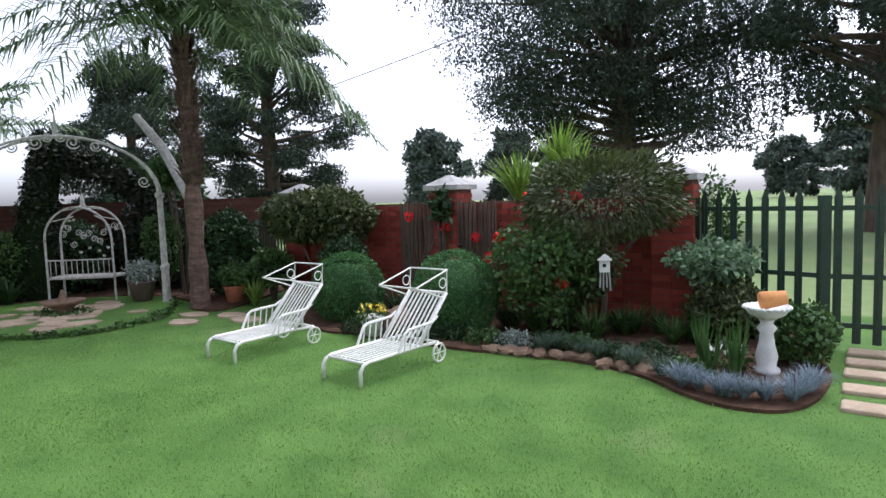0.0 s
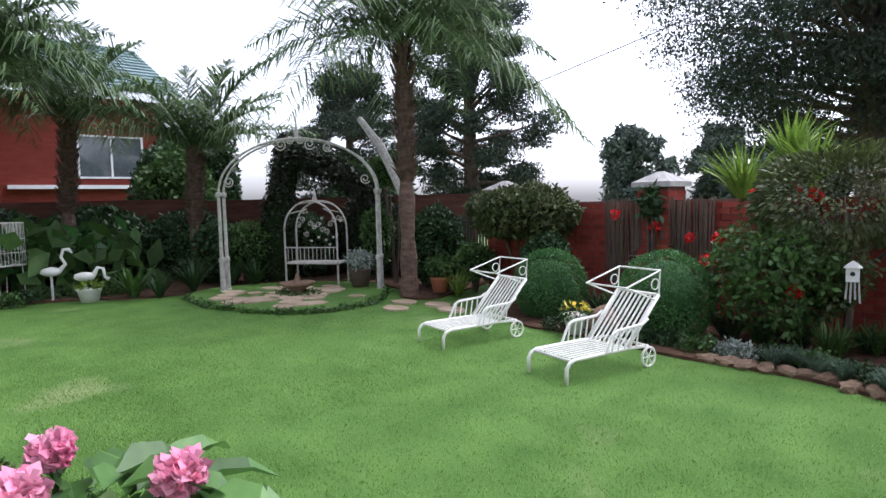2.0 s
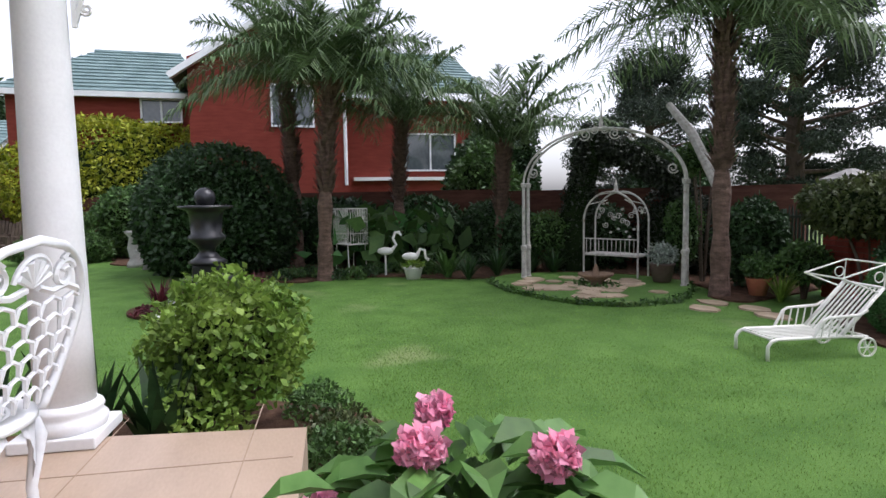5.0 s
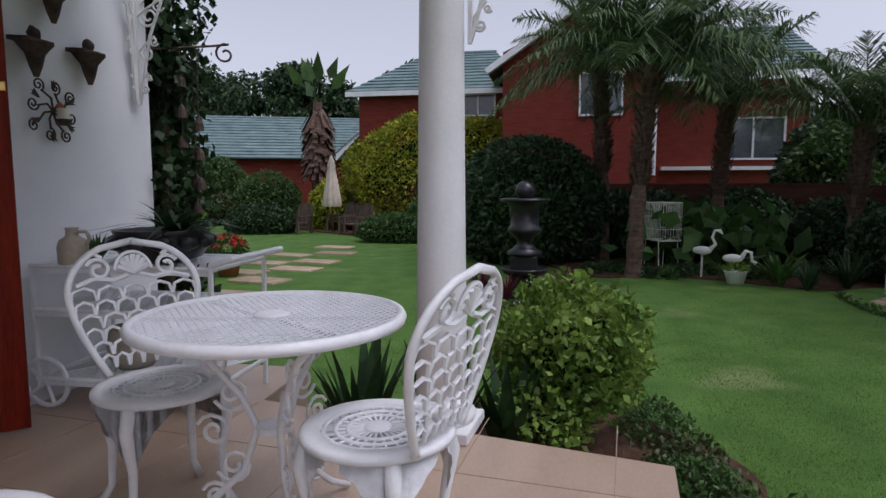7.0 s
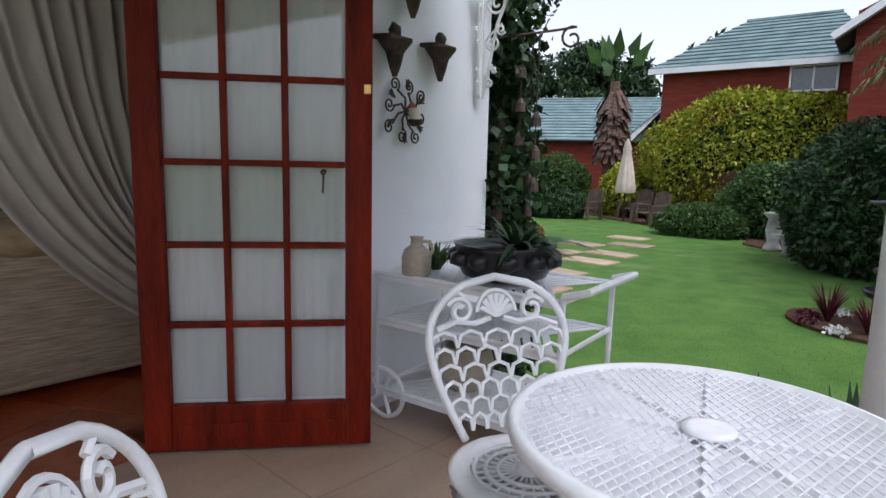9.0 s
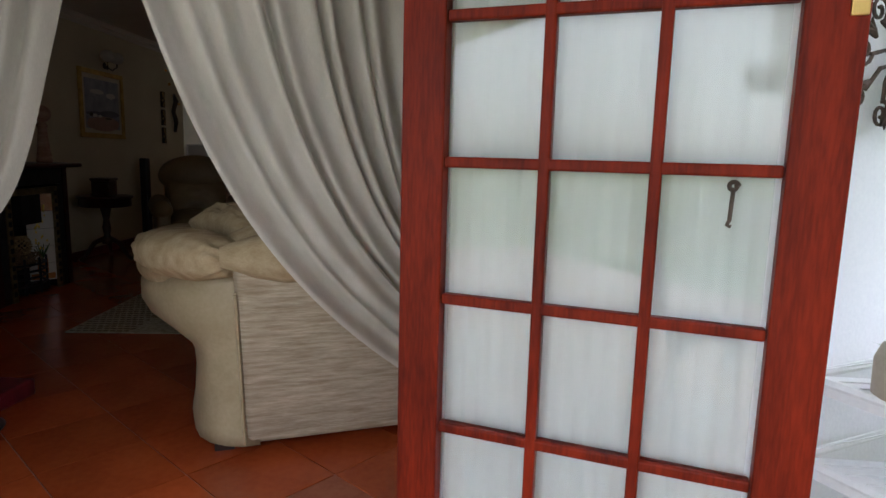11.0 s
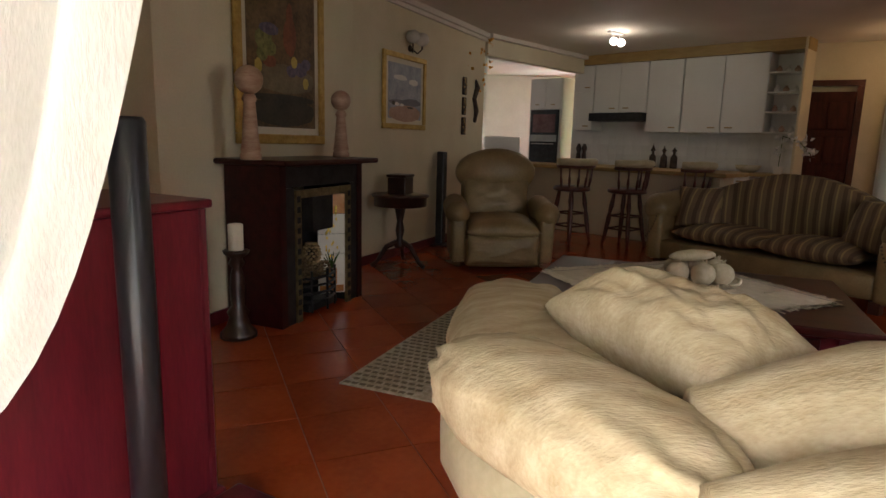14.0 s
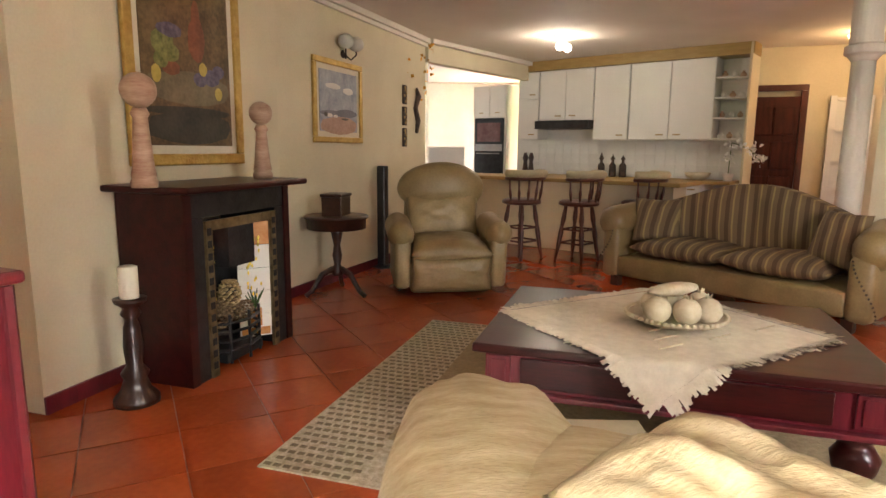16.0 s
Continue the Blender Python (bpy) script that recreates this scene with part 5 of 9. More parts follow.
redwood_m = surface("red_mahogany", (0.075, 0.005, 0.01), (0.15, 0.013, 0.022), 3, 0.33, 0.04, 22, stretch=(5, 5, 0.8), coat=0.1)
darkwood_m = surface("dark_turned_wood", (0.016, 0.006, 0.004), (0.055, 0.018, 0.01), 5, 0.32, 0.1, 40, coat=0.15)
olive_m = surface("olive_tan_leather", (0.19, 0.13, 0.055), (0.28, 0.2, 0.09), 5, 0.42, 0.25, 60)
stool_m = surface("red_brown_turned_wood", (0.04, 0.008, 0.004), (0.11, 0.024, 0.012), 5, 0.3, 0.1, 40, coat=0.1)
passage_door_m = surface("dark_red_door_wood", (0.03, 0.007, 0.004), (0.08, 0.018, 0.01), 4, 0.6, 0.1, 30, stretch=(5, 5, 0.8), spec=0.2)
leather_m = surface("cream_leather", (0.36, 0.3, 0.18), (0.48, 0.41, 0.27), 5, 0.45, 0.25, 60)
chenille_m = surface("beige_chenille", (0.32, 0.26, 0.18), (0.55, 0.48, 0.37), 14, 0.95, 0.8, 60, stretch=(0.5, 0.5, 5), spec=0.1)
cushion_m = surface("gold_cream_cushion_fabric", (0.33, 0.25, 0.14), (0.5, 0.41, 0.27), 9, 0.85, 0.6, 70, stretch=(1, 3.5, 2), spec=0.12, dist=0.006)
black_m = surface("black_cast_iron", (0.008, 0.008, 0.009), (0.03, 0.03, 0.032), 12, 0.45, 0.3, 60, metal=0.3)
gunmetal_m = surface("etched_brass_border", (0.12, 0.09, 0.045), (0.3, 0.23, 0.12), 14, 0.45, 0.5, 40, metal=0.7)
gilt_m = surface("gilt_frame", (0.42, 0.26, 0.06), (0.62, 0.42, 0.13), 16, 0.42, 0.7, 60, metal=0.6)
mount_m = surface("cream_mount", (0.62, 0.55, 0.42), (0.72, 0.65, 0.52), 4, 0.8, 0.1, 60)
white_unit_m = surface("white_cupboard_laminate", (0.68, 0.66, 0.62), (0.75, 0.73, 0.69), 2, 0.45, 0.03, 40)
trim_tan_m = surface("tan_wood_trim", (0.3, 0.19, 0.06), (0.42, 0.28, 0.1), 4, 0.5, 0.1, 40, stretch=(1, 1, 5))
wtile_m = surface("white_wall_tile", (0.68, 0.67, 0.64), (0.76, 0.75, 0.72), 3, 0.2, 0.03, 30, vary=0.04)
rug_m = surface("woven_sisal", (0.34, 0.28, 0.19), (0.58, 0.5, 0.38), 30, 0.95, 0.8, 90, spec=0.05)
rug_in_m = surface("woven_sisal_plain", (0.26, 0.2, 0.12), (0.35, 0.275, 0.17), 40, 0.95, 0.6, 120, spec=0.05)
cloth_m = surface("cream_table_cloth", (0.55, 0.48, 0.37), (0.66, 0.59, 0.47), 20, 0.95, 0.5, 120, spec=0.1)
pome_m = surface("carved_pale_wood", (0.42, 0.34, 0.22), (0.6, 0.52, 0.38), 6, 0.7, 0.2, 40)
stonefin_m = surface("banded_stone", (0.3, 0.16, 0.1), (0.52, 0.36, 0.25), 5, 0.6, 0.2, 30, stretch=(1, 1, 4))
chrome_m = surface("frosted_lamp_glass", (0.7, 0.66, 0.6), (0.8, 0.77, 0.7), 4, 0.25, 0.0, 30, through_light=0.4)
bulb_m = glow("lit_bulb", (1.0, 0.93, 0.8), 0.8)


def striped(name, ca, cb, cc, freq):
    m = bpy.data.materials.new(name)
    m.use_nodes = True
    N, L = m.node_tree.nodes, m.node_tree.links
    co, sx, mul, fr, rp, nz, ad = (N.new(k) for k in ("ShaderNodeTexCoord", "ShaderNodeSeparateXYZ", "ShaderNodeMath", "ShaderNodeMath", "ShaderNodeValToRGB", "ShaderNodeTexNoise", "ShaderNodeBump"))
    L.new(co.outputs["Object"], sx.inputs[0])
    mul.operation, mul.inputs[1].default_value = "MULTIPLY", freq
    fr.operation = "FRACT"
    L.new(sx.outputs["X"], mul.inputs[0])
    L.new(mul.outputs[0], fr.inputs[0])
    L.new(fr.outputs[0], rp.inputs["Fac"])
    e = rp.color_ramp.elements
    e[0].color, e[0].position, e[1].color, e[1].position = (*ca, 1), 0.0, (*cb, 1), 0.34
    for pos, c in ((0.3, ca), (0.5, cb), (0.54, cc), (0.64, cc), (0.68, cb), (0.96, cb)):
        x = e.new(pos)
        x.color = (*c, 1)
    bs = N["Principled BSDF"]
    L.new(rp.outputs["Color"], bs.inputs["Base Color"])
    bs.inputs["Roughness"].default_value = 0.7
    nz.inputs["Scale"].default_value = 160
    ad.inputs["Strength"].default_value, ad.inputs["Distance"].default_value = 0.3, 0.005
    L.new(nz.outputs["Fac"], ad.inputs["Height"])
    L.new(ad.outputs["Normal"], bs.inputs["Normal"])
    return m


stripe_m = striped("striped_upholstery", (0.1, 0.06, 0.03), (0.18, 0.12, 0.06), (0.34, 0.24, 0.1), 9.0)

# ---- inside: room shell ----
bm = slab(B(), [(4, -2.87), (-5.3, -2.87), (-8.2, -5.0), (-9.2, -6.2), (-12, -9), (-12, -17), (4, -17)], -0.12, -0.0055)
solid("floor_base", bm, grout_in_m, "dark grout bed of the living-room floor", "floor", "structure")
solid("threshold", bx(B(), -2.46, -0.71, -2.86, -2.56, -0.015, -0.0005), grout_in_m, "terracotta door threshold", "floor", "structure")
D = Vector((-0.38, -0.925, 0)).normalized()
RZ = math.degrees(math.atan2(D.y, D.x))
floor_in = thing("floor_living", 0, 0, 0, 0, "large polished terracotta floor tiles laid with narrow joints", "floor", kind="structure")
tile_floor("floor_tile", lambda x, y: y < -3.08 and x < 1.6 and x > -6.5, -6.5, 1.6, -11.4, -2.9, 0.405, RZ + 45, (-1.405, -5.29), tile_in_m, floor_in, -0.001, 0.006)
part("far_tiles", slab(B(), [(-2.2, -11.45), (-6.4, -11.2), (-6.4, -4.2), (-8.2, -5.2), (-9.2, -6.4), (-12, -9.2), (-12, -17), (-1, -17)], -0.0053, -0.0015), tile_in_m, floor_in)
bm = slab(B(), [(4, -2.88), (-5.3, -2.88), (-8.2, -5.0), (-9.2, -6.2), (-12, -9), (-12, -17), (4, -17)], 2.68, 2.8)
solid("ceiling", bm, ceil_in_m, "off-white plaster ceiling", "ceiling", "structure")

BO = Vector((-0.12, -6.364, 0))
breast = thing("wall_fireplace", BO.x, BO.y, 0, RZ, "cream painted chimney breast", "wall", kind="structure")
part("breast", bx(B(), 0, 2.14, 0, 0.6, 0, 2.679), wall_in_m, breast)
part("skirting", bx(B(), 0.0, 2.14, -0.016, -0.001, 0, 0.09), redwood_m, breast, "dark red skirting")
W0, W1 = (-0.70, -8.25), (-2.25, -11.42)
w2, L2 = wall_line("wall_living", *W0, *W1, 0, 2.679, 0.02, wall_in_m, "cream painted living-room wall")
RW = math.degrees(math.atan2(W1[1] - W0[1], W1[0] - W0[0]))
bm = bx(B(), 0, L2, -0.03, -0.011, 0, 0.09)
sk = solid("skirting_board", bm, redwood_m, "dark red skirting board", "skirting", "structure")
sk.matrix_basis = w2.matrix_basis.copy()
bm = B()
bx(bm, 0, L2, -0.09, -0.012, 2.62, 2.678, taper=1.0)
bx(bm, 0, L2, -0.05, -0.0125, 2.58, 2.619)
cr = solid("cornice", bm, ceil_in_m, "moulded plaster cornice", "cornice", "structure")
cr.matrix_basis = w2.matrix_basis.copy()
wall_line("wall_recess", 0.315, -6.684, 1.95, -2.9, 0, 2.679, 0.04, wall_in_m, "cream wall of the alcove")
C1, C2, C3 = Vector((-2.25, -11.42, 0)), Vector((-3.97, -13.29, 0)), Vector((-6.33, -11.02, 0))
bh, LB = wall_line("wall_bulkhead", C1.x, C1.y, C2.x, C2.y, 2.4, 2.678, 0.12, wall_in_m, "cream bulkhead above the kitchen opening")
bm = bx(B(), 0, LB, -0.14, -0.062, 2.62, 2.677)
c = solid("cornice", bm, ceil_in_m, "moulded plaster cornice", "cornice", "structure")
c.matrix_basis = bh.matrix_basis.copy()
wall_line("wall_kitchen_left", -2.25, -11.45, -2.0, -17, 0, 2.679, 0.1, wtile_m, "white wall of the kitchen passage")
wall_line("wall_kitchen_end", -2.0, -16.5, -8, -16.5, 0, 2.679, 0.1, wtile_m, "white end wall behind the kitchen")
U = (C2 - C3).normalized()
RU = math.degrees(math.atan2(U.y, U.x))
# local kitchen frame: x back along the cupboards, +y into the room
kit = thing("wall_kitchen", C3.x, C3.y, 0, RU, "white tiled kitchen back wall", "wall", kind="structure")
part("tiled_wall", bx(B(), -0.04, 3.6, -0.4, -0.34, 0, 2.679), wtile_m, kit)
me = mesh_of(bx(B(), -0.073, 0.073, -0.004, 0.003, -0.073, 0.073), "wall_tile", wtile_m)
for i in range(22):
    for j in range(3):
        o = new("wall_tile", me)
        o.parent, o.location = kit, (0.1 + i * 0.15, -0.336, 1.03 + j * 0.15)
part("soffit", bx(B(), -0.08, 3.62, -0.34, 0.02, 2.53, 2.6785), trim_tan_m, kit, "tan timber soffit strip")
KM = kit.matrix_basis.copy()


def K(s, y, z):
    return KM @ Vector((3.27 - s, y, z))


def cupboard(s0, s1, z0, z1, doors, label, y0=-0.335, y1=0.0, handle_low=True):
    o = K((s0 + s1) / 2, 0, 0)
    c = thing("cupboard", o.x, o.y, z0, RU, label, "cupboard", "kitchen cupboards")
    h, w = z1 - z0, s1 - s0
    part("body", bx(B(), -w / 2 + 0.003, w / 2 - 0.003, y0, y1 - 0.02, 0, h), white_unit_m, c)
    for k in range(doors):
        a, b = -w / 2 + w * k / doors, -w / 2 + w * (k + 1) / doors
        d = part("door", bx(B(), a + 0.006, b - 0.006, y1 - 0.017, y1, 0.006, h - 0.006, bev=0.003), white_unit_m, c)
        hx = (b - 0.12) if (k % 2 == 0 and doors > 1) else (a + 0.12)
        hz = 0.07 if handle_low else h - 0.07
        part("handle", bx(B(), hx - 0.05, hx + 0.05, y1 + 0.001, y1 + 0.018, hz - 0.009, hz + 0.009, bev=0.003), trim_tan_m, d, "tan wooden handle")
    return c


cupboard(-0.12, 0.26, 1.48, 2.1, 1, "narrow white wall cupboard")
cupboard(-0.12, 0.26, 2.103, 2.525, 1, "small white top cupboard")
cupboard(0.27, 1.19, 1.76, 2.525, 2, "white double wall cupboard above the extractor")
cupboard(1.2, 1.74, 1.46, 2.525, 1, "tall white wall cupboard")
cupboard(1.75, 2.9, 1.46, 2.525, 2, "wide white double wall cupboard")
hd = thing("extractor_hood", *K(0.72, 0, 1.63), RU, "black slim extractor hood under the cupboard", "extractor")
part("body", bx(B(), -0.46, 0.46, -0.33, 0.12, 0, 0.125, bev=0.01), black_m, hd)
sh = thing("display_shelf", *K(3.1, 0, 1.46), RU, "open white corner shelf unit with small china", "shelf")
part("back", bx(B(), -0.19, 0.19, -0.335, -0.31, 0, 1.065), white_unit_m, sh)
for z in (0.0, 0.27, 0.53, 0.79):
    part("shelf", slab(B(), [(0.19, -0.309), (-0.19, -0.309), (-0.16, -0.12), (0.0, 0.0), (0.19, 0.0)], z, z + 0.018), white_unit_m, sh)
r = random.Random(12)
for k in range(4):
    for j in range(3):
        o = K(2.98 + 0.1 * j, -0.14 - 0.05 * j, 1.46 + (0.02, 0.29, 0.55, 0.81)[k])
        c = thing("china_ornament", o.x, o.y, o.z, 0, "small glazed china ornament on the shelf", "ornament", "shelf ornaments")
        part("body", lathe(B(), [(0.02, 0), (0.035 + 0.012 * r.random(), 0.03), (0.03, 0.06), (0.014, 0.07), (0.02, 0.085)], 10), stonefin_m if (j + k) % 2 else white_unit_m, c, smooth=True)
ct = thing("worktop", *K(1.5, 0, 0), RU, "tan-edged kitchen worktop along the wall", "worktop")
part("top", bx(B(), -1.75, 1.8, -0.335, 0.3, 0.88, 0.92, bev=0.005), trim_tan_m, ct)
for k in range(5):
    s = 0.2 + k * 0.6
    cupboard(s - 0.3, s + 0.29, 0.1, 0.875, 1, "white floor cupboard below the worktop", -0.33, 0.26, False)
for k, s in enumerate((1.32, 1.5, 1.66)):
    o = K(s, -0.1, 0.92)
    c = thing("bottle", o.x, o.y, o.z, 0, "dark decorative bottle with a pointed stopper", "bottle", "worktop bottles")
    part("body", lathe(B(), [(0.05, 0), (0.055, 0.02), (0.05, 0.17), (0.02, 0.21), (0.02, 0.25), (0.04, 0.26), (0.012, 0.3 + 0.03 * (k == 0)), (0.003, 0.36 - 0.02 * k)], 12), iron_m, c, smooth=True)
for k, s in enumerate((-0.05, 0.06)):
    o = K(s, -0.15, 0.92)
    c = thing("wooden_figure", o.x, o.y, o.z, 0, "dark wooden carved ornament on the worktop", "ornament")
    part("body", lathe(B(), [(0.04, 0), (0.05, 0.05), (0.03, 0.2), (0.05, 0.26), (0.02, 0.34)], 10), darkwood_m, c, smooth=True)
o = K(2.75, -0.05, 0.92)
c = thing("fruit_bowl", o.x, o.y, o.z, 0, "wide cream bowl on the worktop", "bowl")
part("body", lathe(B(), [(0.08, 0), (0.15, 0.05), (0.17, 0.1), (0.15, 0.1), (0.07, 0.03)], 20), pome_m, c, smooth=True)
o = K(3.15, 0.0, 0.92)
c = thing("orchid", o.x, o.y, o.z, 0, "white orchid with arching flower stems in a pot", "plant")
part("pot", lathe(B(), [(0.05, 0), (0.07, 0.1), (0.06, 0.1)], 12), white_unit_m, c)
part("stem", rod(B(), [(0, 0, 0.1), (0.0, 0.02, 0.35), (0.04, 0.1, 0.5), (-0.08, 0.3, 0.42), (-0.14, 0.45, 0.28)], 0.006, 5), mid_leaf_m, c)
pts = np.concatenate([np.random.RandomState(k).normal(size=(24, 3)) * 0.03 + q for k, q in enumerate(((0.02, 0.05, 0.45), (0, 0.2, 0.46), (-0.1, 0.33, 0.4), (-0.14, 0.45, 0.3), (0.02, 0.02, 0.3)))])
raw("flower", leaf_quads(pts, 0.05, 0.9, 3, 0.0), 4, white_petal_m, c, "white petals")
# oven tower
ov = thing("oven_tower", *K(-0.8, -0.16, 0), RU, "white tall unit with a black double oven", "oven")
part("carcass", bx(B(), -0.34, 0.34, -0.5, -0.02, 0, 2.38), white_unit_m, ov)
for x0, x1 in ((-0.33, -0.005), (0.005, 0.33)):
    d = part("door", bx(B(), x0, x1, -0.018, 0.002, 1.86, 2.37, bev=0.003), white_unit_m, ov)
    part("handle", bx(B(), (x0 + x1) / 2 - 0.04, (x0 + x1) / 2 + 0.04, 0.003, 0.015, 1.92, 1.935), trim_tan_m, d)
part("oven_front", bx(B(), -0.3, 0.3, -0.018, 0.012, 0.75, 1.84, bev=0.008), black_m, ov, "black glass oven front")
part("oven_window", bx(B(), -0.24, 0.24, 0.013, 0.018, 1.44, 1.76), surface("oven_glass", (0.12, 0.05, 0.05), (0.2, 0.1, 0.1), 4, 0.1, 0.0, 20), ov)
part("control_panel", bx(B(), -0.28, 0.28, 0.013, 0.02, 1.28, 1.4), surface("oven_panel", (0.3, 0.3, 0.3), (0.4, 0.4, 0.4), 9, 0.4, 0.0, 50), ov)
part("oven_handle", rod(B(), [(-0.24, 0.04, 1.24), (0.24, 0.04, 1.24)], 0.01, 6), cap_m, ov)
fr = thing("fridge", -2.75, -14.2, 0, 0, "white fridge in the back kitchen", "fridge")
part("body", bx(B(), -0.33, 0.33, -0.3, 0.3, 0.03, 1.35, bev=0.02), white_unit_m, fr)
part("door", bx(B(), -0.325, 0.325, 0.303, 0.34, 0.04, 1.34, bev=0.01), white_unit_m, fr)

# breakfast counter
pk = Vector((-4.1, -11.05, 0))
bc = thing("breakfast_counter", pk.x, pk.y, 0, RU, "cream breakfast counter with a dark timber edge", "counter")
part("base", bx(B(), -1.3, 2.15, -0.5, -0.05, 0, 0.9), wall_in_m, bc)
part("top", bx(B(), -1.45, 2.2, -0.56, 0.2, 0.902, 0.95, bev=0.008), trim_tan_m, bc, "tan timber counter top")


def bar_stool():
    s = thing("bar_stool", 0, 0, 0, 0, "red-brown turned-wood bar stool with a padded curved backrest", "stool", "breakfast stools")
    part("seat", lathe(B(), [(0.2, 0.66), (0.235, 0.675), (0.235, 0.705), (0.2, 0.725)], 24), stool_m, s, smooth=True)
    for a in range(4):
        x, y = math.cos(a * math.pi / 2 + 0.785), math.sin(a * math.pi / 2 + 0.785)
        part("leg", rod(B(), [(x * 0.15, y * 0.15, 0.67), (x * 0.175, y * 0.175, 0.5), (x * 0.19, y * 0.19, 0.42), (x * 0.2, y * 0.2, 0.34), (x * 0.23, y * 0.23, 0.15), (x * 0.26, y * 0.26, 0.0)], [0.02, 0.03, 0.02, 0.03, 0.024, 0.018], 8), stool_m, s, smooth=True)
    for z, k in ((0.22, 0.215), (0.38, 0.195)):
        for a in range(4):
            b, c = a * math.pi / 2 + 0.785, (a + 1) * math.pi / 2 + 0.785
            part("stretcher", rod(B(), [(k * math.cos(b), k * math.sin(b), z), (k * math.cos(c), k * math.sin(c), z)], 0.012, 6), stool_m, s)
    for k in range(7):
        a = math.pi * (1.04 + 0.92 * k / 6)
        x, y = math.cos(a), math.sin(a)
        part("spindle", rod(B(), [(0.215 * x, 0.215 * y, 0.71), (0.23 * x, 0.23 * y, 0.8), (0.24 * x, 0.24 * y, 0.86), (0.25 * x, 0.25 * y, 0.98)], [0.011, 0.019, 0.011, 0.012], 7), stool_m, s, smooth=True)
    part("back_rail", rod(B(), [(0.255 * math.cos(math.pi * k), 0.255 * math.sin(math.pi * k), 0.975) for k in np.linspace(0.98, 2.02, 16)], 0.026, 8), stool_m, s, smooth=True)
    part("backrest", rod(B(), [(0.262 * math.cos(math.pi * k), 0.262 * math.sin(math.pi * k), 1.03) for k in np.linspace(1.0, 2.0, 16)], 0.046, 10), leather_m, s, "padded cream back roll", True)
    return s


stool = bar_stool()
stool.matrix_basis = pose(-3.38, -10.6, 0, 0, 0, 215)
copy_thing(stool, pose(-4.02, -10.38, 0, 0, 0, 220))
copy_thing(stool, pose(-4.75, -10.3, 0, 0, 0, 228))

# ceiling spot with two lit bulbs
lamp = thing("ceiling_spotlight", -3.9, -11.0, 2.68, 40, "two-lamp ceiling spotlight, switched on", "ceiling lamp")
part("base", bx(B(), -0.14, 0.14, -0.03, 0.03, -0.03, 0.0, bev=0.005), cap_m, lamp)
for x in (-0.08, 0.08):
    part("arm", rod(B(), [(x, 0, -0.03), (x, 0.02, -0.09)], 0.008, 5), cap_m, lamp)
    part("bulb", pebble(B(), (x, 0.04, -0.13), (0.05, 0.05, 0.05), 0, 0, 2), bulb_m, lamp, "glowing bulb", True)
kl = new("kitchen_lamp_light", bpy.data.lights.new("kitchen_lamp_light", "POINT"))
kl.data.energy, kl.data.color, kl.data.shadow_soft_size = 0.17, (1.0, 0.88, 0.7), 0.08
kl.location = (-3.85, -10.95, 2.42)

# passage on the far side of the cupboards
wall_line("wall_passage_end", *K(3.32, -0.4, 0).xy, *K(3.32, 0.03, 0).xy, 0, 2.679, 0.03, wall_in_m, "end panel beside the cupboards")
wall_line("wall_passage_1", -6.6, -11.6, -9.5, -10.2, 0, 2.679, 0.1, wall_in_m, "cream wall of the passage")
wall_line("wall_passage_2", -9.5, -10.2, -9.0, -6.2, 0, 2.679, 0.1, wall_in_m, "cream wall at the end of the room")
wall_line("wall_right_1", -9.0, -6.2, -8.15, -5.05, 0, 2.679, 0.1, wall_in_m, "cream wall on the side of the added window")
wall_line("wall_right_2", -8.15, -5.05, -5.3, -2.93, 0, 2.679, 0.1, wall_in_m, "cream wall on the side of the added window")
pd = thing("door_2", -6.95, -11.37, 0, -25.8 + 180, "dark red panelled passage door, closed", "door", kind="structure")
part("leaf", bx(B(), -0.31, 0.31, -0.1, -0.055, 0, 2.03), passage_door_m, pd)
for i in range(2):
    for j in range(4):
        part("panel", bx(B(), -0.26 + i * 0.27, -0.01 + i * 0.27, -0.115, -0.103, 0.15 + j * 0.46, 0.52 + j * 0.46, bev=0.01), passage_door_m, pd)
for x0, x1 in ((-0.39, -0.313), (0.313, 0.39)):
    part("architrave", bx(B(), x0, x1, -0.12, -0.05, 0, 2.1), stool_m, pd)
part("architrave", bx(B(), -0.39, 0.39, -0.12, -0.05, 2.103, 2.18), stool_m, pd)
gd = thing("door_3", -7.75, -10.98, 0, -25.8 + 180, "white glazed passage door with small panes", "door", kind="structure")
for x0, x1 in ((-0.24, -0.17), (0.17, 0.24)):
    part("stile", bx(B(), x0, x1, -0.1, -0.06, 0, 2.03), white_unit_m, gd)
for k in range(6):
    part("rail", bx(B(), -0.168, 0.168, -0.098, -0.062, 0.02 + 0.39 * k, 0.06 + 0.39 * k + (0.2 if k == 0 else 0)), white_unit_m, gd)
part("glazing_bar", bx(B(), -0.015, 0.015, -0.095, -0.065, 0.27, 1.97), white_unit_m, gd)
# solid white pane imitates the bright daylit room behind the door
part("pane", bx(B(), -0.168, 0.168, -0.06, -0.055, 0.05, 2.0), wtile_m, gd, "glass painted pale for the daylight beyond")
hl = new("passage_lamp_light", bpy.data.lights.new("passage_lamp_light", "POINT"))
hl.data.energy, hl.data.color, hl.data.shadow_soft_size = 0.2, (1.0, 0.66, 0.34), 0.1
hl.location = (-7.2, -10.2, 2.3)
pl = thing("passage_lamp", -7.2, -10.2, 2.68, 0, "glowing orange ceiling lamp in the passage", "ceiling lamp")
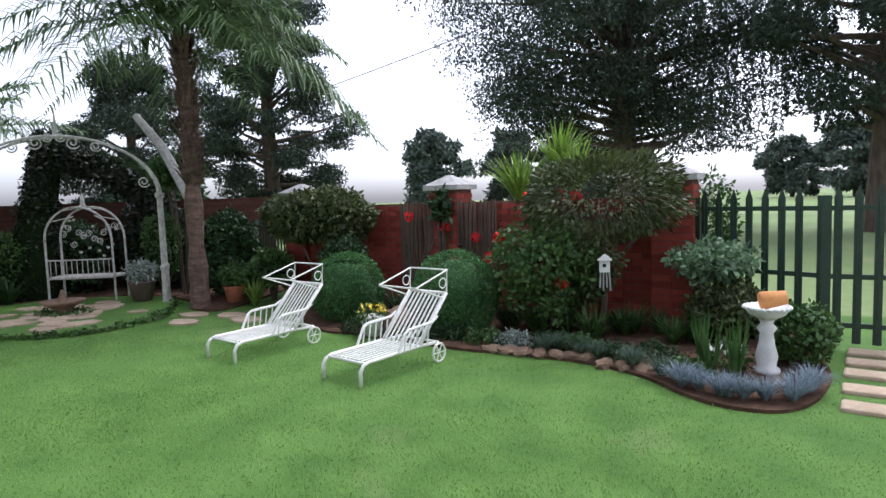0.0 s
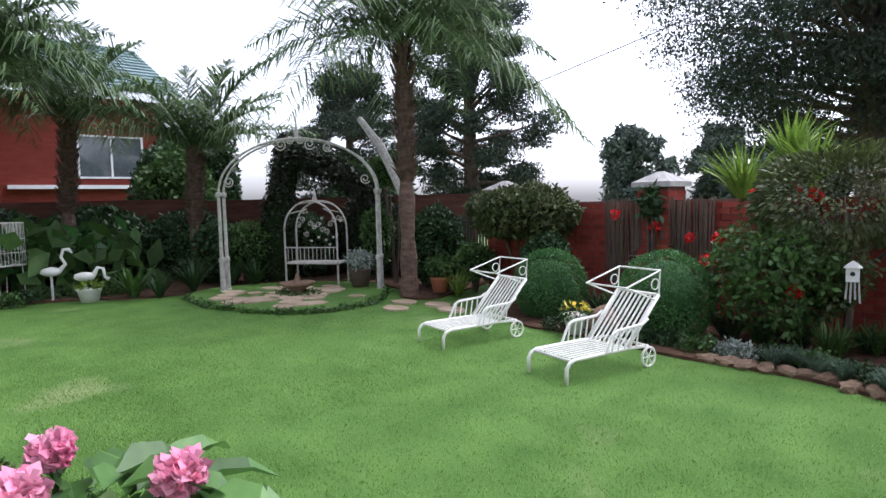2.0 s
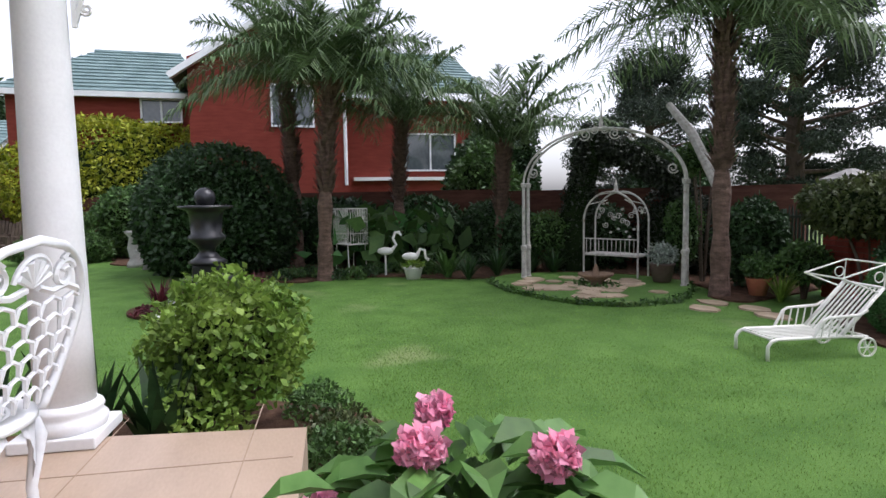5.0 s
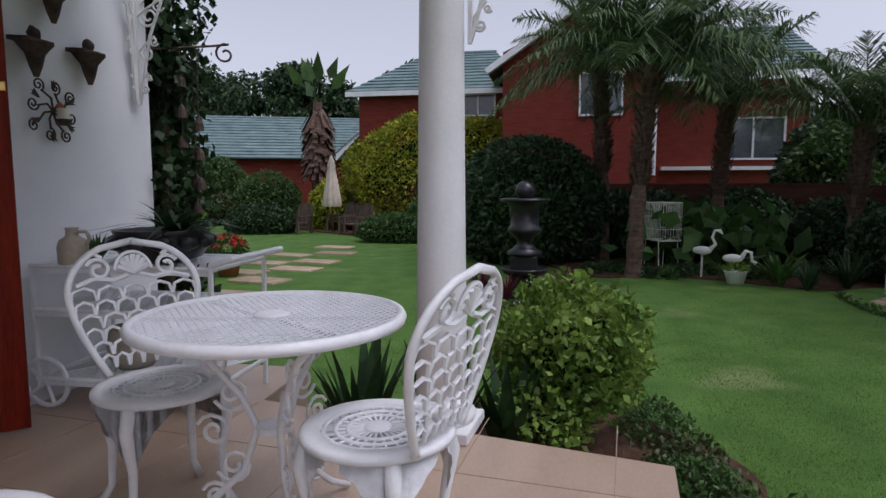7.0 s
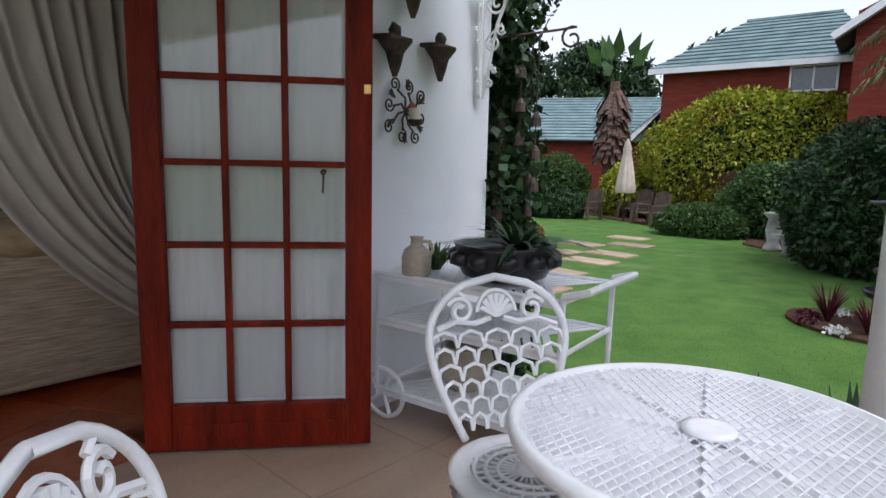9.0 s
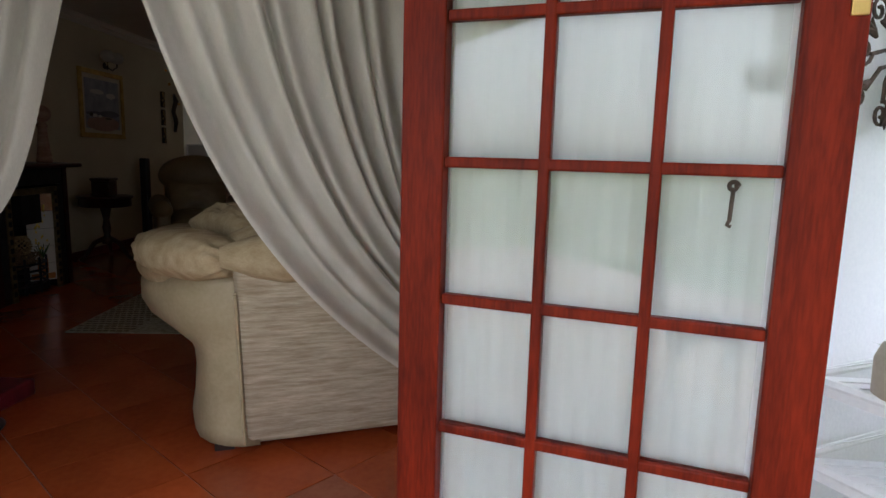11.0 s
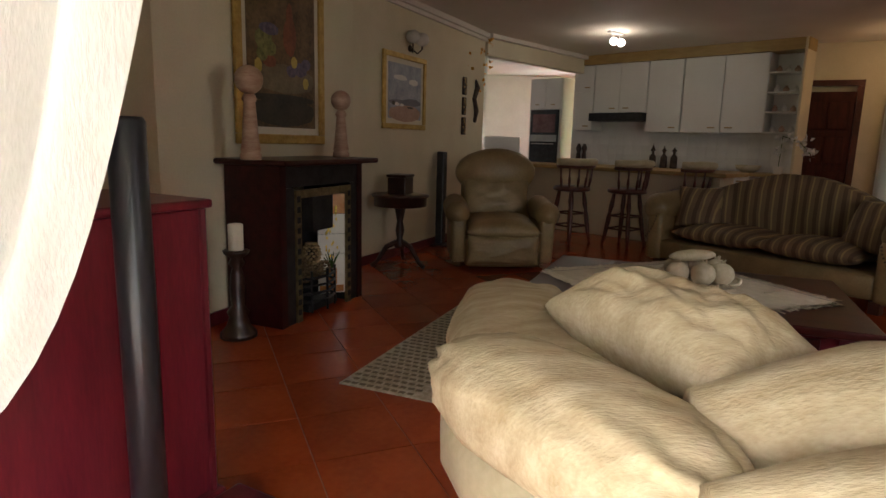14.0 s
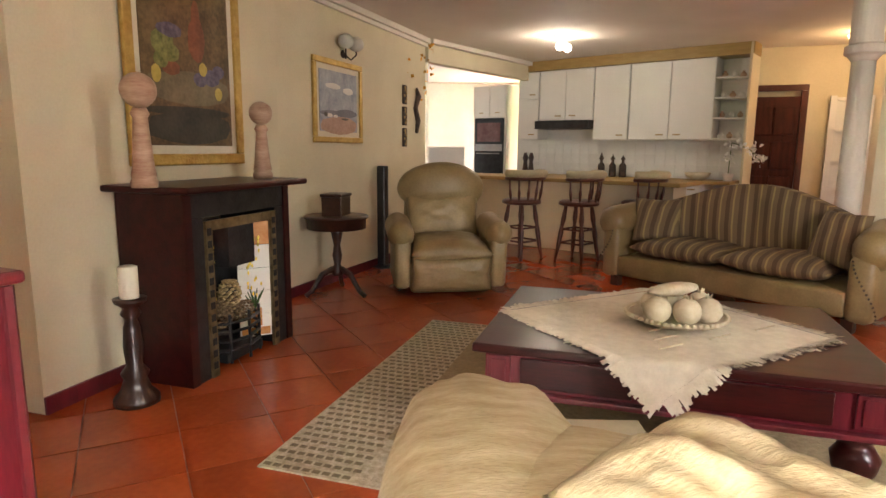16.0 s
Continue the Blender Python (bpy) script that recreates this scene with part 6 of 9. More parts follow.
part("shade", lathe(B(), [(0.03, -0.1), (0.13, -0.09), (0.15, -0.04), (0.1, 0.0)], 18), glow("lamp_shade_glow", (1.0, 0.6, 0.25), 0.2), pl)
cl = thing("column_inside", -5.72, -8.3, 0, 0, "cream round column with a moulded capital", "column", kind="structure")
part("shaft", lathe(B(), [(0.1, 0), (0.095, 1.0), (0.088, 2.05)], 24), ceil_in_m, cl, smooth=True)
part("capital", lathe(B(), [(0.09, 2.05), (0.12, 2.09), (0.15, 2.11), (0.15, 2.17), (0.12, 2.19), (0.12, 2.678)], 24), ceil_in_m, cl)
wall_line("wall_column_side", -5.86, -8.22, -8.1, -6.3, 0, 2.679, 0.12, wall_in_m, "cream wall running from the column")

# front wall with an unseen window opening, added to light the room
solid("wall_front_far_1", bx(B(), -5.34, -5.2, -2.86, -2.6, G, 2.679), plaster_m, "plastered wall beside the added window opening", "wall", "structure")
solid("wall_front_far_2", bx(B(), -4.5, -4.263, -2.86, -2.6, G, 2.679), plaster_m, "plastered wall beside the added window opening", "wall", "structure")
solid("wall_front_far_3", bx(B(), -5.197, -4.503, -2.86, -2.6, G, 0.6), plaster_m, "plastered wall under the added window opening", "wall", "structure")
solid("wall_front_far_4", bx(B(), -5.197, -4.503, -2.86, -2.6, 2.25, 2.679), plaster_m, "plastered wall over the added window opening", "wall", "structure")


def day(name, loc, target, w, h, watts, colour=(0.95, 0.97, 1.0)):
    la = new(name, bpy.data.lights.new(name, "AREA"))
    la.data.shape, la.data.size, la.data.size_y, la.data.energy, la.data.color = "RECTANGLE", w, h, watts, colour
    la.matrix_basis = look(loc, target)
    return la


# area lamp in the added opening, always out of view
day("window_daylight", (-4.85, -2.75, 1.45), (-4.4, -6.5, 1.1), 0.68, 1.6, 0.9)
day("doorway_daylight", (-1.58, -2.7, 1.1), (-1.7, -6.0, 0.9), 1.6, 1.9, 0.62)
day("back_kitchen_daylight", (-4.2, -16.3, 1.6), (-3.4, -13.5, 1.2), 1.6, 1.2, 1.5)
# unseen fill lamp for the passage, with no window behind it
day("passage_daylight", (-8.85, -7.2, 1.5), (-7.5, -9.5, 1.2), 0.8, 1.4, 0.25)

# ---- curtains ----
def curtain(name, xt0, xt1, xtie, zb0, zb1, a, k, y, label, folds, seed):
    bm = B()
    nu, nv = 130, 40
    rows = []
    for j in range(nv + 1):
        row = []
        for i in range(nu + 1):
            u, v = i / nu, j / nv
            g = a * v + (1 - a) * v**k
            xt = xt0 + (xt1 - xt0) * u
            zb = zb0 + (zb1 - zb0) * u**0.8
            ph = u * folds * math.tau + 0.8 * math.sin(u * 9 + seed)
            depth = 0.035 * (1 - 0.4 * v) * (0.8 + 0.4 * math.sin(u * 23 + seed))
            x = xt + (xtie - xt) * g + 0.012 * math.sin(ph * 0.5 + v * 2)
            row.append(bm.verts.new((x, y + depth * math.sin(ph + 0.6 * v) + 0.01 * noise.noise(Vector((u * 8, v * 5, seed))), 2.3 + (zb - 2.3) * v)))
        rows.append(row)
    for j in range(nv):
        for i in range(nu):
            bm.faces.new((rows[j][i], rows[j][i + 1], rows[j + 1][i + 1], rows[j + 1][i]))
    c = thing(name, 0, 0, 0, 0, label, "curtain")
    part("cloth", bm, curtain_m, c, smooth=True)
    return c


cR = curtain("curtain", -1.68, -2.72, -2.74, 0.42, 1.0, 0.45, 4, -3.03, "cream voile curtain swept to the side of the open doorway", 11, 1)
cL = curtain("curtain", -1.78, -0.62, -0.7, 0.74, 1.05, 0.33, 13, -3.33, "cream voile curtain tied back beside the doorway", 9, 5)
rail = thing("curtain_rail", -1.7, -3.16, 2.32, -7.5, "white curtain rail above the doorway", "curtain rail")
part("rail", rod(B(), [(-1.2, 0, 0), (1.2, 0, 0)], 0.016, 8), column_m, rail)
for x in (-1.1, 1.1):
    part("bracket", bx(B(), x - 0.015, x + 0.015, -0.015, 0.172, -0.02, 0.02), column_m, rail)

# ---- fireplace ----
fp = thing("fireplace", BO.x, BO.y, 0, RZ, "mahogany fireplace surround with a black cast-iron insert", "fireplace")
part("cheek", bx(B(), 0.5, 0.56, -0.46, -0.018, 0, 1.06), mahog_m, fp)
part("cheek", bx(B(), 1.45, 1.51, -0.46, -0.018, 0, 1.06), mahog_m, fp)
part("mantel_shelf", bx(B(), 0.42, 1.6, -0.56, -0.001, 1.063, 1.1, bev=0.012), mahog_m, fp)
part("slate_panel", bx(B(), 0.563, 1.447, -0.45, -0.03, 0.92, 1.06), black_m, fp)
for x0, x1 in ((0.563, 0.66), (1.35, 1.447)):
    part("slate_panel", bx(B(), x0, x1, -0.45, -0.03, 0, 0.917), black_m, fp)
bm = B()
for x0, x1, z0, z1 in ((0.665, 0.72, 0, 0.9), (1.29, 1.345, 0, 0.9), (0.722, 1.288, 0.845, 0.9)):
    bx(bm, x0, x1, -0.462, -0.44, z0, z1)
part("border", bm, gunmetal_m, fp, "etched brass border")
bm = B()
for k in range(12):
    for x in (0.69, 1.317):
        bx(bm, x - 0.016, x + 0.016, -0.466, -0.462, 0.05 + k * 0.07, 0.09 + k * 0.07)
tagged(part("border_relief", bm, black_m, fp), kind="stuff")
part("firebox", bx(B(), 0.725, 1.285, -0.2, -0.05, 0, 0.84), black_m, fp)
part("hood", slab(B(), [(0.88, -0.44), (1.13, -0.44), (1.13, -0.2), (0.88, -0.2)], 0.6, 0.84), black_m, fp, "cast-iron relief hood")
tl_m = surface("white_glazed_tile", (0.72, 0.7, 0.62), (0.8, 0.78, 0.7), 4, 0.2, 0.02, 30)
orange_m = surface("orange_glaze", (0.5, 0.2, 0.06), (0.65, 0.33, 0.12), 12, 0.25, 0.05, 40)
for x0, x1, y0, y1 in ((1.14, 1.285, -0.3, -0.44), (0.87, 0.725, -0.3, -0.44)):
    for k in range(5):
        m = Matrix.Translation((x0, y0, 0))
        a = math.degrees(math.atan2(y1 - y0, x1 - x0))
        L = math.hypot(x1 - x0, y1 - y0)
        part("tile", bx(B(), 0, L, -0.012 if x1 > x0 else 0.0, 0.0 if x1 > x0 else 0.012, 0.08 + k * 0.152, 0.08 + (k + 1) * 0.152 - 0.003, pose(x0, y0, 0, 0, 0, a)), orange_m if k == 4 else tl_m, fp, "glazed fireplace tile")
    bm = B()
    sgn = -1 if x1 > x0 else 1
    P = pose(x0, y0, 0, 0, 0, a)
    rr = random.Random(4)
    for k in range(26):
        z = 0.34 + 0.42 * rr.random()
        pebble(bm, P @ Vector((L * (0.25 + 0.5 * rr.random()), 0.015 * sgn, z)), (0.012, 0.003, 0.014), k, 0.3, 1)
    part("painted_flowers", bm, yellow_m, fp, "painted yellow flowers")
    bm = B()
    for k in range(9):
        rod(bm, [P @ Vector((L * 0.5, 0.014 * sgn, 0.27)), P @ Vector((L * (0.2 + 0.075 * k), 0.014 * sgn, 0.36 + 0.02 * (k % 3)))], [0.006, 0.003], 4)
    part("painted_leaves", bm, mid_leaf_m, fp, "painted green leaves")
    bm = bx(B(), L * 0.3, L * 0.7, 0.013 * sgn - 0.002, 0.013 * sgn + 0.002, 0.15, 0.27, P)
    bx(bm, L * 0.05, L * 0.95, 0.013 * sgn - 0.002, 0.013 * sgn + 0.002, 0.09, 0.14, P)
    bx(bm, L * 0.05, L * 0.95, 0.013 * sgn - 0.002, 0.013 * sgn + 0.002, 0.79, 0.83, P)
    tagged(part("painted_urn", bm, orange_m, fp, "painted orange urn and bands"), "painted orange urn and bands", kind="stuff")
bm = B()
for k in range(4):
    z = 0.1 + 0.055 * k
    rod(bm, [(0.8, -0.36, z), (0.86, -0.44, z), (1.0, -0.475, z), (1.15, -0.44, z), (1.2, -0.36, z)], 0.011, 6)
for x, y in ((0.86, -0.44), (1.0, -0.475), (1.15, -0.44)):
    rod(bm, [(x, y, 0.02), (x, y, 0.32)], 0.01, 6)
bx(bm, 0.82, 1.18, -0.44, -0.2, 0.03, 0.08)
part("grate", bm, black_m, fp, "cast-iron fire grate")
cone_m = surface("pine_cone", (0.06, 0.035, 0.02), (0.34, 0.24, 0.13), 40, 0.8, 1.0, 60)
for k in range(9):
    o = fp.matrix_basis @ Vector((0.86 + 0.06 * (k % 5), -0.38 + 0.07 * (k // 5) + 0.02 * (k % 2), 0.285 if k < 5 else 0.33))
    c = thing("pine_cone", o.x, o.y, o.z, k * 40, "dry brown pine cone in the grate", "pine cone", "pine cones")
    bm = B()
    for q in range(6):
        for w in range(8):
            a = w * 0.785 + q * 0.39
            rr = 0.045 * math.sin(math.pi * (0.15 + 0.75 * q / 6))
            pebble(bm, (rr * math.cos(a), rr * math.sin(a), -0.045 + 0.02 * q), (0.013, 0.013, 0.008), w, 0.1, 1)
    part("scales", bm, cone_m, c)
o = fp.matrix_basis @ Vector((1.0, -0.34, 0.4))
c = thing("pine_cone", o.x, o.y, o.z, 0, "large pale pine cone standing in the grate", "pine cone", "pine cones")
bm = B()
for q in range(9):
    for w in range(9):
        a = w * 0.7 + q * 0.35
        rr = 0.062 * math.sin(math.pi * (0.12 + 0.78 * q / 9))
        pebble(bm, (rr * math.cos(a), rr * math.sin(a), -0.08 + 0.021 * q), (0.016, 0.016, 0.01), w, 0.1, 1)
part("scales", bm, surface("pale_pine_cone", (0.2, 0.13, 0.06), (0.55, 0.42, 0.22), 40, 0.8, 0.8, 60), c)

for x, y, h, rb in ((0.36, -0.36, 0.4, 0.085), (1.42, -0.33, 0.36, 0.075)):
    o = fp.matrix_basis @ Vector((x, y, 1.1))
    c = thing("stone_finial", o.x, o.y, o.z, 0, "banded stone ball finial on a turned pedestal", "ornament", "mantel finials")
    part("pedestal", lathe(B(), [(0.062, 0), (0.065, 0.03), (0.055, 0.045), (0.06, 0.06), (0.052, 0.1), (0.034, h - 0.06), (0.045, h - 0.04), (0.03, h - 0.01)], 20), stonefin_m, c, smooth=True)
    part("ball", pebble(B(), (0, 0, h + rb * 0.85), (rb, rb, rb), 1, 0.02, 3), stonefin_m, c, smooth=True)


def picture(parent_m, s, z0, w, h, fw, kind, label, depth=0.03):
    o = parent_m @ Vector((s + w / 2, -0.012, z0))
    ang = math.degrees(parent_m.to_euler().z)
    p = thing("framed_painting", o.x, o.y, o.z, ang, label, "painting")
    bm = B()
    for x0, x1, a, b in ((-w / 2, w / 2, 0, fw), (-w / 2, w / 2, h - fw, h), (-w / 2, -w / 2 + fw, fw, h - fw), (w / 2 - fw, w / 2, fw, h - fw)):
        bx(bm, x0, x1, -depth, 0, a, b, bev=0.008)
    part("frame", bm, gilt_m, p, "gilt moulded frame")
    part("mount", bx(B(), -w / 2 + fw, w / 2 - fw, -0.012, -0.002, fw, h - fw), mount_m, p)
    g = fw + min(0.05, 0.08 * h)
    cw, ch = w - 2 * g, h - 2 * g
    can = part("canvas", bx(B(), -cw / 2, cw / 2, -0.016, -0.0125, g, h - g), kind[0], p)
    for i, (mat, shapes) in enumerate(kind[1]):
        bm = B()
        for fx, fz, fr, fq in shapes:
            pebble(bm, (-cw / 2 + cw * fx, -0.0165 - 0.0006 * i, g + ch * fz), (cw * fr, 0.0012, ch * fq), int(fx * 50), 0.15, 2)
        tagged(part("painted_shape", bm, mat, can), kind="stuff")
    return p


def paint(name, a, b, scale=5.0):
    return surface(name, a, b, scale, 0.5, 0.2, 40)


brownp, greenp, copper, purplep, tablep = paint("paint_brown", (0.05, 0.03, 0.012), (0.2, 0.12, 0.05)), paint("paint_green_grapes", (0.08, 0.09, 0.02), (0.25, 0.25, 0.08), 30), paint("paint_copper", (0.12, 0.035, 0.015), (0.28, 0.09, 0.04)), paint("paint_purple", (0.05, 0.04, 0.08), (0.16, 0.13, 0.2), 30), paint("paint_table", (0.1, 0.075, 0.04), (0.22, 0.17, 0.1))
darkp, skyp, landp, whitep, hillp = paint("paint_dark", (0.02, 0.018, 0.014), (0.06, 0.05, 0.035)), paint("paint_cloudy_sky", (0.2, 0.22, 0.28), (0.42, 0.42, 0.46), 7), paint("paint_land", (0.3, 0.17, 0.12), (0.48, 0.32, 0.24)), paint("paint_white", (0.6, 0.57, 0.52), (0.75, 0.7, 0.65)), paint("paint_hills", (0.1, 0.1, 0.13), (0.18, 0.17, 0.2))
yellowp = paint("paint_yellow", (0.4, 0.3, 0.05), (0.6, 0.45, 0.12))
STILL = (brownp, [(tablep, [(0.5, 0.32, 0.5, 0.1)]), (darkp, [(0.5, 0.1, 0.5, 0.1), (0.5, 0.19, 0.5, 0.03)]), (copper, [(0.6, 0.6, 0.1, 0.13), (0.6, 0.72, 0.05, 0.1), (0.3, 0.42, 0.1, 0.04)]), (greenp, [(0.22, 0.55, 0.12, 0.07), (0.3, 0.5, 0.1, 0.05), (0.2, 0.46, 0.08, 0.05)]), (purplep, [(0.3, 0.62, 0.14, 0.04), (0.75, 0.4, 0.12, 0.05), (0.62, 0.38, 0.08, 0.04), (0.85, 0.44, 0.08, 0.04)]), (yellowp, [(0.14, 0.38, 0.05, 0.05), (0.84, 0.31, 0.05, 0.04), (0.66, 0.44, 0.05, 0.04)])])
LAND = (skyp, [(landp, [(0.5, 0.1, 0.5, 0.16)]), (hillp, [(0.3, 0.3, 0.3, 0.05), (0.7, 0.32, 0.3, 0.07)]), (whitep, [(0.25, 0.27, 0.08, 0.035), (0.4, 0.26, 0.06, 0.03), (0.75, 0.7, 0.15, 0.06), (0.35, 0.75, 0.2, 0.05)]), (darkp, [(0.15, 0.28, 0.05, 0.04), (0.65, 0.22, 0.1, 0.02)])])
BM = breast.matrix_basis.copy()
picture(BM, 0.62, 1.19, 1.02, 1.32, 0.07, STILL, "large dark still-life painting of fruit in a gilt frame")
AM = pose(1.91, -2.88, 0, 0, 0, math.degrees(math.atan2(-3.68, -1.59)))
picture(AM, 3.66, 1.515, 0.42, 0.3, 0.02, LAND, "small landscape painting of huts in a narrow gilt frame")
picture(AM, 3.63, 1.845, 0.42, 0.3, 0.02, LAND, "small landscape painting in a narrow gilt frame")
W2M = w2.matrix_basis.copy()
picture(W2M, 0.9, 1.355, 0.9, 0.77, 0.055, LAND, "landscape painting with white cottages in a gilt frame")
RM = bpy.data.objects["wall_recess"].matrix_basis.copy() @ pose(4.0, 0, 0, 0, 0, 180)
REC = (whitep, [(landp, [(0.5, 0.2, 0.5, 0.2)]), (darkp, [(0.3, 0.5, 0.2, 0.12), (0.7, 0.5, 0.2, 0.1)]), (skyp, [(0.5, 0.85, 0.5, 0.12)])])
for s, z in ((0.75, 1.55), (0.75, 2.02)):
    picture(RM, s, z, 0.62, 0.42, 0.035, REC, "small framed painting of huts and trees")

# wall lamp
o = W2M @ Vector((1.45, -0.012, 2.2))
wl2 = thing("wall_lamp", o.x, o.y, o.z, RW, "brass wall lamp with two round glass shades, off", "wall lamp")
part("backplate", lathe(B(), [(0.03, 0), (0.04, 0.01), (0.02, 0.02)], 12, pose(0, 0, 0, 90, 0, 0)), iron_m, wl2)
for s in (-1, 1):
    part("arm", rod(B(), [(0, -0.02, 0), (s * 0.05, -0.07, -0.05), (s * 0.1, -0.1, 0.0), (s * 0.1, -0.1, 0.04)], 0.008, 6), iron_m, wl2)
    part("shade", pebble(B(), (s * 0.1, -0.1, 0.1), (0.075, 0.075, 0.07), 2, 0.02, 3), chrome_m, wl2, "frosted globe shade", True)
for s, z, h in ((2.86, 1.33, 0.22), (2.86, 1.58, 0.22), (2.86, 1.83, 0.22)):
    o = W2M @ Vector((s, -0.012, z))
    c = thing("carved_plaque", o.x, o.y, o.z, RW, "dark carved wooden wall plaque", "wall ornament", "wall plaques")
    part("plaque", bx(B(), -0.05, 0.05, -0.025, 0, 0, h, bev=0.008), iron_m, c)
    bm = B()
    for k in range(6):
        pebble(bm, (0.03 * math.sin(k * 2.4), -0.027, 0.03 + k * 0.032), (0.022, 0.01, 0.018), k, 0.3, 1)
    part("carving", bm, trim_tan_m, c)
o = W2M @ Vector((3.2, -0.012, 1.5))
c = thing("wall_figure", o.x, o.y, o.z, RW, "dark metal vine wall ornament", "wall ornament")
part("vine", rod(B(), [(0, -0.02, 0), (0.04, -0.02, 0.15), (-0.04, -0.02, 0.3), (0.05, -0.02, 0.45), (0, -0.02, 0.55)], [0.02, 0.035, 0.03, 0.04, 0.01], 6), iron_m, c)

# ---- candlestick, cabinet, loudspeaker ----
cs = thing("candlestick", -0.5, -6.5, 0, 0, "dark turned wooden floor candlestick with a white candle", "candlestick")
part("stick", lathe(B(), [(0.11, 0), (0.11, 0.03), (0.075, 0.07), (0.055, 0.13), (0.07, 0.16), (0.04, 0.2), (0.048, 0.3), (0.04, 0.4), (0.028, 0.44), (0.05, 0.47), (0.035, 0.5), (0.075, 0.53), (0.08, 0.55), (0.03, 0.55)], 20), darkwood_m, cs, smooth=True)
part("candle", lathe(B(), [(0.045, 0.551), (0.046, 0.56), (0.046, 0.71), (0.035, 0.715)], 20), wax_m, cs, "white pillar candle", True)

cb = thing("television_cabinet", -0.855, -4.365, 0, -119, "tall red mahogany cabinet with moulded top and plinth", "cabinet")
part("body", bx(B(), -0.34, 0.37, 0.0, 0.48, 0.06, 1.02, bev=0.006), redwood_m, cb)
part("plinth", bx(B(), -0.36, 0.4, -0.03, 0.5, 0, 0.09, bev=0.008), redwood_m, cb)
part("top", bx(B(), -0.37, 0.4, -0.02, 0.5, 1.023, 1.05, bev=0.008), redwood_m, cb)
part("foot", bx(B(), 0.22, 0.45, -0.22, -0.032, 0, 0.085, bev=0.012), redwood_m, cb, "projecting moulded foot")
part("corner_moulding", rod(B(), [(0.37, 0.0, 0.09), (0.37, 0.0, 1.02)], 0.014, 6), redwood_m, cb)
part("side_knob", lathe(B(), [(0.03, 0), (0.02, 0.02), (0.03, 0.045), (0.008, 0.05)], 12, pose(0.37, 0.15, 0.64, 0, 90, 0)), redwood_m, cb)
tv = thing("television", -0.56, -4.36, 1.05, -119, "dark flat television on the cabinet", "television")
part("screen", bx(B(), -0.25, 0.3, -0.03, 0.03, 0.06, 0.62, bev=0.01), black_stone_m, tv)
part("stand", bx(B(), -0.12, 0.12, -0.1, 0.1, 0.001, 0.06, bev=0.01), black_stone_m, tv)
sp = thing("tower_loudspeaker", -1.04, -4.27, 0, 10, "slim glossy black tower loudspeaker on a round foot", "loudspeaker")
part("foot", lathe(B(), [(0.16, 0), (0.165, 0.008), (0.15, 0.018), (0.03, 0.022)], 32), black_stone_m, sp, smooth=True)
part("column", lathe(B(), [(0.03, 0.02), (0.043, 0.03), (0.043, 1.27), (0.036, 1.28)], 28), surface("satin_black", (0.014, 0.014, 0.016), (0.022, 0.022, 0.026), 4, 0.3, 0.0, 40), sp, smooth=True)
part("label", bx(B(), -0.0345, 0.02, -0.0475, -0.046, 0.16, 0.2), white_unit_m, sp, "small white and blue sticker")
sp2 = thing("tower_loudspeaker", -1.72, -10.1, 0, RW, "slim black tower loudspeaker by the wall", "loudspeaker")
part("foot", lathe(B(), [(0.14, 0), (0.14, 0.015), (0.03, 0.02)], 24), black_stone_m, sp2)
part("column", bx(B(), -0.05, 0.05, -0.05, 0.05, 0.02, 1.12, bev=0.015), black_stone_m, sp2)

# ---- side table ----
sd = thing("side_table", -1.33, -8.8, 0, RW, "dark round drum table on a turned pedestal with three feet", "table")
part("drum", lathe(B(), [(0.24, 0.6), (0.26, 0.605), (0.26, 0.69), (0.28, 0.695), (0.285, 0.71), (0.27, 0.72)], 28), darkwood_m, sd, smooth=True)
part("pedestal", lathe(B(), [(0.05, 0.18), (0.06, 0.22), (0.03, 0.28), (0.045, 0.36), (0.03, 0.45), (0.05, 0.55), (0.06, 0.6)], 16), darkwood_m, sd, smooth=True)
for k in range(3):
    a = k * 2.094 + 0.4
    x, y = math.cos(a), math.sin(a)
    part("foot", rod(B(), [(x * 0.04, y * 0.04, 0.24), (x * 0.14, y * 0.14, 0.2), (x * 0.24, y * 0.24, 0.06), (x * 0.3, y * 0.3, 0.02)], [0.028, 0.026, 0.02, 0.022], 7), darkwood_m, sd)
bxx = thing("wooden_box", -1.33, -8.8, 0.722, RW + 10, "dark carved wooden box on the drum table", "box")
part("body", bx(B(), -0.12, 0.12, -0.09, 0.09, 0, 0.16, bev=0.006), darkwood_m, bxx)
part("lid", bx(B(), -0.13, 0.13, -0.1, 0.1, 0.163, 0.19, bev=0.006), darkwood_m, bxx)
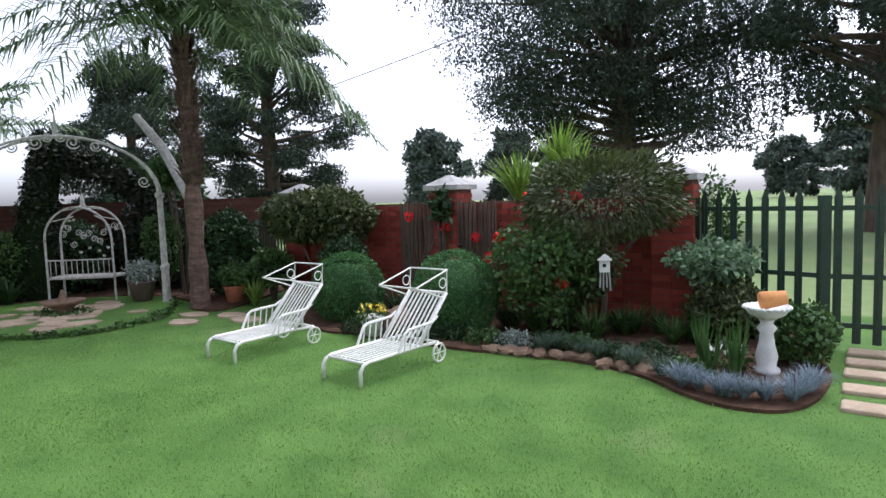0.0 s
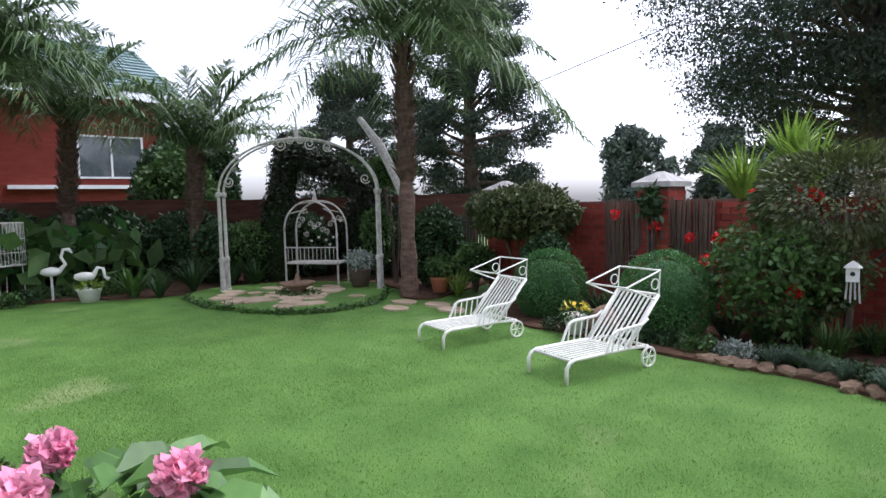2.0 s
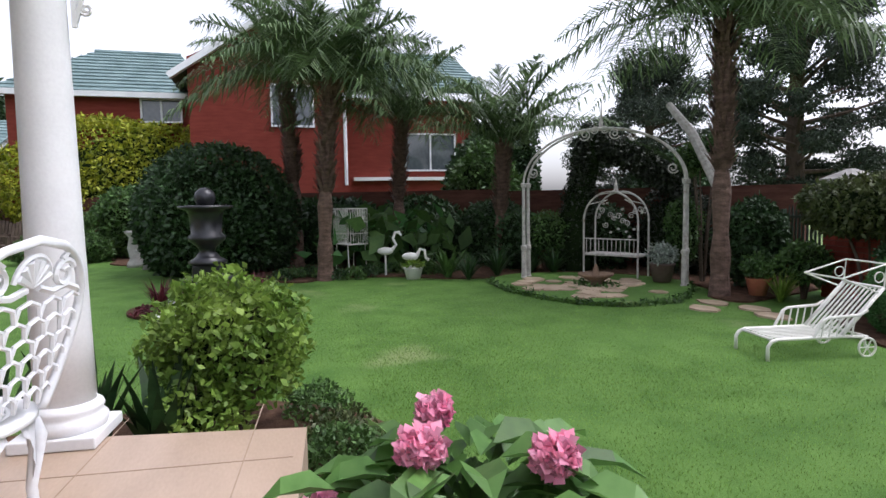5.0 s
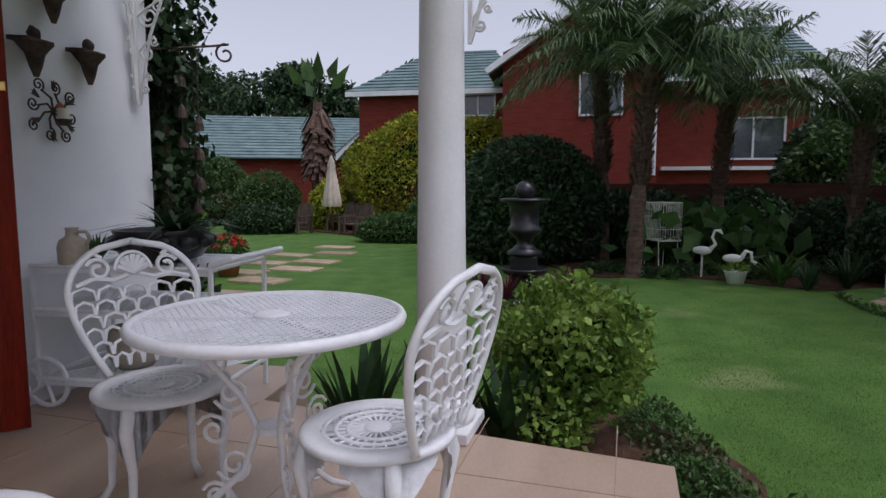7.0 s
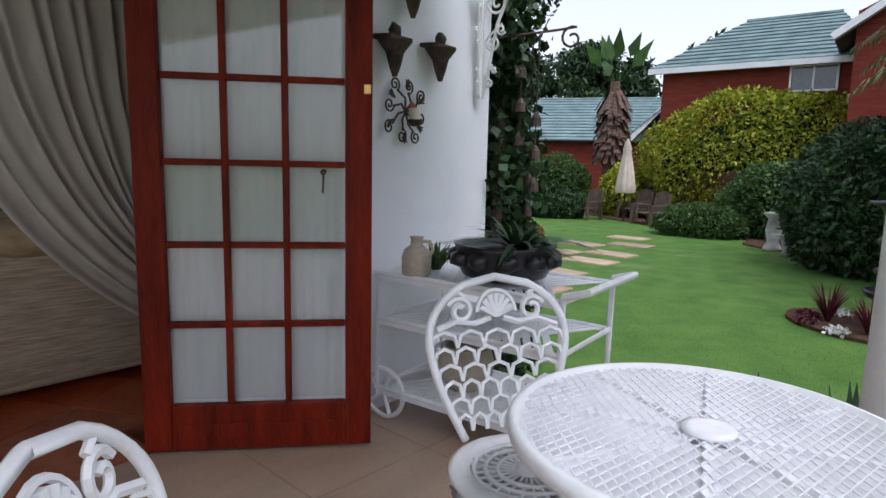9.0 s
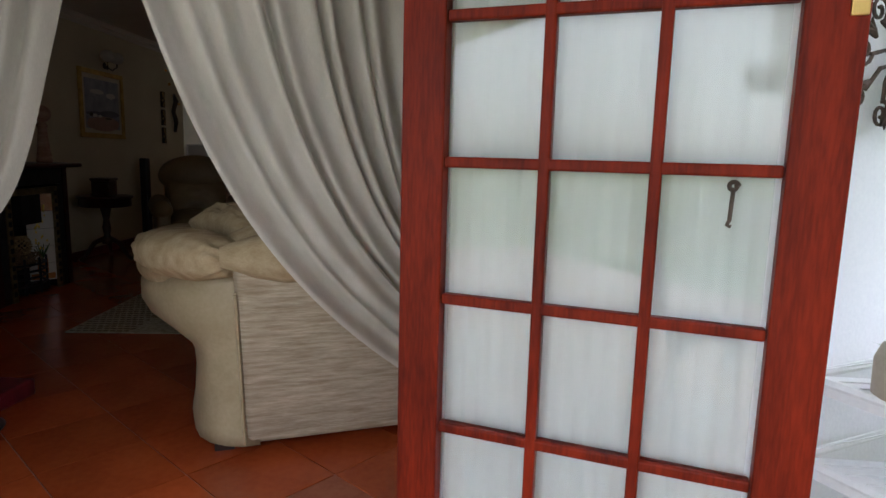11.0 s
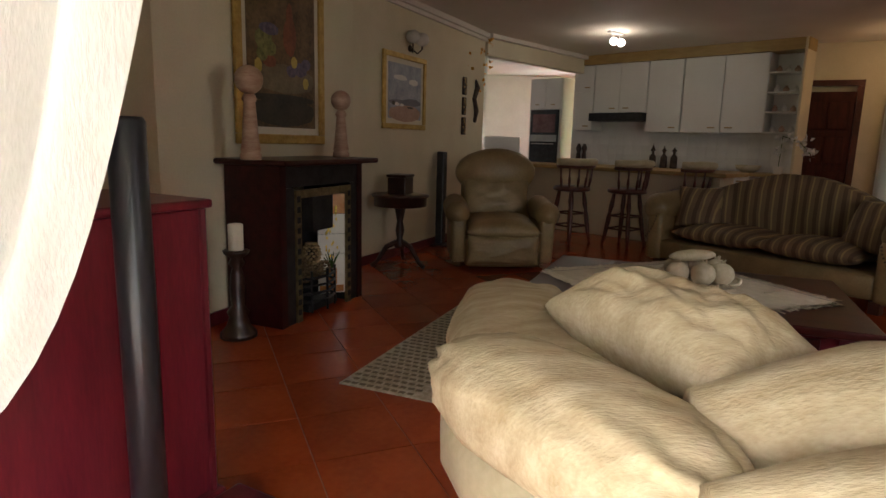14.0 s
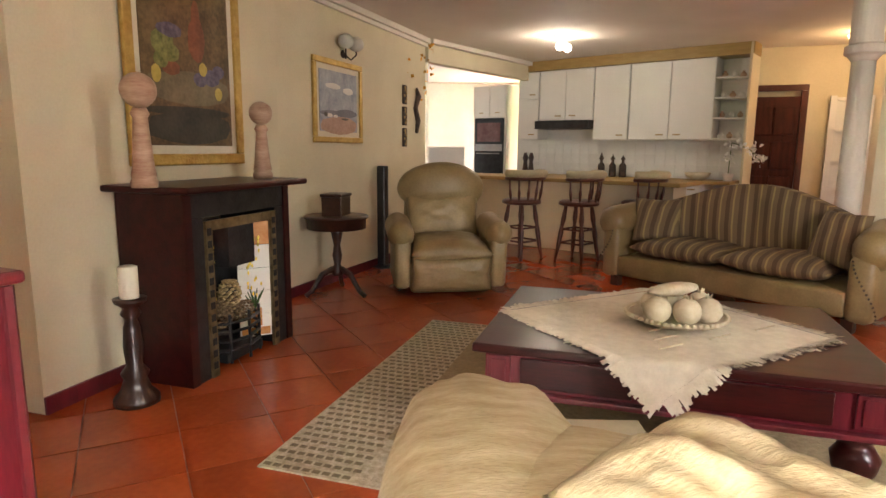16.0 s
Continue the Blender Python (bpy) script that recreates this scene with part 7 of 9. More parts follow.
# ---- soft furniture ----
def cushion(bm, w, d, t, m, seed=0, crease=0.03, nu=28):
    """A pillow: rounded square, pinched at the rim, with creases."""
    top, bot = [], []
    for j in range(nu + 1):
        rt, rb = [], []
        for i in range(nu + 1):
            u, v = 2 * i / nu - 1, 2 * j / nu - 1
            e = max(0.0, (1 - abs(u) ** 3.2)) ** 0.5 * max(0.0, (1 - abs(v) ** 3.2)) ** 0.5
            q = 1 - 0.07 * (abs(u) * (1 - abs(v)) + abs(v) * (1 - abs(u)))
            n1 = crease * (noise.noise(Vector((u * 2.2, v * 2.2, seed))) + 0.5 * noise.noise(Vector((u * 5 + v, v * 5 - u, seed + 3))))
            x, y = u * w / 2 * q, v * d / 2 * q
            rt.append(bm.verts.new(m @ Vector((x, y, t / 2 * e + n1 * e))))
            rb.append(rt[-1] if e < 1e-6 else bm.verts.new(m @ Vector((x, y, -t / 2 * e + n1 * e * 0.3))))
        top.append(rt)
        bot.append(rb)
    for j in range(nu):
        for i in range(nu):
            bm.faces.new((top[j][i], top[j][i + 1], top[j + 1][i + 1], top[j + 1][i]))
            vs = (bot[j][i], bot[j + 1][i], bot[j + 1][i + 1], bot[j][i + 1])
            if len(set(vs)) == 4 and not all(a is b for a, b in zip(vs, (top[j][i], top[j + 1][i], top[j + 1][i + 1], top[j][i + 1]))):
                bm.faces.new(vs)
    return bm


def roll(bm, a, b, r, seed=0, seg=20, crease=0.06):
    """A stuffed bolster from a to b."""
    a, b = Vector(a), Vector(b)
    n = 16
    pts = [a.lerp(b, k / n) for k in range(n + 1)]
    rs2 = [r * (0.35 + 0.65 * min(1, math.sin(math.pi * min(k, n - k) / n * 3 if min(k, n - k) < n / 6 else math.pi / 2))) for k in range(n + 1)]
    first = len(bm.verts)
    rod(bm, pts, rs2, seg)
    bm.verts.ensure_lookup_table()
    for v in bm.verts[first:]:
        v.co += Vector((1, 1, 1)) * crease * r * noise.noise(v.co * 6 + Vector((seed, 0, 0)))
    return bm


# sofa whose back is turned to the door
sf = thing("sofa", -2.15, -3.62, 0, 174, "cream leather and beige chenille sofa with its back to the doorway", "sofa")
# local x runs along the back away from the open end, +y towards the room's door is reversed: -y is the back


bm = B()
vs = [bm.verts.new(p) for p in ((0.0, -0.04, 0.05), (1.85, -0.04, 0.05), (1.85, -0.25, 0.855), (-0.03, -0.25, 0.855), (0.0, 0.2, 0.05), (1.85, 0.2, 0.05), (1.85, 0.1, 0.855), (-0.03, 0.1, 0.855))]
for f in ((0, 1, 2, 3), (5, 4, 7, 6), (4, 0, 3, 7), (1, 5, 6, 2), (3, 2, 6, 7), (4, 5, 1, 0)):
    bm.faces.new([vs[i] for i in f])
bmesh.ops.bevel(bm, geom=bm.edges[:], offset=0.03, segments=3, affect="EDGES", profile=0.5)
part("back", bm, chenille_m, sf, "woven beige back panel", True)
part("piping", rod(B(), [(0.0, -0.045, 0.06), (-0.018, -0.175, 0.58), (-0.024, -0.212, 0.73)], 0.008, 6), leather_m, sf)
part("seat_base", bx(B(), -0.1, 1.85, 0.2, 0.95, 0.06, 0.4, bev=0.04), leather_m, sf, smooth=True)
part("seat_cushion", cushion(B(), 1.0, 0.75, 0.2, pose(0.55, 0.55, 0.46), 3, 0.01), leather_m, sf, smooth=True)
part("seat_cushion", cushion(B(), 0.85, 0.75, 0.2, pose(1.4, 0.55, 0.46), 4, 0.01), leather_m, sf, smooth=True)
# rolled arm at the open end
bm = B()
rings = []
for y, xb, xo in ((-0.045, 0.0, -0.04), (-0.02, -0.07, -0.12), (0.03, -0.13, -0.2), (0.1, -0.17, -0.275), (0.19, -0.19, -0.345), (0.3, -0.2, -0.4), (0.42, -0.2, -0.415), (0.6, -0.2, -0.41), (0.8, -0.2, -0.39), (0.92, -0.17, -0.33)):
    ring = [bm.verts.new((xb + (xo - xb) * k, y, z)) for z, k in ((0.05, 0.06), (0.1, 0.08), (0.2, 0.0), (0.32, -0.04), (0.41, 0.0), (0.45, 0.1), (0.49, 0.42), (0.55, 0.82), (0.62, 1.0), (0.68, 1.0), (0.73, 0.85), (0.765, 0.5))]
    ring += [bm.verts.new((0.06, y, z)) for z in (0.765, 0.4, 0.05)]
    rings.append(ring)
for a, b in zip(rings, rings[1:]):
    for i in range(len(a)):
        j = (i + 1) % len(a)
        bm.faces.new((a[i], a[j], b[j], b[i]))
bm.faces.new(rings[0][::-1])
bm.faces.new(rings[-1])
part("arm", bm, leather_m, sf, "flared cream leather arm", True)


def pad(centre, radii, yaw, seed):
    """A stuffed loaf of fabric with gathered creases towards its ends."""
    bm = B()
    bmesh.ops.create_icosphere(bm, subdivisions=5, radius=1.0)
    turn = pose(*centre, 0, 0, yaw)
    for v in bm.verts:
        p = Vector([math.copysign(abs(q) ** 0.78, q) for q in v.co])
        end = abs(v.co.y) ** 3
        fold = 0.05 * end * math.sin(math.atan2(v.co.z, v.co.x) * 9 + 2 * noise.noise(v.co * 3)) + 0.05 * noise.noise(v.co * 2.3 + Vector((seed, 0, 0))) + 0.025 * noise.noise(Vector((v.co.x * 3, v.co.y * 11, v.co.z * 3 + seed)))
        k = 1 + fold
        v.co = turn @ Vector((p.x * radii[0] * k, p.y * radii[1] * k, p.z * radii[2] * k))
    return bm


part("arm_cushion", pad((-0.2, 0.05, 0.842), (0.115, 0.275, 0.095), 40, 11), cushion_m, sf, "stuffed arm cushion of gold-cream fabric", True)
part("arm_cushion", pad((-0.25, 0.62, 0.76), (0.17, 0.37, 0.125), 2, 14), cushion_m, sf, "stuffed arm cushion of gold-cream fabric", True)
part("foot", bx(B(), -0.12, -0.04, 0.05, 0.13, 0, 0.055), darkwood_m, sf)
part("foot", bx(B(), 1.7, 1.78, 0.05, 0.13, 0, 0.055), darkwood_m, sf)
part("arm_cushion", pebble(B(), (-0.13, 0.45, 0.75), (0.3, 0.39, 0.135), 11, 0.04, 4), cushion_m, sf, "stuffed arm cushion of gold-cream fabric", True)
part("back_bolster", roll(B(), (-0.075, -0.21, 0.865), (1.8, -0.2, 0.865), 0.105, 3), cushion_m, sf, "stuffed back roll", True)
part("back_bolster", roll(B(), (-0.04, -0.02, 0.88), (1.8, 0.0, 0.88), 0.132, 7), cushion_m, sf, "stuffed back roll", True)
M = sf.matrix_basis
for centre, yaw, size, seed, words in (((0.0, 0.27, 0.925), 34, (0.235, 0.42, 0.165), 21, "plump gold-cream scatter cushion with pointed corners on the sofa"), ((0.62, 0.36, 0.7), 12, (0.46, 0.4, 0.2), 22, "gold-cream scatter cushion leaning on the sofa back")):
    c = M @ Vector(centre)
    pc = thing("scatter_cushion", c.x, c.y, c.z, 174, words, "cushion")
    part("cover", cushion(B(), size[0], size[1], size[2], pose(0, 0, 0, 4, -6, yaw), seed, 0.022, 36), cushion_m, pc, smooth=True)

# recliner
rc = thing("recliner", -2.32, -9.0, 0, 183, "olive-tan leather recliner armchair with a padded headrest", "armchair")
part("base", bx(B(), -0.36, 0.36, -0.36, 0.36, 0.04, 0.32, bev=0.04, taper=1.06), olive_m, rc, smooth=True)
part("foot_panel", cushion(B(), 0.72, 0.3, 0.12, pose(0, -0.4, 0.22, 90, 0, 0), 2, 0.01), olive_m, rc, smooth=True)
part("seat", cushion(B(), 0.72, 0.68, 0.24, pose(0, -0.12, 0.42, 4, 0, 0), 3, 0.01), olive_m, rc, smooth=True)
part("lumbar", cushion(B(), 0.72, 0.5, 0.2, pose(0, 0.26, 0.68, 74, 0, 0), 4, 0.02), olive_m, rc, smooth=True)
part("headrest", pebble(B(), (0, 0.37, 0.93), (0.43, 0.18, 0.25), 5, 0.02, 4), olive_m, rc, smooth=True)
part("backrest", bx(B(), -0.36, 0.36, 0.32, 0.5, 0.2, 0.98, bev=0.07), olive_m, rc, smooth=True)
for s in (-1, 1):
    bm = roll(B(), (s * 0.44, -0.42, 0.55), (s * 0.44, 0.3, 0.6), 0.12, s + 3)
    part("arm", bm, olive_m, rc, smooth=True)
    part("side_panel", bx(B(), s * 0.43 - 0.07, s * 0.43 + 0.07, -0.36, 0.36, 0.08, 0.52, bev=0.04, taper=1.1), olive_m, rc, smooth=True)

# striped camel-back sofa
A, Bp = Vector((-3.98, -9.05, 0)), Vector((-5.09, -7.41, 0))
ang = math.degrees(math.atan2((Bp - A).y, (Bp - A).x))
mid = (A + Bp) / 2
s2 = thing("striped_sofa", mid.x, mid.y, 0, ang, "camel-back sofa in brown and gold stripes with rolled studded arms", "sofa")
# local x along the front edge, +y is away from the room
part("base", bx(B(), -0.98, 0.98, 0.02, 0.85, 0.1, 0.3, bev=0.03), olive_m, s2, smooth=True)
for x in (-0.42, 0.42):
    part("seat_cushion", cushion(B(), 0.86, 0.72, 0.2, pose(x, 0.36, 0.4), int(x * 10), 0.008), stripe_m, s2, smooth=True)
bm = B()
nx = 40
front, back = [], []
for i in range(nx + 1):
    x = -1.05 + 2.1 * i / nx
    h = 0.72 + 0.3 * (math.cos(x * math.pi / 1.25) * 0.5 + 0.5)
    curve = 0.62 - 0.22 * (abs(x) / 1.05) ** 2.2
    puff = 0.05 * abs(math.sin((x + 1.05) / 2.1 * math.pi * 4))
    front.append([bm.verts.new((x, curve - puff * k[0], z)) for k, z in (((0.2,), 0.42), ((1.0,), 0.42 + (h - 0.42) * 0.35), ((0.9,), 0.42 + (h - 0.42) * 0.75), ((0.0,), h))])
    back.append([bm.verts.new((x, curve + 0.2, z)) for z in (0.2, h * 0.5, h * 0.8, h - 0.01)])
for i in range(nx):
    for k in range(3):
        bm.faces.new((front[i][k], front[i + 1][k], front[i + 1][k + 1], front[i][k + 1]))
        bm.faces.new((back[i + 1][k], back[i][k], back[i][k + 1], back[i + 1][k + 1]))
    bm.faces.new((front[i][3], front[i + 1][3], back[i + 1][3], back[i][3]))
part("backrest", bm, stripe_m, s2, "arched striped back", True)
for s in (-1, 1):
    part("arm", roll(B(), (s * 1.12, -0.02, 0.6), (s * 1.02, 0.72, 0.68), 0.15, s + 9, crease=0.03), olive_m, s2, "rolled arm", True)
    bm = bx(B(), s * 1.06 - 0.09, s * 1.06 + 0.09, -0.0, 0.8, 0.08, 0.58, bev=0.05)
    part("arm_front", bm, olive_m, s2, smooth=True)
    bm = B()
    for k in range(16):
        pebble(bm, (s * (1.1 + 0.09 * math.cos(k * 0.2)), -0.03, 0.12 + 0.028 * k), (0.009, 0.009, 0.009), 0, 0, 1)
    part("stud_row", bm, iron_m, s2, "row of dark brass studs")
    o = s2.matrix_basis @ Vector((s * 0.78, 0.36, 0.64))
    pc = thing("scatter_cushion", o.x, o.y, o.z, ang, "striped scatter cushion in the corner of the sofa", "cushion")
    part("cover", cushion(B(), 0.44, 0.44, 0.16, pose(0, 0, 0, 68, 0, -s * 28), s + 5, 0.01), stripe_m, pc, smooth=True)
    part("foot", bx(B(), s * 1.0 - 0.04, s * 1.0 + 0.04, 0.02, 0.1, 0, 0.1), darkwood_m, s2)

# rug, coffee table, cloth and bowl
E1 = math.degrees(math.atan2(0.925, 0.38))
rug = thing("rug", -1.257, -5.788, 0, E1 + 90, "woven sisal rug with a patterned border", "rug")
# local x runs towards the sofas, local -y towards the kitchen
part("border", bx(B(), 0, 3.1, 0, 2.29, 0.001, 0.009, bev=0.002), rug_m, rug)
rug.matrix_basis = pose(-1.257, -5.788, 0, 0, 0, E1 + 90)
part("field", bx(B(), 0.42, 2.7, 0.38, 1.95, 0.0095, 0.012), rug_in_m, rug, "plain woven centre")
bm = B()
for i in range(40):
    for j in range(9):
        x, y = 0.03 + 0.045 * (j + 0.5 * (i % 2)), 0.03 + i * 0.057
        bx(bm, x - 0.016, x + 0.016, y - 0.012, y + 0.012, 0.0092, 0.011, pose(0, 0, 0))
part("woven_check", bm, surface("dark_weave", (0.13, 0.1, 0.06), (0.22, 0.17, 0.1), 40, 0.95, 0.4, 90), rug, "raised darker weave")

T0 = Vector((-2.185, -5.855, 0))
tbl = thing("coffee_table", T0.x, T0.y, 0.012, E1 + 90, "low mahogany coffee table with drawers and turned legs", "table")
TW, TD = 1.52, 1.09
part("tabletop", bx(B(), -0.03, TW + 0.03, -0.03, TD + 0.03, 0.45, 0.49, bev=0.01), mahog_m, tbl)
part("frame", bx(B(), 0.02, TW - 0.02, 0.02, TD - 0.02, 0.29, 0.447), redwood_m, tbl)
part("lower_moulding", bx(B(), -0.01, TW + 0.01, -0.01, TD + 0.01, 0.262, 0.287, bev=0.006), redwood_m, tbl)
for x0, x1 in ((0.17, 0.62), (0.66, 1.32)):
    part("drawer", bx(B(), x0, x1, 0.008, 0.0185, 0.305, 0.43, bev=0.004), mahog_m, tbl)
for x0 in (0.03, TW - 0.13):
    bm = bx(B(), x0, x0 + 0.1, 0.006, 0.0185, 0.305, 0.435, bev=0.004)
    bx(bm, x0 + 0.02, x0 + 0.08, 0.0, 0.0055, 0.32, 0.42, bev=0.002)
    part("corner_block", bm, redwood_m, tbl)
for x in (0.09, TW - 0.09):
    for y in (0.09, TD - 0.09):
        part("leg", lathe(B(), [(0.05, 0), (0.07, 0.03), (0.045, 0.07), (0.075, 0.12), (0.085, 0.17), (0.06, 0.21), (0.04, 0.225), (0.06, 0.24), (0.06, 0.26)], 18, pose(x, y, 0)), mahog_m, tbl, smooth=True)
TM = tbl.matrix_basis.copy()
ctr = TM @ Vector((0.73, 0.52, 0.491))
cl = thing("table_cloth", ctr.x, ctr.y, ctr.z, E1 + 90 + 45, "cream woven cloth with a fringed edge laid across the table", "cloth")
H = 0.5
bm = B()
n = 34
top = []
R45 = pose(0, 0, 0, 0, 0, 45)
for j in range(n + 1):
    row = []
    for i in range(n + 1):
        x, y = -H + 2 * H * i / n, -H + 2 * H * j / n
        p = R45 @ Vector((x, y, 0))
        over = max(0.0, -0.555 - p.y)
        z = 0.004 + 0.0015 * noise.noise(Vector((x * 6, y * 6, 0)))
        if over > 0:
            p = Vector((p.x, -0.567 - 0.1 * over, z - over))
            z = p.z
        else:
            p.z = z
        row.append(bm.verts.new(R45.inverted() @ p))
    top.append(row)
for j in range(n):
    for i in range(n):
        bm.faces.new((top[j][i], top[j][i + 1], top[j + 1][i + 1], top[j + 1][i]))
part("weave", bm, cloth_m, cl, smooth=True)
quads = []
rs = np.random.RandomState(3)
R45i = R45.inverted()
for side in range(4):
    for k in range(150):
        t = -H + 2 * H * k / 149
        a, o = [((t, -H), (0, -1)), ((H, t), (1, 0)), ((t, H), (0, 1)), ((-H, t), (-1, 0))][side]
        for s in range(2):
            tw = np.array([rs.normal() * 0.012, rs.normal() * 0.012])
            base, tip = np.array(a), np.array(a) + np.array(o) * 0.055 + tw
            w = np.array([o[1], -o[0]]) * 0.006
            c4 = []
            for x, y, dz in ((*(base - w), 0.006), (*(base + w), 0.006), (*(tip + w), 0.012 * rs.rand()), (*(tip - w), 0.004)):
                p = R45 @ Vector((x, y, 0))
                over = max(0.0, -0.555 - p.y)
                p = Vector((p.x, -0.572 - 0.1 * over, dz - over)) if over > 0 else Vector((p.x, p.y, dz))
                c4.append(list(R45i @ p))
            quads.append(c4)
raw("fringe", np.array(quads), 4, cloth_m, cl, "cream cotton fringe")
bm = B()
for k in range(9):
    x, y = -0.3 + 0.075 * k, -0.28 + 0.1 * (k % 4)
    rod(bm, [(x, y, 0.008), (x + 0.14, y + 0.005, 0.009)], 0.004, 4)
part("raised_stitch", bm, pome_m, cl, "raised white stitching")
bw = TM @ Vector((0.8, 0.5, 0.499))
bl = thing("fruit_dish", bw.x, bw.y, bw.z, 0, "round pale carved dish with a rope rim", "dish")
part("dish", lathe(B(), [(0.09, 0), (0.15, 0.018), (0.215, 0.045), (0.22, 0.055), (0.2, 0.055), (0.1, 0.03)], 32), pome_m, bl, smooth=True)
bm = B()
for k in range(48):
    a = k * math.tau / 48
    pebble(bm, (0.218 * math.cos(a), 0.218 * math.sin(a), 0.055), (0.014, 0.014, 0.012), k, 0.1, 1)
part("rope_rim", bm, pome_m, bl, "twisted rope rim", True)
for k, (x, y, z) in enumerate(((-0.12, -0.02, 0.09), (-0.02, -0.1, 0.09), (0.08, -0.06, 0.09), (0.12, 0.06, 0.09), (0.0, 0.1, 0.09), (-0.1, 0.09, 0.09))):
    pg = thing("carved_pomegranate", bw.x + x, bw.y + y, bw.z + z, k * 50, "pale carved wooden pomegranate in the dish", "ornament", "wooden fruit")
    part("fruit", pebble(B(), (0, 0, 0), (0.062, 0.062, 0.06), k, 0.05, 3), pome_m, pg, smooth=True)
    bm = B()
    for i in range(5):
        a = i * 1.2566
        rod(bm, [(0.008 * math.cos(a), 0.008 * math.sin(a), 0.052), (0.016 * math.cos(a), 0.016 * math.sin(a), 0.078)], [0.007, 0.002], 4)
    part("crown", bm, pome_m, pg)
pg = thing("carved_pod", bw.x + 0.02, bw.y, bw.z + 0.17, 20, "long pale carved wooden pod on top of the fruit", "ornament", "wooden fruit")
part("pod", pebble(B(), (0, 0, 0), (0.15, 0.045, 0.03), 4, 0.06, 3), pome_m, pg, smooth=True)
# ---- garden furniture and planting ----
def lounger():
    """White slatted steel sun lounger: local +x runs from the feet to the head."""
    s = thing("sun_lounger", 0, 0, G, 0, "white tubular steel sun lounger with raised slatted back and wheels", "sun lounger", "sun loungers")
    W = 0.235
    seat_end, back_top = 0.72, (1.12, 0.62)
    bm = B()
    for y in (-W, W):
        rod(bm, [(0.0, y, 0.0), (0.0, y, 0.13), (0.03, y, 0.172), (0.09, y, 0.192), (seat_end, y, 0.192), (0.97, y, 0.18)], 0.017, 7)
    rod(bm, [(0.06, -W, 0.185), (0.06, W, 0.185)], 0.014, 6)
    rod(bm, [(0.93, -W, 0.195), (0.93, W, 0.195)], 0.012, 6)
    part("frame", bm, white_paint_m, s, smooth=True)
    for k in range(8):
        y = -W + 0.05 + k * (2 * W - 0.1) / 7
        part("slat", bx(B(), 0.06, seat_end, y - 0.011, y + 0.011, 0.198, 0.206), white_paint_m, s)
    bm = B()
    for y in (-W, W):
        rod(bm, [(seat_end, y, 0.2), (back_top[0], y, back_top[1])], 0.016, 7)
    rod(bm, [(back_top[0], -W, back_top[1]), (back_top[0], W, back_top[1])], 0.015, 7)
    part("backrest_frame", bm, white_paint_m, s, smooth=True)
    a = math.atan2(back_top[1] - 0.2, back_top[0] - seat_end)
    L = math.hypot(back_top[1] - 0.2, back_top[0] - seat_end)
    for k in range(9):
        y = -W + 0.03 + k * (2 * W - 0.06) / 8
        part("back_slat", bx(B(), 0.0, L, y - 0.01, y + 0.01, -0.004, 0.004, Matrix.Translation((seat_end, 0, 0.2)) @ pose(0, 0, 0, 0, -math.degrees(a), 0)), white_paint_m, s)
    for y in (-W - 0.03, W + 0.03):
        arm = part("armrest", rod(B(), [(0.42, y, 0.2), (0.5, y, 0.35), (0.55, y, 0.375), (0.86, y, 0.39), (0.94, y, 0.43)], 0.014, 6), white_paint_m, s)
        bm = B()
        for k in range(5):
            x = 0.52 + 0.075 * k
            rod(bm, [(x - 0.03, y, 0.2), (x, y, 0.37)], 0.008, 5)
        part("arm_bar", bm, white_paint_m, arm)
        bm = rod(B(), [(0.95 + 0.085 * math.cos(k * math.tau / 20), y, 0.09 + 0.085 * math.sin(k * math.tau / 20)) for k in range(20)], 0.011, 6, True)
        for k in range(6):
            rod(bm, [(0.95, y, 0.09), (0.95 + 0.08 * math.cos(k * 1.047), y, 0.09 + 0.08 * math.sin(k * 1.047))], 0.006, 5)
        part("wheel", bm, white_paint_m, s, "thin white spoked wheel")
        part("axle_stay", rod(B(), [(0.95, y * 0.92, 0.09), (0.93, y * 0.92, 0.2)], 0.011, 5), white_paint_m, s)
    bm = B()
    x0, z0 = back_top
    rod(bm, [(x0, -W, z0), (x0 + 0.02, -W, z0 + 0.22), (x0 - 0.42, -W, z0 + 0.1), (x0 - 0.42, W, z0 + 0.1), (x0 + 0.02, W, z0 + 0.22), (x0, W, z0)], 0.009, 6)
    rod(bm, [(x0 + 0.02, -W, z0 + 0.22), (x0 + 0.02, W, z0 + 0.22)], 0.009, 6)
    for y in (-W, W):
        rod(bm, [(x0 - 0.42, y, z0 + 0.1), (x0 - 0.05, y, z0 - 0.04)], 0.008, 6)
        rod(bm, scroll((x0 - 0.05, y, z0 + 0.1), 0.05, 0.045, 1.0, (1, 0, 0), (0, 0, 1)), 0.006, 5)
    part("canopy_frame", bm, white_paint_m, s, "thin white canopy hoop")
    return s


lg = lounger()
lg.matrix_basis = pose(-3.38, 4.985, G, 0, 0, 78)
copy_thing(lg, pose(-4.975, 5.14, G, 0, 0, 80))

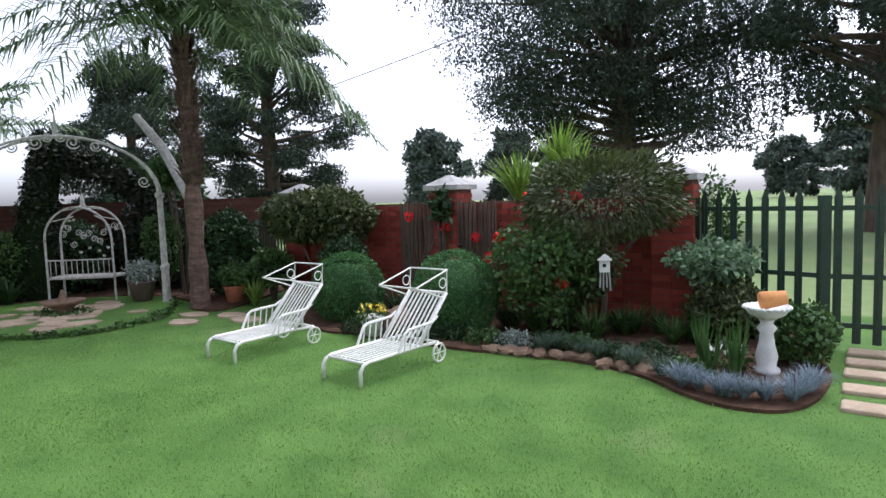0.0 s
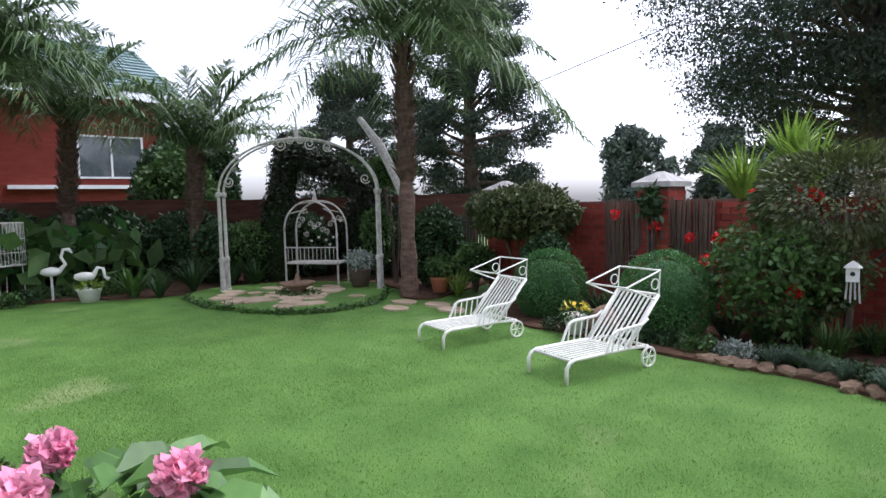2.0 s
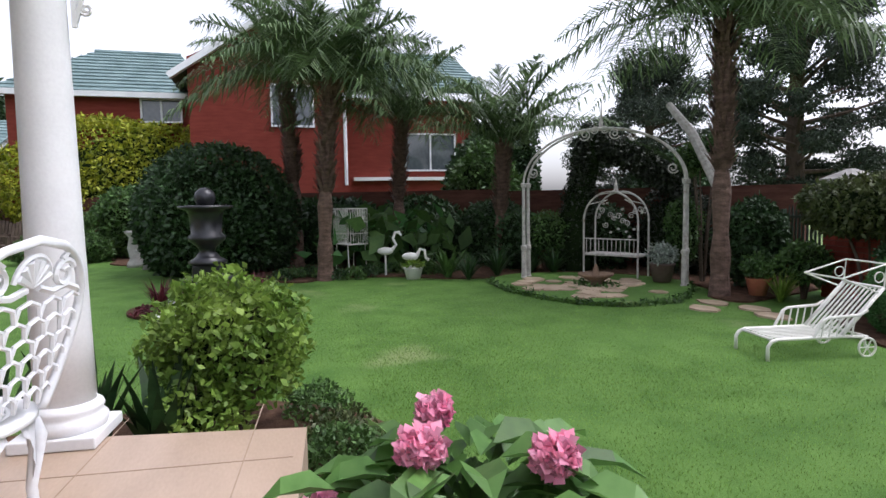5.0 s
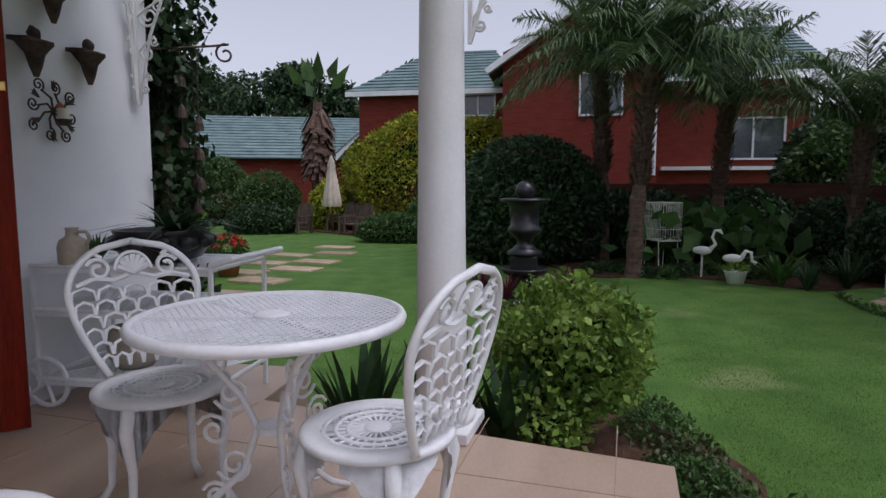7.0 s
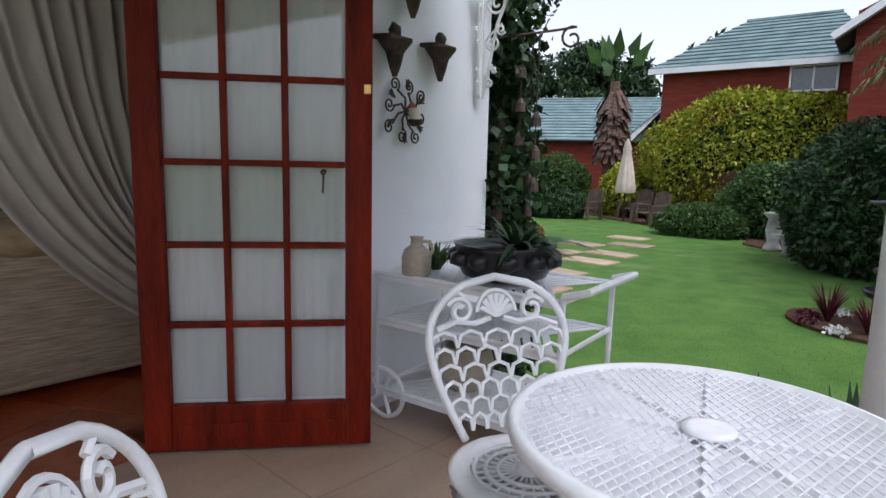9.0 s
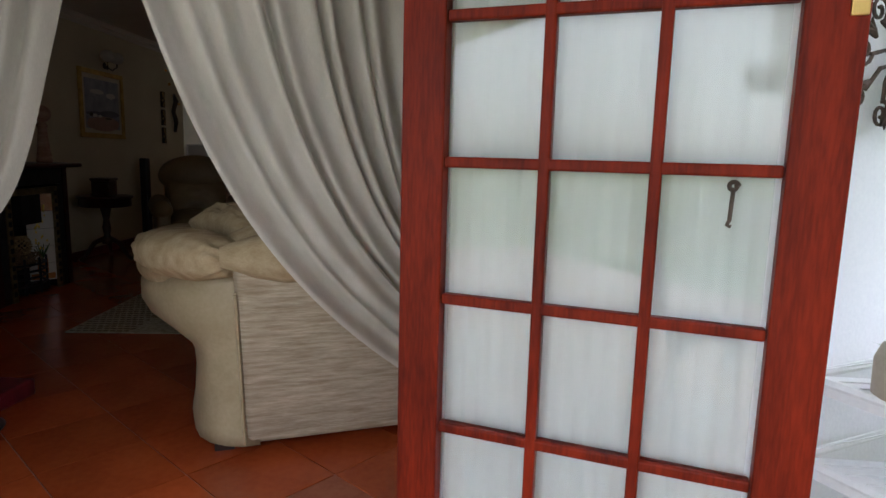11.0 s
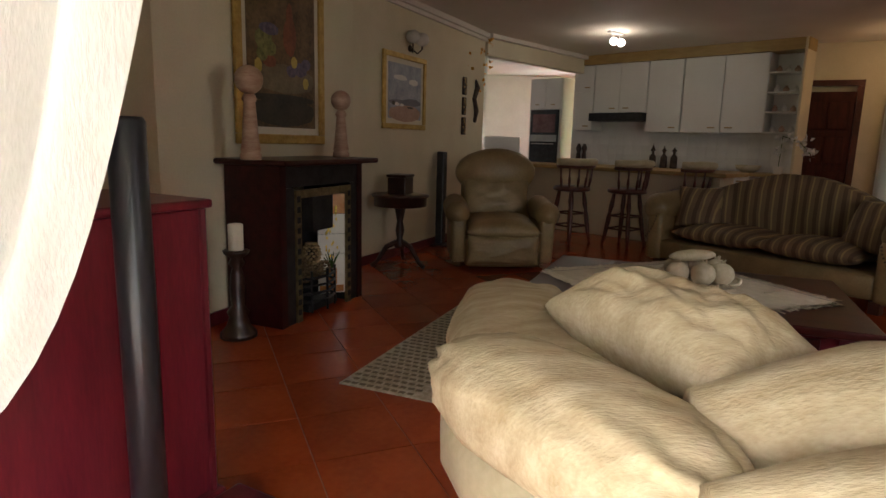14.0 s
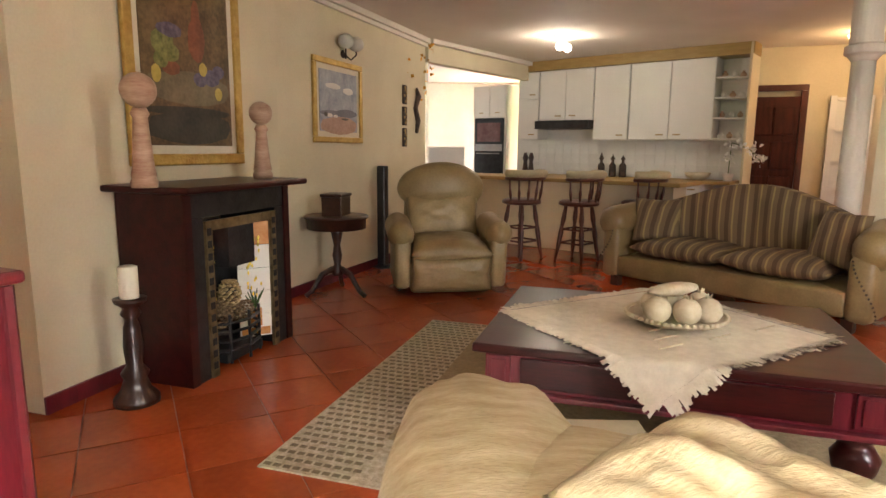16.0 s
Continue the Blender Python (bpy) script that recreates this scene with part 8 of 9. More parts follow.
# metal rose arch over the terrace
PL, PR = Vector((-10.45, 5.35, G)), Vector((-8.5, 7.22, G))
ar = thing("garden_arch", PL.x, PL.y, G, math.degrees(math.atan2((PR - PL).y, (PR - PL).x)), "large rusty white metal rose arch with scrolls on stone posts", "arch")
SP = (PR - PL).length
arch_m = surface("worn_white_iron", (0.3, 0.28, 0.25), (0.56, 0.54, 0.5), 14, 0.7, 0.3, 60, stain=((0.2, 0.14, 0.1), 10, 0.6))
for x in (0.0, SP):
    for dy in (0.0, 0.22):
        part("post", lathe(B(), [(0.062, 0), (0.062, 0.06), (0.045, 0.08), (0.04, 0.55), (0.054, 0.57), (0.054, 0.62), (0.032, 0.64), (0.028, 1.66), (0.05, 1.68), (0.055, 1.74), (0.03, 1.75)], 14, pose(x, dy, 0)), arch_m, ar, "weathered stone-coloured post")
for dy in (0.0, 0.22):
    part("hoop", rod(B(), [(SP / 2 - SP / 2 * math.cos(k), dy, 1.72 + 0.9 * math.sin(k)) for k in np.linspace(0, math.pi, 26)], 0.02, 7), arch_m, ar)
for s in (-1, 1):
    for fx, fz, rr in ((0.18, 2.52, 0.1), (0.4, 2.46, 0.08), (0.86, 1.92, 0.09), (0.06, 2.6, 0.07)):
        part("scroll", rod(B(), scroll((SP / 2 + s * fx * SP / 2, 0, fz), rr, 0.02, 1.5, (s, 0, 0), (0, 0, -1), 0.5), 0.012, 5), arch_m, ar)
part("finial", rod(B(), [(SP / 2, 0.1, 2.6), (SP / 2, 0.1, 2.82), (SP / 2, 0.1, 3.05)], [0.05, 0.02, 0.004], 7), arch_m, ar)

# arbour bench
bn = thing("arbour_bench", -10.05, 6.98, G, 31, "white rusted metal arbour bench with arched back and leafy scrolls", "bench")
bm = B()
for y in (-0.22, 0.22):
    for x in (-0.52, 0.52):
        rod(bm, [(x, y, 0), (x, y, 1.05)], 0.018, 6)
    rod(bm, [(-0.52 * math.cos(k), y, 1.05 + 0.52 * math.sin(k)) for k in np.linspace(0, math.pi, 18)], 0.018, 6)
rod(bm, [(0, 0, 1.55), (0, 0, 1.68), (0, 0, 1.8)], [0.05, 0.03, 0.005], 7)
for k in (0.6, 1.1, 1.57, 2.04, 2.54):
    rod(bm, [(-0.52 * math.cos(k), -0.22, 1.05 + 0.52 * math.sin(k)), (-0.2 * math.cos(k), 0, 1.2 + 0.4 * math.sin(k)), (-0.52 * math.cos(k), 0.22, 1.05 + 0.52 * math.sin(k))], 0.009, 5)
part("frame", bm, arch_m, bn)
part("seat", bx(B(), -0.52, 0.52, -0.22, 0.22, 0.42, 0.46, bev=0.008), arch_m, bn)
part("seat_valance", bx(B(), -0.5, 0.5, -0.235, -0.223, 0.72, 0.74), arch_m, bn)
r = random.Random(5)
for k in range(12):
    x = -0.46 + 0.083 * k
    part("seat_bar", rod(B(), [(x, -0.23, 0.46 + 0.02 * (k % 2)), (x, -0.23, 0.72)], 0.007, 5), arch_m, bn)
    part("scroll", rod(B(), scroll((x, 0.2, 0.95 + 0.3 * r.random()), 0.06, 0.015, 1.4, (1, 0, 0), (0, 0, 1), r.random() * 6), 0.008, 5), arch_m, bn)
    part("leaf", pebble(B(), (x * 0.9, 0.19, 0.75 + 0.65 * r.random()), (0.035, 0.006, 0.025), k, 0.2, 1), arch_m, bn)

# clipped dark topiary arch behind the bench
tp = thing("topiary_arch", -11.02, 7.38, G, 57, "dark clipped creeper trained as a pointed arch behind the bench", "topiary")
# near-black core stands for the shade within the arch's foliage
bm = rod(B(), [(-0.62, 0, 0), (-0.6, 0, 0.8), (-0.48, 0, 1.6), (-0.28, 0, 2.3), (-0.18, 0, 2.8)], [0.36, 0.36, 0.27, 0.17, 0.05], 10)
rod(bm, [(-0.15, 0, 2.55), (0.4, 0, 2.42), (0.95, 0, 2.12), (1.55, 0, 1.6)], [0.1, 0.19, 0.22, 0.24], 10)
part("inner_growth", bm, inner_shade_m, tp)
rs = np.random.RandomState(15)
P = []
for k in range(24000):
    t, o = rs.rand(), rs.normal(size=3) * np.array([0.05, 0.16, 0.05])
    side = -1 if rs.rand() < 0.45 else 1
    u = rs.rand()
    if side < 0:
        xin, xout = -0.2 - 0.2 * abs(2 * t - 1.0), -0.1 - 0.75 * (1 - t) ** 0.7 - 0.2
        P.append(np.array([xin + (xout - xin) * u, 0, 2.85 * t]) + o)
    else:
        x = 1.75 * t
        zc, th = 2.7 - 0.95 * t ** 1.5, 0.42 + 0.12 * t
        P.append(np.array([-0.15 + x, 0, zc - th * u]) + o)
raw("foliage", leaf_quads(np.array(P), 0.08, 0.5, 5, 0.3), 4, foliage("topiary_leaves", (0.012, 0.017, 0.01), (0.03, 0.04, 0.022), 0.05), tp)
bushy("topiary_ball", -8.95, 7.95, G, (0.45, 0.45, 0.32), 2600, 0.06, mid_leaf_m, "bright green clipped tuft on top of the arch", "shrub", 103, True, 0.8, 0.15, -0.9, 0.5, inner_shade_m, lift=2.1)
# leaning bare branch
solid("leaning_pole", rod(B(), [(-8.1, 7.5, G + 1.6), (-8.9, 7.65, G + 2.5), (-9.55, 7.7, G + 3.05)], [0.09, 0.075, 0.06], 8), arch_m, "pale leaning cut palm stem with a lamp box", "branch")

# shrubs along the brick wall
bushy("shrub", -6.0, 7.95, G, (0.98, 0.5, 0.42), 6500, 0.075, bronze_leaf_m, "wide rounded olive-green bush over the wall", "shrub", 104, True, 0.8, 0.2, -0.95, 0.5, inner_shade_m, lift=1.3)
bushy("shrub", -5.3, 7.6, G, (0.32, 0.3, 0.3), 1800, 0.06, dark_leaf_m, "small dark rounded bush at the wall", "shrub", 105, True, 0.7, 0.2, -0.9, 0.5, inner_shade_m, lift=0.75)
bushy("shrub", -7.1, 8.1, G, (0.35, 0.35, 0.32), 1800, 0.07, mid_leaf_m, "round green bush by the wall pillar", "shrub", 106, True, 0.7, 0.2, -0.9, 0.5, inner_shade_m, lift=0.5)
for i, (x, y, rr, h) in enumerate(((-4.95, 7.2, 0.47, 0.4), (-3.35, 7.05, 0.5, 0.43))):
    # the core's darker green paints the shade between the leaves
    b = bushy("clipped_ball", x, y, G, (rr, rr, rr), 15000, 0.03, ball_leaf_m, "dense bright green clipped ball shrub", "shrub", 107 + i, False, 0.94, 0.05, -0.95, 0.35, surface(f"ball_shade_{i}", (0.02, 0.06, 0.015), (0.04, 0.1, 0.03), 20, 0.95, 0.5, 60) if i == 0 else bpy.data.materials["ball_shade_0"], "clipped balls", lift=h)
bushy("rose_bush", -2.35, 7.3, G, (0.65, 0.55, 0.6), 4200, 0.07, mid_leaf_m, "loose green rose bush with red blooms", "shrub", 110, True, 0.35, 0.4, -0.9, 0.55, None, lift=0.72)
bushy("rose_bush", -0.72, 7.6, G, (0.4, 0.4, 0.2), 1500, 0.07, pale_leaf_m, "loose pale-green rose bush before the fence", "shrub", 111, True, 0.4, 0.35, -0.9, 0.6, None, lift=0.8)
bushy("shrub", -0.6, 7.5, G, (0.4, 0.4, 0.32), 2200, 0.06, bronze_leaf_m, "low dark bronze shrub at the fence", "shrub", 112, True, 0.4, 0.3, -0.9, 0.5, None, lift=0.35)
bushy("vine", -0.78, 8.42, G, (0.3, 0.25, 0.7), 1500, 0.06, mid_leaf_m, "green climbing vine with orange flowers on a post", "climber", 113, True, 0.3, 0.35, -0.95, 0.6, None, lift=1.05)
raw_pts = shell(90, (0, 0, 1.1), (0.31, 0.26, 0.7), 0.95, 5)
vn = bpy.data.objects["vine"]
raw("flower", leaf_quads(raw_pts, 0.05, 0.9, 4, 0.0), 4, foliage("orange_petals", (0.6, 0.25, 0.02), (0.75, 0.4, 0.05), 0.3), vn, "small orange flowers")
tr = thing("small_tree", -1.82, 7.55, G, 0, "small olive-leaved tree with a dense rounded crown and hanging birdhouse", "tree")
bm = rod(B(), [(0, 0, 0), (0.03, 0, 0.4), (-0.04, 0.05, 0.8), (0.0, 0.1, 1.3)], [0.05, 0.04, 0.035, 0.02], 7)
for k in range(7):
    a = k * 0.9
    rod(bm, [(-0.02, 0.03, 0.6 + 0.08 * k), (0.35 * math.cos(a), 0.3 * math.sin(a), 1.0 + 0.1 * k), (0.6 * math.cos(a), 0.5 * math.sin(a), 1.35 + 0.05 * k)], [0.025, 0.018, 0.008], 5)
part("trunk", bm, bark_m, tr)
pts = np.concatenate([shell(7500, (0, 0, 1.45), (0.9, 0.75, 0.5), 0.55, 6, 0.3), shell(1500, (-0.1, -0.2, 0.75), (0.35, 0.3, 0.35), 0.4, 7, 0.4)])
raw("crown", leaf_quads(pts, 0.06, 0.5, 6, 0.4), 4, bronze_leaf_m, tr)
bh2 = thing("birdhouse", -1.68, 7.12, G + 0.72, 10, "small white hanging birdhouse with wind chime tubes", "birdhouse")
bm = bx(B(), -0.05, 0.05, -0.05, 0.05, 0.0, 0.12)
bx(bm, -0.07, 0.07, -0.07, 0.07, 0.122, 0.18, taper=0.1)
part("box", bm, white_stone_m, bh2)
part("entrance", lathe(B(), [(0.02, 0), (0.02, 0.006)], 12, pose(0, -0.05, 0.07, 90, 0, 0)), black_stone_m, bh2, "dark round entrance")
part("cord", rod(B(), [(0, 0, 0.18), (0, 0.02, 0.5)], 0.004, 4), iron_m, bh2)
for k in range(4):
    part("chime_tube", rod(B(), [(-0.04 + 0.028 * k, 0, 0.0), (-0.05 + 0.035 * k, 0, -0.16 - 0.03 * (k % 2))], 0.009, 6), cap_m, bh2)
# yucca palms behind the wall
for i, (x, y, z) in enumerate(((-3.35, 9.2, G + 1.35), (-2.6, 9.4, G + 1.5), (-2.95, 9.8, G + 1.75))):
    y2 = strap_plant("yucca", x, y, z, 110, 1.0, 0.05, bright_leaf_m, "spiky bright green yucca crown above the wall", "plant", 120 + i, 0.85, "yuccas behind the wall", 0.55)
    part("trunk", rod(B(), [(0, 0, G - z), (0, 0, 0.05)], 0.09, 8), bark_m, y2)
# red flowers
for i, (x, y, z) in enumerate(((-4.55, 8.1, 0.78), (-4.0, 8.1, 0.62), (-3.5, 8.0, 0.5), (-2.75, 7.9, 1.0), (-2.4, 8.0, 1.02), (-2.2, 8.0, 0.98), (-2.9, 7.3, 0.55), (-2.1, 7.0, 0.1), (-3.1, 7.5, 0.3))):
    f = thing("red_flower", x, y, z, 0, "red rose bloom on a thin stem", "flower", "red blooms")
    pts = shell(40, (0, 0, 0), (0.04, 0.04, 0.032), 0.4, i)
    raw("petals", leaf_quads(pts, 0.05, 0.9, i, 0.0), 4, red_m, f)
    part("stem", rod(B(), [(0, 0, 0), (0.02, 0.05, -0.25), (0.05, 0.12, max(G - z, -0.6))], 0.005, 4), mid_leaf_m, f)
hang = bushy("hanging_plant", -4.05, 8.1, G, (0.14, 0.12, 0.22), 260, 0.12, dark_leaf_m, "bare hanging plant fixed on the twig panel", "plant", 131, True, 0.3, 0.3, -0.9, 0.4, None, lift=1.42)

# front row of the bed
rs = np.random.RandomState(17)
EDGE = smooth_line([(-2.1, 6.5), (-1.75, 6.42), (-1.16, 6.2), (-0.76, 5.82), (-0.45, 5.68), (-0.12, 5.75), (0.03, 6.1)], 3)
for i, (x, y) in enumerate(EDGE):
    strap_plant("fescue", x + 0.04 * rs.normal(), y + 0.03 * rs.normal(), G + 0.03, 150, 0.22, 0.008, (green_grass_m if i < 8 else blue_grass_m), "mound of blue-grey fescue grass edging the bed", "grass", 140 + i, 0.95, "fescue mounds", 0.5)
for i in range(26):
    x = -4.6 + 4.3 * rs.rand()
    y = 6.95 + 0.5 * rs.rand() + 0.12 * (abs(x + 2.3))
    strap_plant("border_plant", x, y, G + 0.03, 60, 0.34 + 0.15 * rs.rand(), 0.022, (mid_leaf_m, dark_leaf_m)[i % 2], "arching strap-leaved border plant", "plant", 170 + i, 0.9, "border plants", 0.6)
for i in range(12):
    x = -4.4 + 3.6 * (i / 11)
    y = 6.6 + 0.06 * math.sin(i * 2) - (0.12 if x > -1.6 else 0) - (0.35 if x > -1.0 else 0)
    bushy("ground_cover", x, y, G, (0.22, 0.16, 0.13), 700, 0.04, (dark_leaf_m, foliage("silver_leaves", (0.2, 0.24, 0.2), (0.36, 0.4, 0.35), 0.2) if i == 1 else dark_leaf_m, mid_leaf_m)[i % 3] if i != 6 else bpy.data.materials["silver_leaves"], "low leafy ground cover at the bed edge", "plant", 210 + i, False, 0.4, 0.3, -0.4, 0.5, None, "ground cover", lift=0.06)
for i in range(10):
    o = solid("edging_rock", pebble(B(), (0, 0, 0), (0.12, 0.07, 0.05), i, 0.35, 2), rock_m, "flat brown rock edging the flower bed", "rock", "", False, "bed edging rocks")
    o.matrix_basis = pose(-2.6 + 0.16 * i, 6.36 - 0.02 * i * (i > 6), G + 0.03, 0, 0, i * 37)
for i, (x, y) in enumerate(((-0.62, 6.05), (-0.45, 6.0), (-0.7, 6.3))):
    strap_plant("iris", x, y, G + 0.03, 22, 0.55, 0.03, mid_leaf_m, "upright sword-leaved iris clump", "plant", 230 + i, 0.25, "irises", 0.1)
f = bushy("white_flowers", -0.55, 6.4, G, (0.22, 0.2, 0.12), 500, 0.05, mid_leaf_m, "low plant with a few white blooms", "plant", 235, False, 0.4, lift=0.14)
raw("bloom", leaf_quads(shell(26, (0, 0, 0.2), (0.2, 0.18, 0.1), 0.9, 3, low=0.2), 0.06, 0.9, 2, 0.0), 4, white_petal_m, f, "white petals")
bushy("shrub", 0.0, 6.75, G, (0.3, 0.25, 0.28), 1700, 0.06, mid_leaf_m, "leafy green shrub behind the bird bath", "shrub", 236, True, 0.4, 0.3, -0.9, 0.55, None, lift=0.3)

# bird bath with a clay pot
bb = thing("bird_bath", -0.24, 6.45, G + 0.02, 0, "white cast-stone bird bath on a figured pedestal", "bird bath")
part("pedestal", lathe(B(), [(0.1, 0), (0.1, 0.04), (0.07, 0.06), (0.085, 0.14), (0.06, 0.24), (0.05, 0.33), (0.075, 0.37), (0.045, 0.41), (0.06, 0.44)], 14), white_stone_m, bb, smooth=True)
bm = lathe(B(), [(0.06, 0.44), (0.13, 0.48), (0.165, 0.53), (0.17, 0.55), (0.15, 0.545), (0.07, 0.5)], 28)
for k in range(22):
    a = k * math.tau / 22
    pebble(bm, (0.165 * math.cos(a), 0.165 * math.sin(a), 0.54), (0.021, 0.021, 0.017), k, 0.1, 1)
part("basin", bm, white_stone_m, bb, "shell-edged basin", True)
cp = thing("clay_pot", -0.2, 6.45, G + 0.625, 10, "orange clay pot lying on its side in the bird bath", "pot")
part("pot", lathe(B(), [(0.06, -0.1), (0.075, -0.08), (0.055, 0.1), (0.045, 0.1)], 18, pose(0, 0, 0, 0, 80, 0)), surface("orange_clay", (0.5, 0.2, 0.06), (0.65, 0.3, 0.1), 6, 0.8, 0.2, 50), cp, smooth=True)

# yellow-flower pot and stump between the loungers
yp = thing("flower_pot", -4.1, 6.5, G + 0.02, 0, "white flower pot with yellow blooms", "pot")
part("pot", lathe(B(), [(0.09, 0), (0.14, 0.2), (0.15, 0.22), (0.12, 0.22)], 18), white_stone_m, yp, smooth=True)
raw("foliage", leaf_quads(shell(260, (0, 0, 0.25), (0.16, 0.16, 0.08), 0.4, 3), 0.06, 0.6, 3), 4, mid_leaf_m, yp)
raw("bloom", leaf_quads(shell(80, (0, 0, 0.28), (0.16, 0.16, 0.08), 0.8, 4, low=-0.1), 0.05, 0.9, 3, 0.0), 4, yellow_m, yp, "yellow petals")
stp = solid("stone_trough", pebble(B(), (0, 0, 0.16), (0.2, 0.15, 0.18), 5, 0.2, 3), rock_m, "rough brown stone planter between the loungers", "planter", "", True)
stp.matrix_basis = pose(-3.85, 6.62, G)

# camellia, pots and plants by the terrace
bushy("camellia", -8.05, 8.1, G, (0.55, 0.5, 0.72), 5200, 0.08, dark_leaf_m, "glossy dark camellia bush with a few white blooms", "shrub", 240, True, 0.75, 0.2, -0.95, 0.6, inner_shade_m, lift=0.75)
for i, (x, y, rr, mt, lbl) in enumerate(((-7.3, 7.5, 0.16, terracotta_m, "small leafy shrub in a terracotta pot"), (-8.95, 7.15, 0.2, surface("dark_pot", (0.08, 0.05, 0.04), (0.14, 0.1, 0.08), 6, 0.8, 0.2, 50), "grey-leaved plant in a dark round pot"))):
    pt = thing("potted_plant", x, y, G + 0.07, 0, lbl, "potted plant")
    part("pot", lathe(B(), [(rr * 0.7, 0), (rr, rr * 1.4), (rr * 1.08, rr * 1.5), (rr * 0.9, rr * 1.5)], 18), mt, pt, smooth=True)
    raw("foliage", leaf_quads(shell(900, (0, 0, rr * 1.5 + 0.16), (rr * 1.3, rr * 1.3, 0.2), 0.3, i + 3), 0.06, 0.5, i), 4, (mid_leaf_m, bpy.data.materials["silver_leaves"])[i], pt)
bushy("shrub", -9.2, 7.75, G, (0.32, 0.3, 0.6), 2600, 0.06, mid_leaf_m, "upright green shrub beside the bench", "shrub", 243, True, 0.6, 0.25, -0.95, 0.5, inner_shade_m, lift=0.9)
ft2 = thing("stone_basin", -9.1, 6.0, G + 0.06, 0, "small weathered stone fountain basin on the terrace", "fountain")
part("basin", lathe(B(), [(0.12, 0), (0.1, 0.06), (0.2, 0.12), (0.28, 0.16), (0.29, 0.19), (0.24, 0.18), (0.06, 0.14), (0.05, 0.24), (0.015, 0.34)], 18), rock_m, ft2, smooth=True)
raw("moss", leaf_quads(shell(700, (0, 0, 0.01), (0.5, 0.4, 0.04), 0.3, 9, low=-0.1), 0.05, 0.6, 9), 4, mid_leaf_m, ft2)
for i, (x, y, L, w, n) in enumerate(((-11.1, 5.1, 0.75, 0.03, 120), (-10.9, 4.45, 0.6, 0.025, 90), (-10.95, 6.2, 0.6, 0.05, 70), (-11.3, 5.9, 0.6, 0.05, 60), (-7.0, 7.6, 0.55, 0.02, 90))):
    strap_plant("agapanthus", x, y, G, n, L, w, dark_leaf_m if i != 4 else bright_leaf_m, "clump of dark arching strap leaves", "plant", 250 + i, 0.85, "strap-leaved clumps", 0.5)
cy = strap_plant("cycad", -11.2, 4.15, G, 42, 0.7, 0.09, mid_leaf_m, "cycad with a rosette of stiff feathery leaves", "plant", 260, 0.9, "", 0.35)
bushy("shrub", -11.5, 6.3, G, (0.5, 0.5, 0.45), 2200, 0.07, mid_leaf_m, "shrub dotted with yellow flowers by the arch", "shrub", 261, True, 0.6, 0.3, -0.9, 0.5, inner_shade_m, lift=0.75)
for i, (x, y) in enumerate(((-13.0, 3.2), (-13.6, 3.9), (-12.8, 4.3), (-13.3, 2.6), (-14.0, 3.2))):
    rsx = np.random.RandomState(270 + i)
    p = thing("large_leaved_plant", x, y, G, 0, "tall plant with big glossy green paddle leaves", "plant", "paddle-leaved plants")
    pts = np.stack([rsx.normal(size=46) * 0.35, rsx.normal(size=46) * 0.35, 0.25 + 0.95 * rsx.rand(46)], 1)
    raw("leaf", leaf_quads(pts, 0.42, 0.6, i, 0.3), 4, ball_leaf_m if i % 2 else mid_leaf_m, p)
    part("stem", rod(B(), [(0, 0, 0), (0.05, 0, 0.9)], 0.03, 5), mid_leaf_m, p)
hedge("creeper", -13.2, 5.9, 1.9, 0.6, 0.85, 7000, 0.1, dark_leaf_m, "dark creeper covering the boundary wall", 281)
# leaf mass added to darken the wall where it is only in shade
hedge("creeper", -10.6, 8.6, 1.5, 0.5, 0.98, 7000, 0.08, bpy.data.materials["topiary_leaves"], "near-black leaf mass added for the shade behind the bench", 283)
hedge("creeper", -11.7, 7.6, 0.9, 0.6, 0.8, 4000, 0.09, dark_leaf_m, "dark creeper on the wall behind the arch", 282)
for i in range(14):
    x, y = -12.2 - 0.3 * math.sin(i), 1.2 + i * 0.26
    bushy("ground_cover", x, y, G, (0.25, 0.25, 0.16), 420, 0.06, (dark_leaf_m, mid_leaf_m)[i % 2], "low leafy border plant along the lawn", "plant", 290 + i, False, 0.4, 0.3, -0.4, 0.5, None, "border along the lawn", lift=0.08)

# black tiered fountain in the island bed
fo = thing("black_fountain", -9.4, 0.12, G + 0.03, 0, "tall black stone urn fountain topped with a ball", "fountain")
part("pedestal", bx(B(), -0.19, 0.19, -0.19, 0.19, 0, 0.62, bev=0.02), black_stone_m, fo)
part("basin", lathe(B(), [(0.18, 0.3), (0.3, 0.36), (0.34, 0.42), (0.33, 0.44), (0.2, 0.4)], 24), black_stone_m, fo, smooth=True)
part("urn", lathe(B(), [(0.24, 0.62), (0.26, 0.66), (0.16, 0.72), (0.1, 0.8), (0.13, 0.86), (0.24, 0.95), (0.25, 1.0), (0.2, 1.04), (0.22, 1.3), (0.25, 1.36), (0.36, 1.39), (0.36, 1.42), (0.2, 1.43)], 28), black_stone_m, fo, smooth=True)
part("ball", pebble(B(), (0, 0, 1.53), (0.14, 0.14, 0.14), 0, 0, 3), black_stone_m, fo, smooth=True)
for i, (x, y) in enumerate(((-9.0, 0.55), (-8.95, -0.1), (-9.35, -0.5), (-9.6, 0.75))):
    strap_plant("red_cordyline", x, y, G + 0.04, 60, 0.5, 0.03, purple_leaf_m, "dark red spiky-leaved plant beside the fountain", "plant", 310 + i, 0.7, "red plants by the fountain", 0.35)
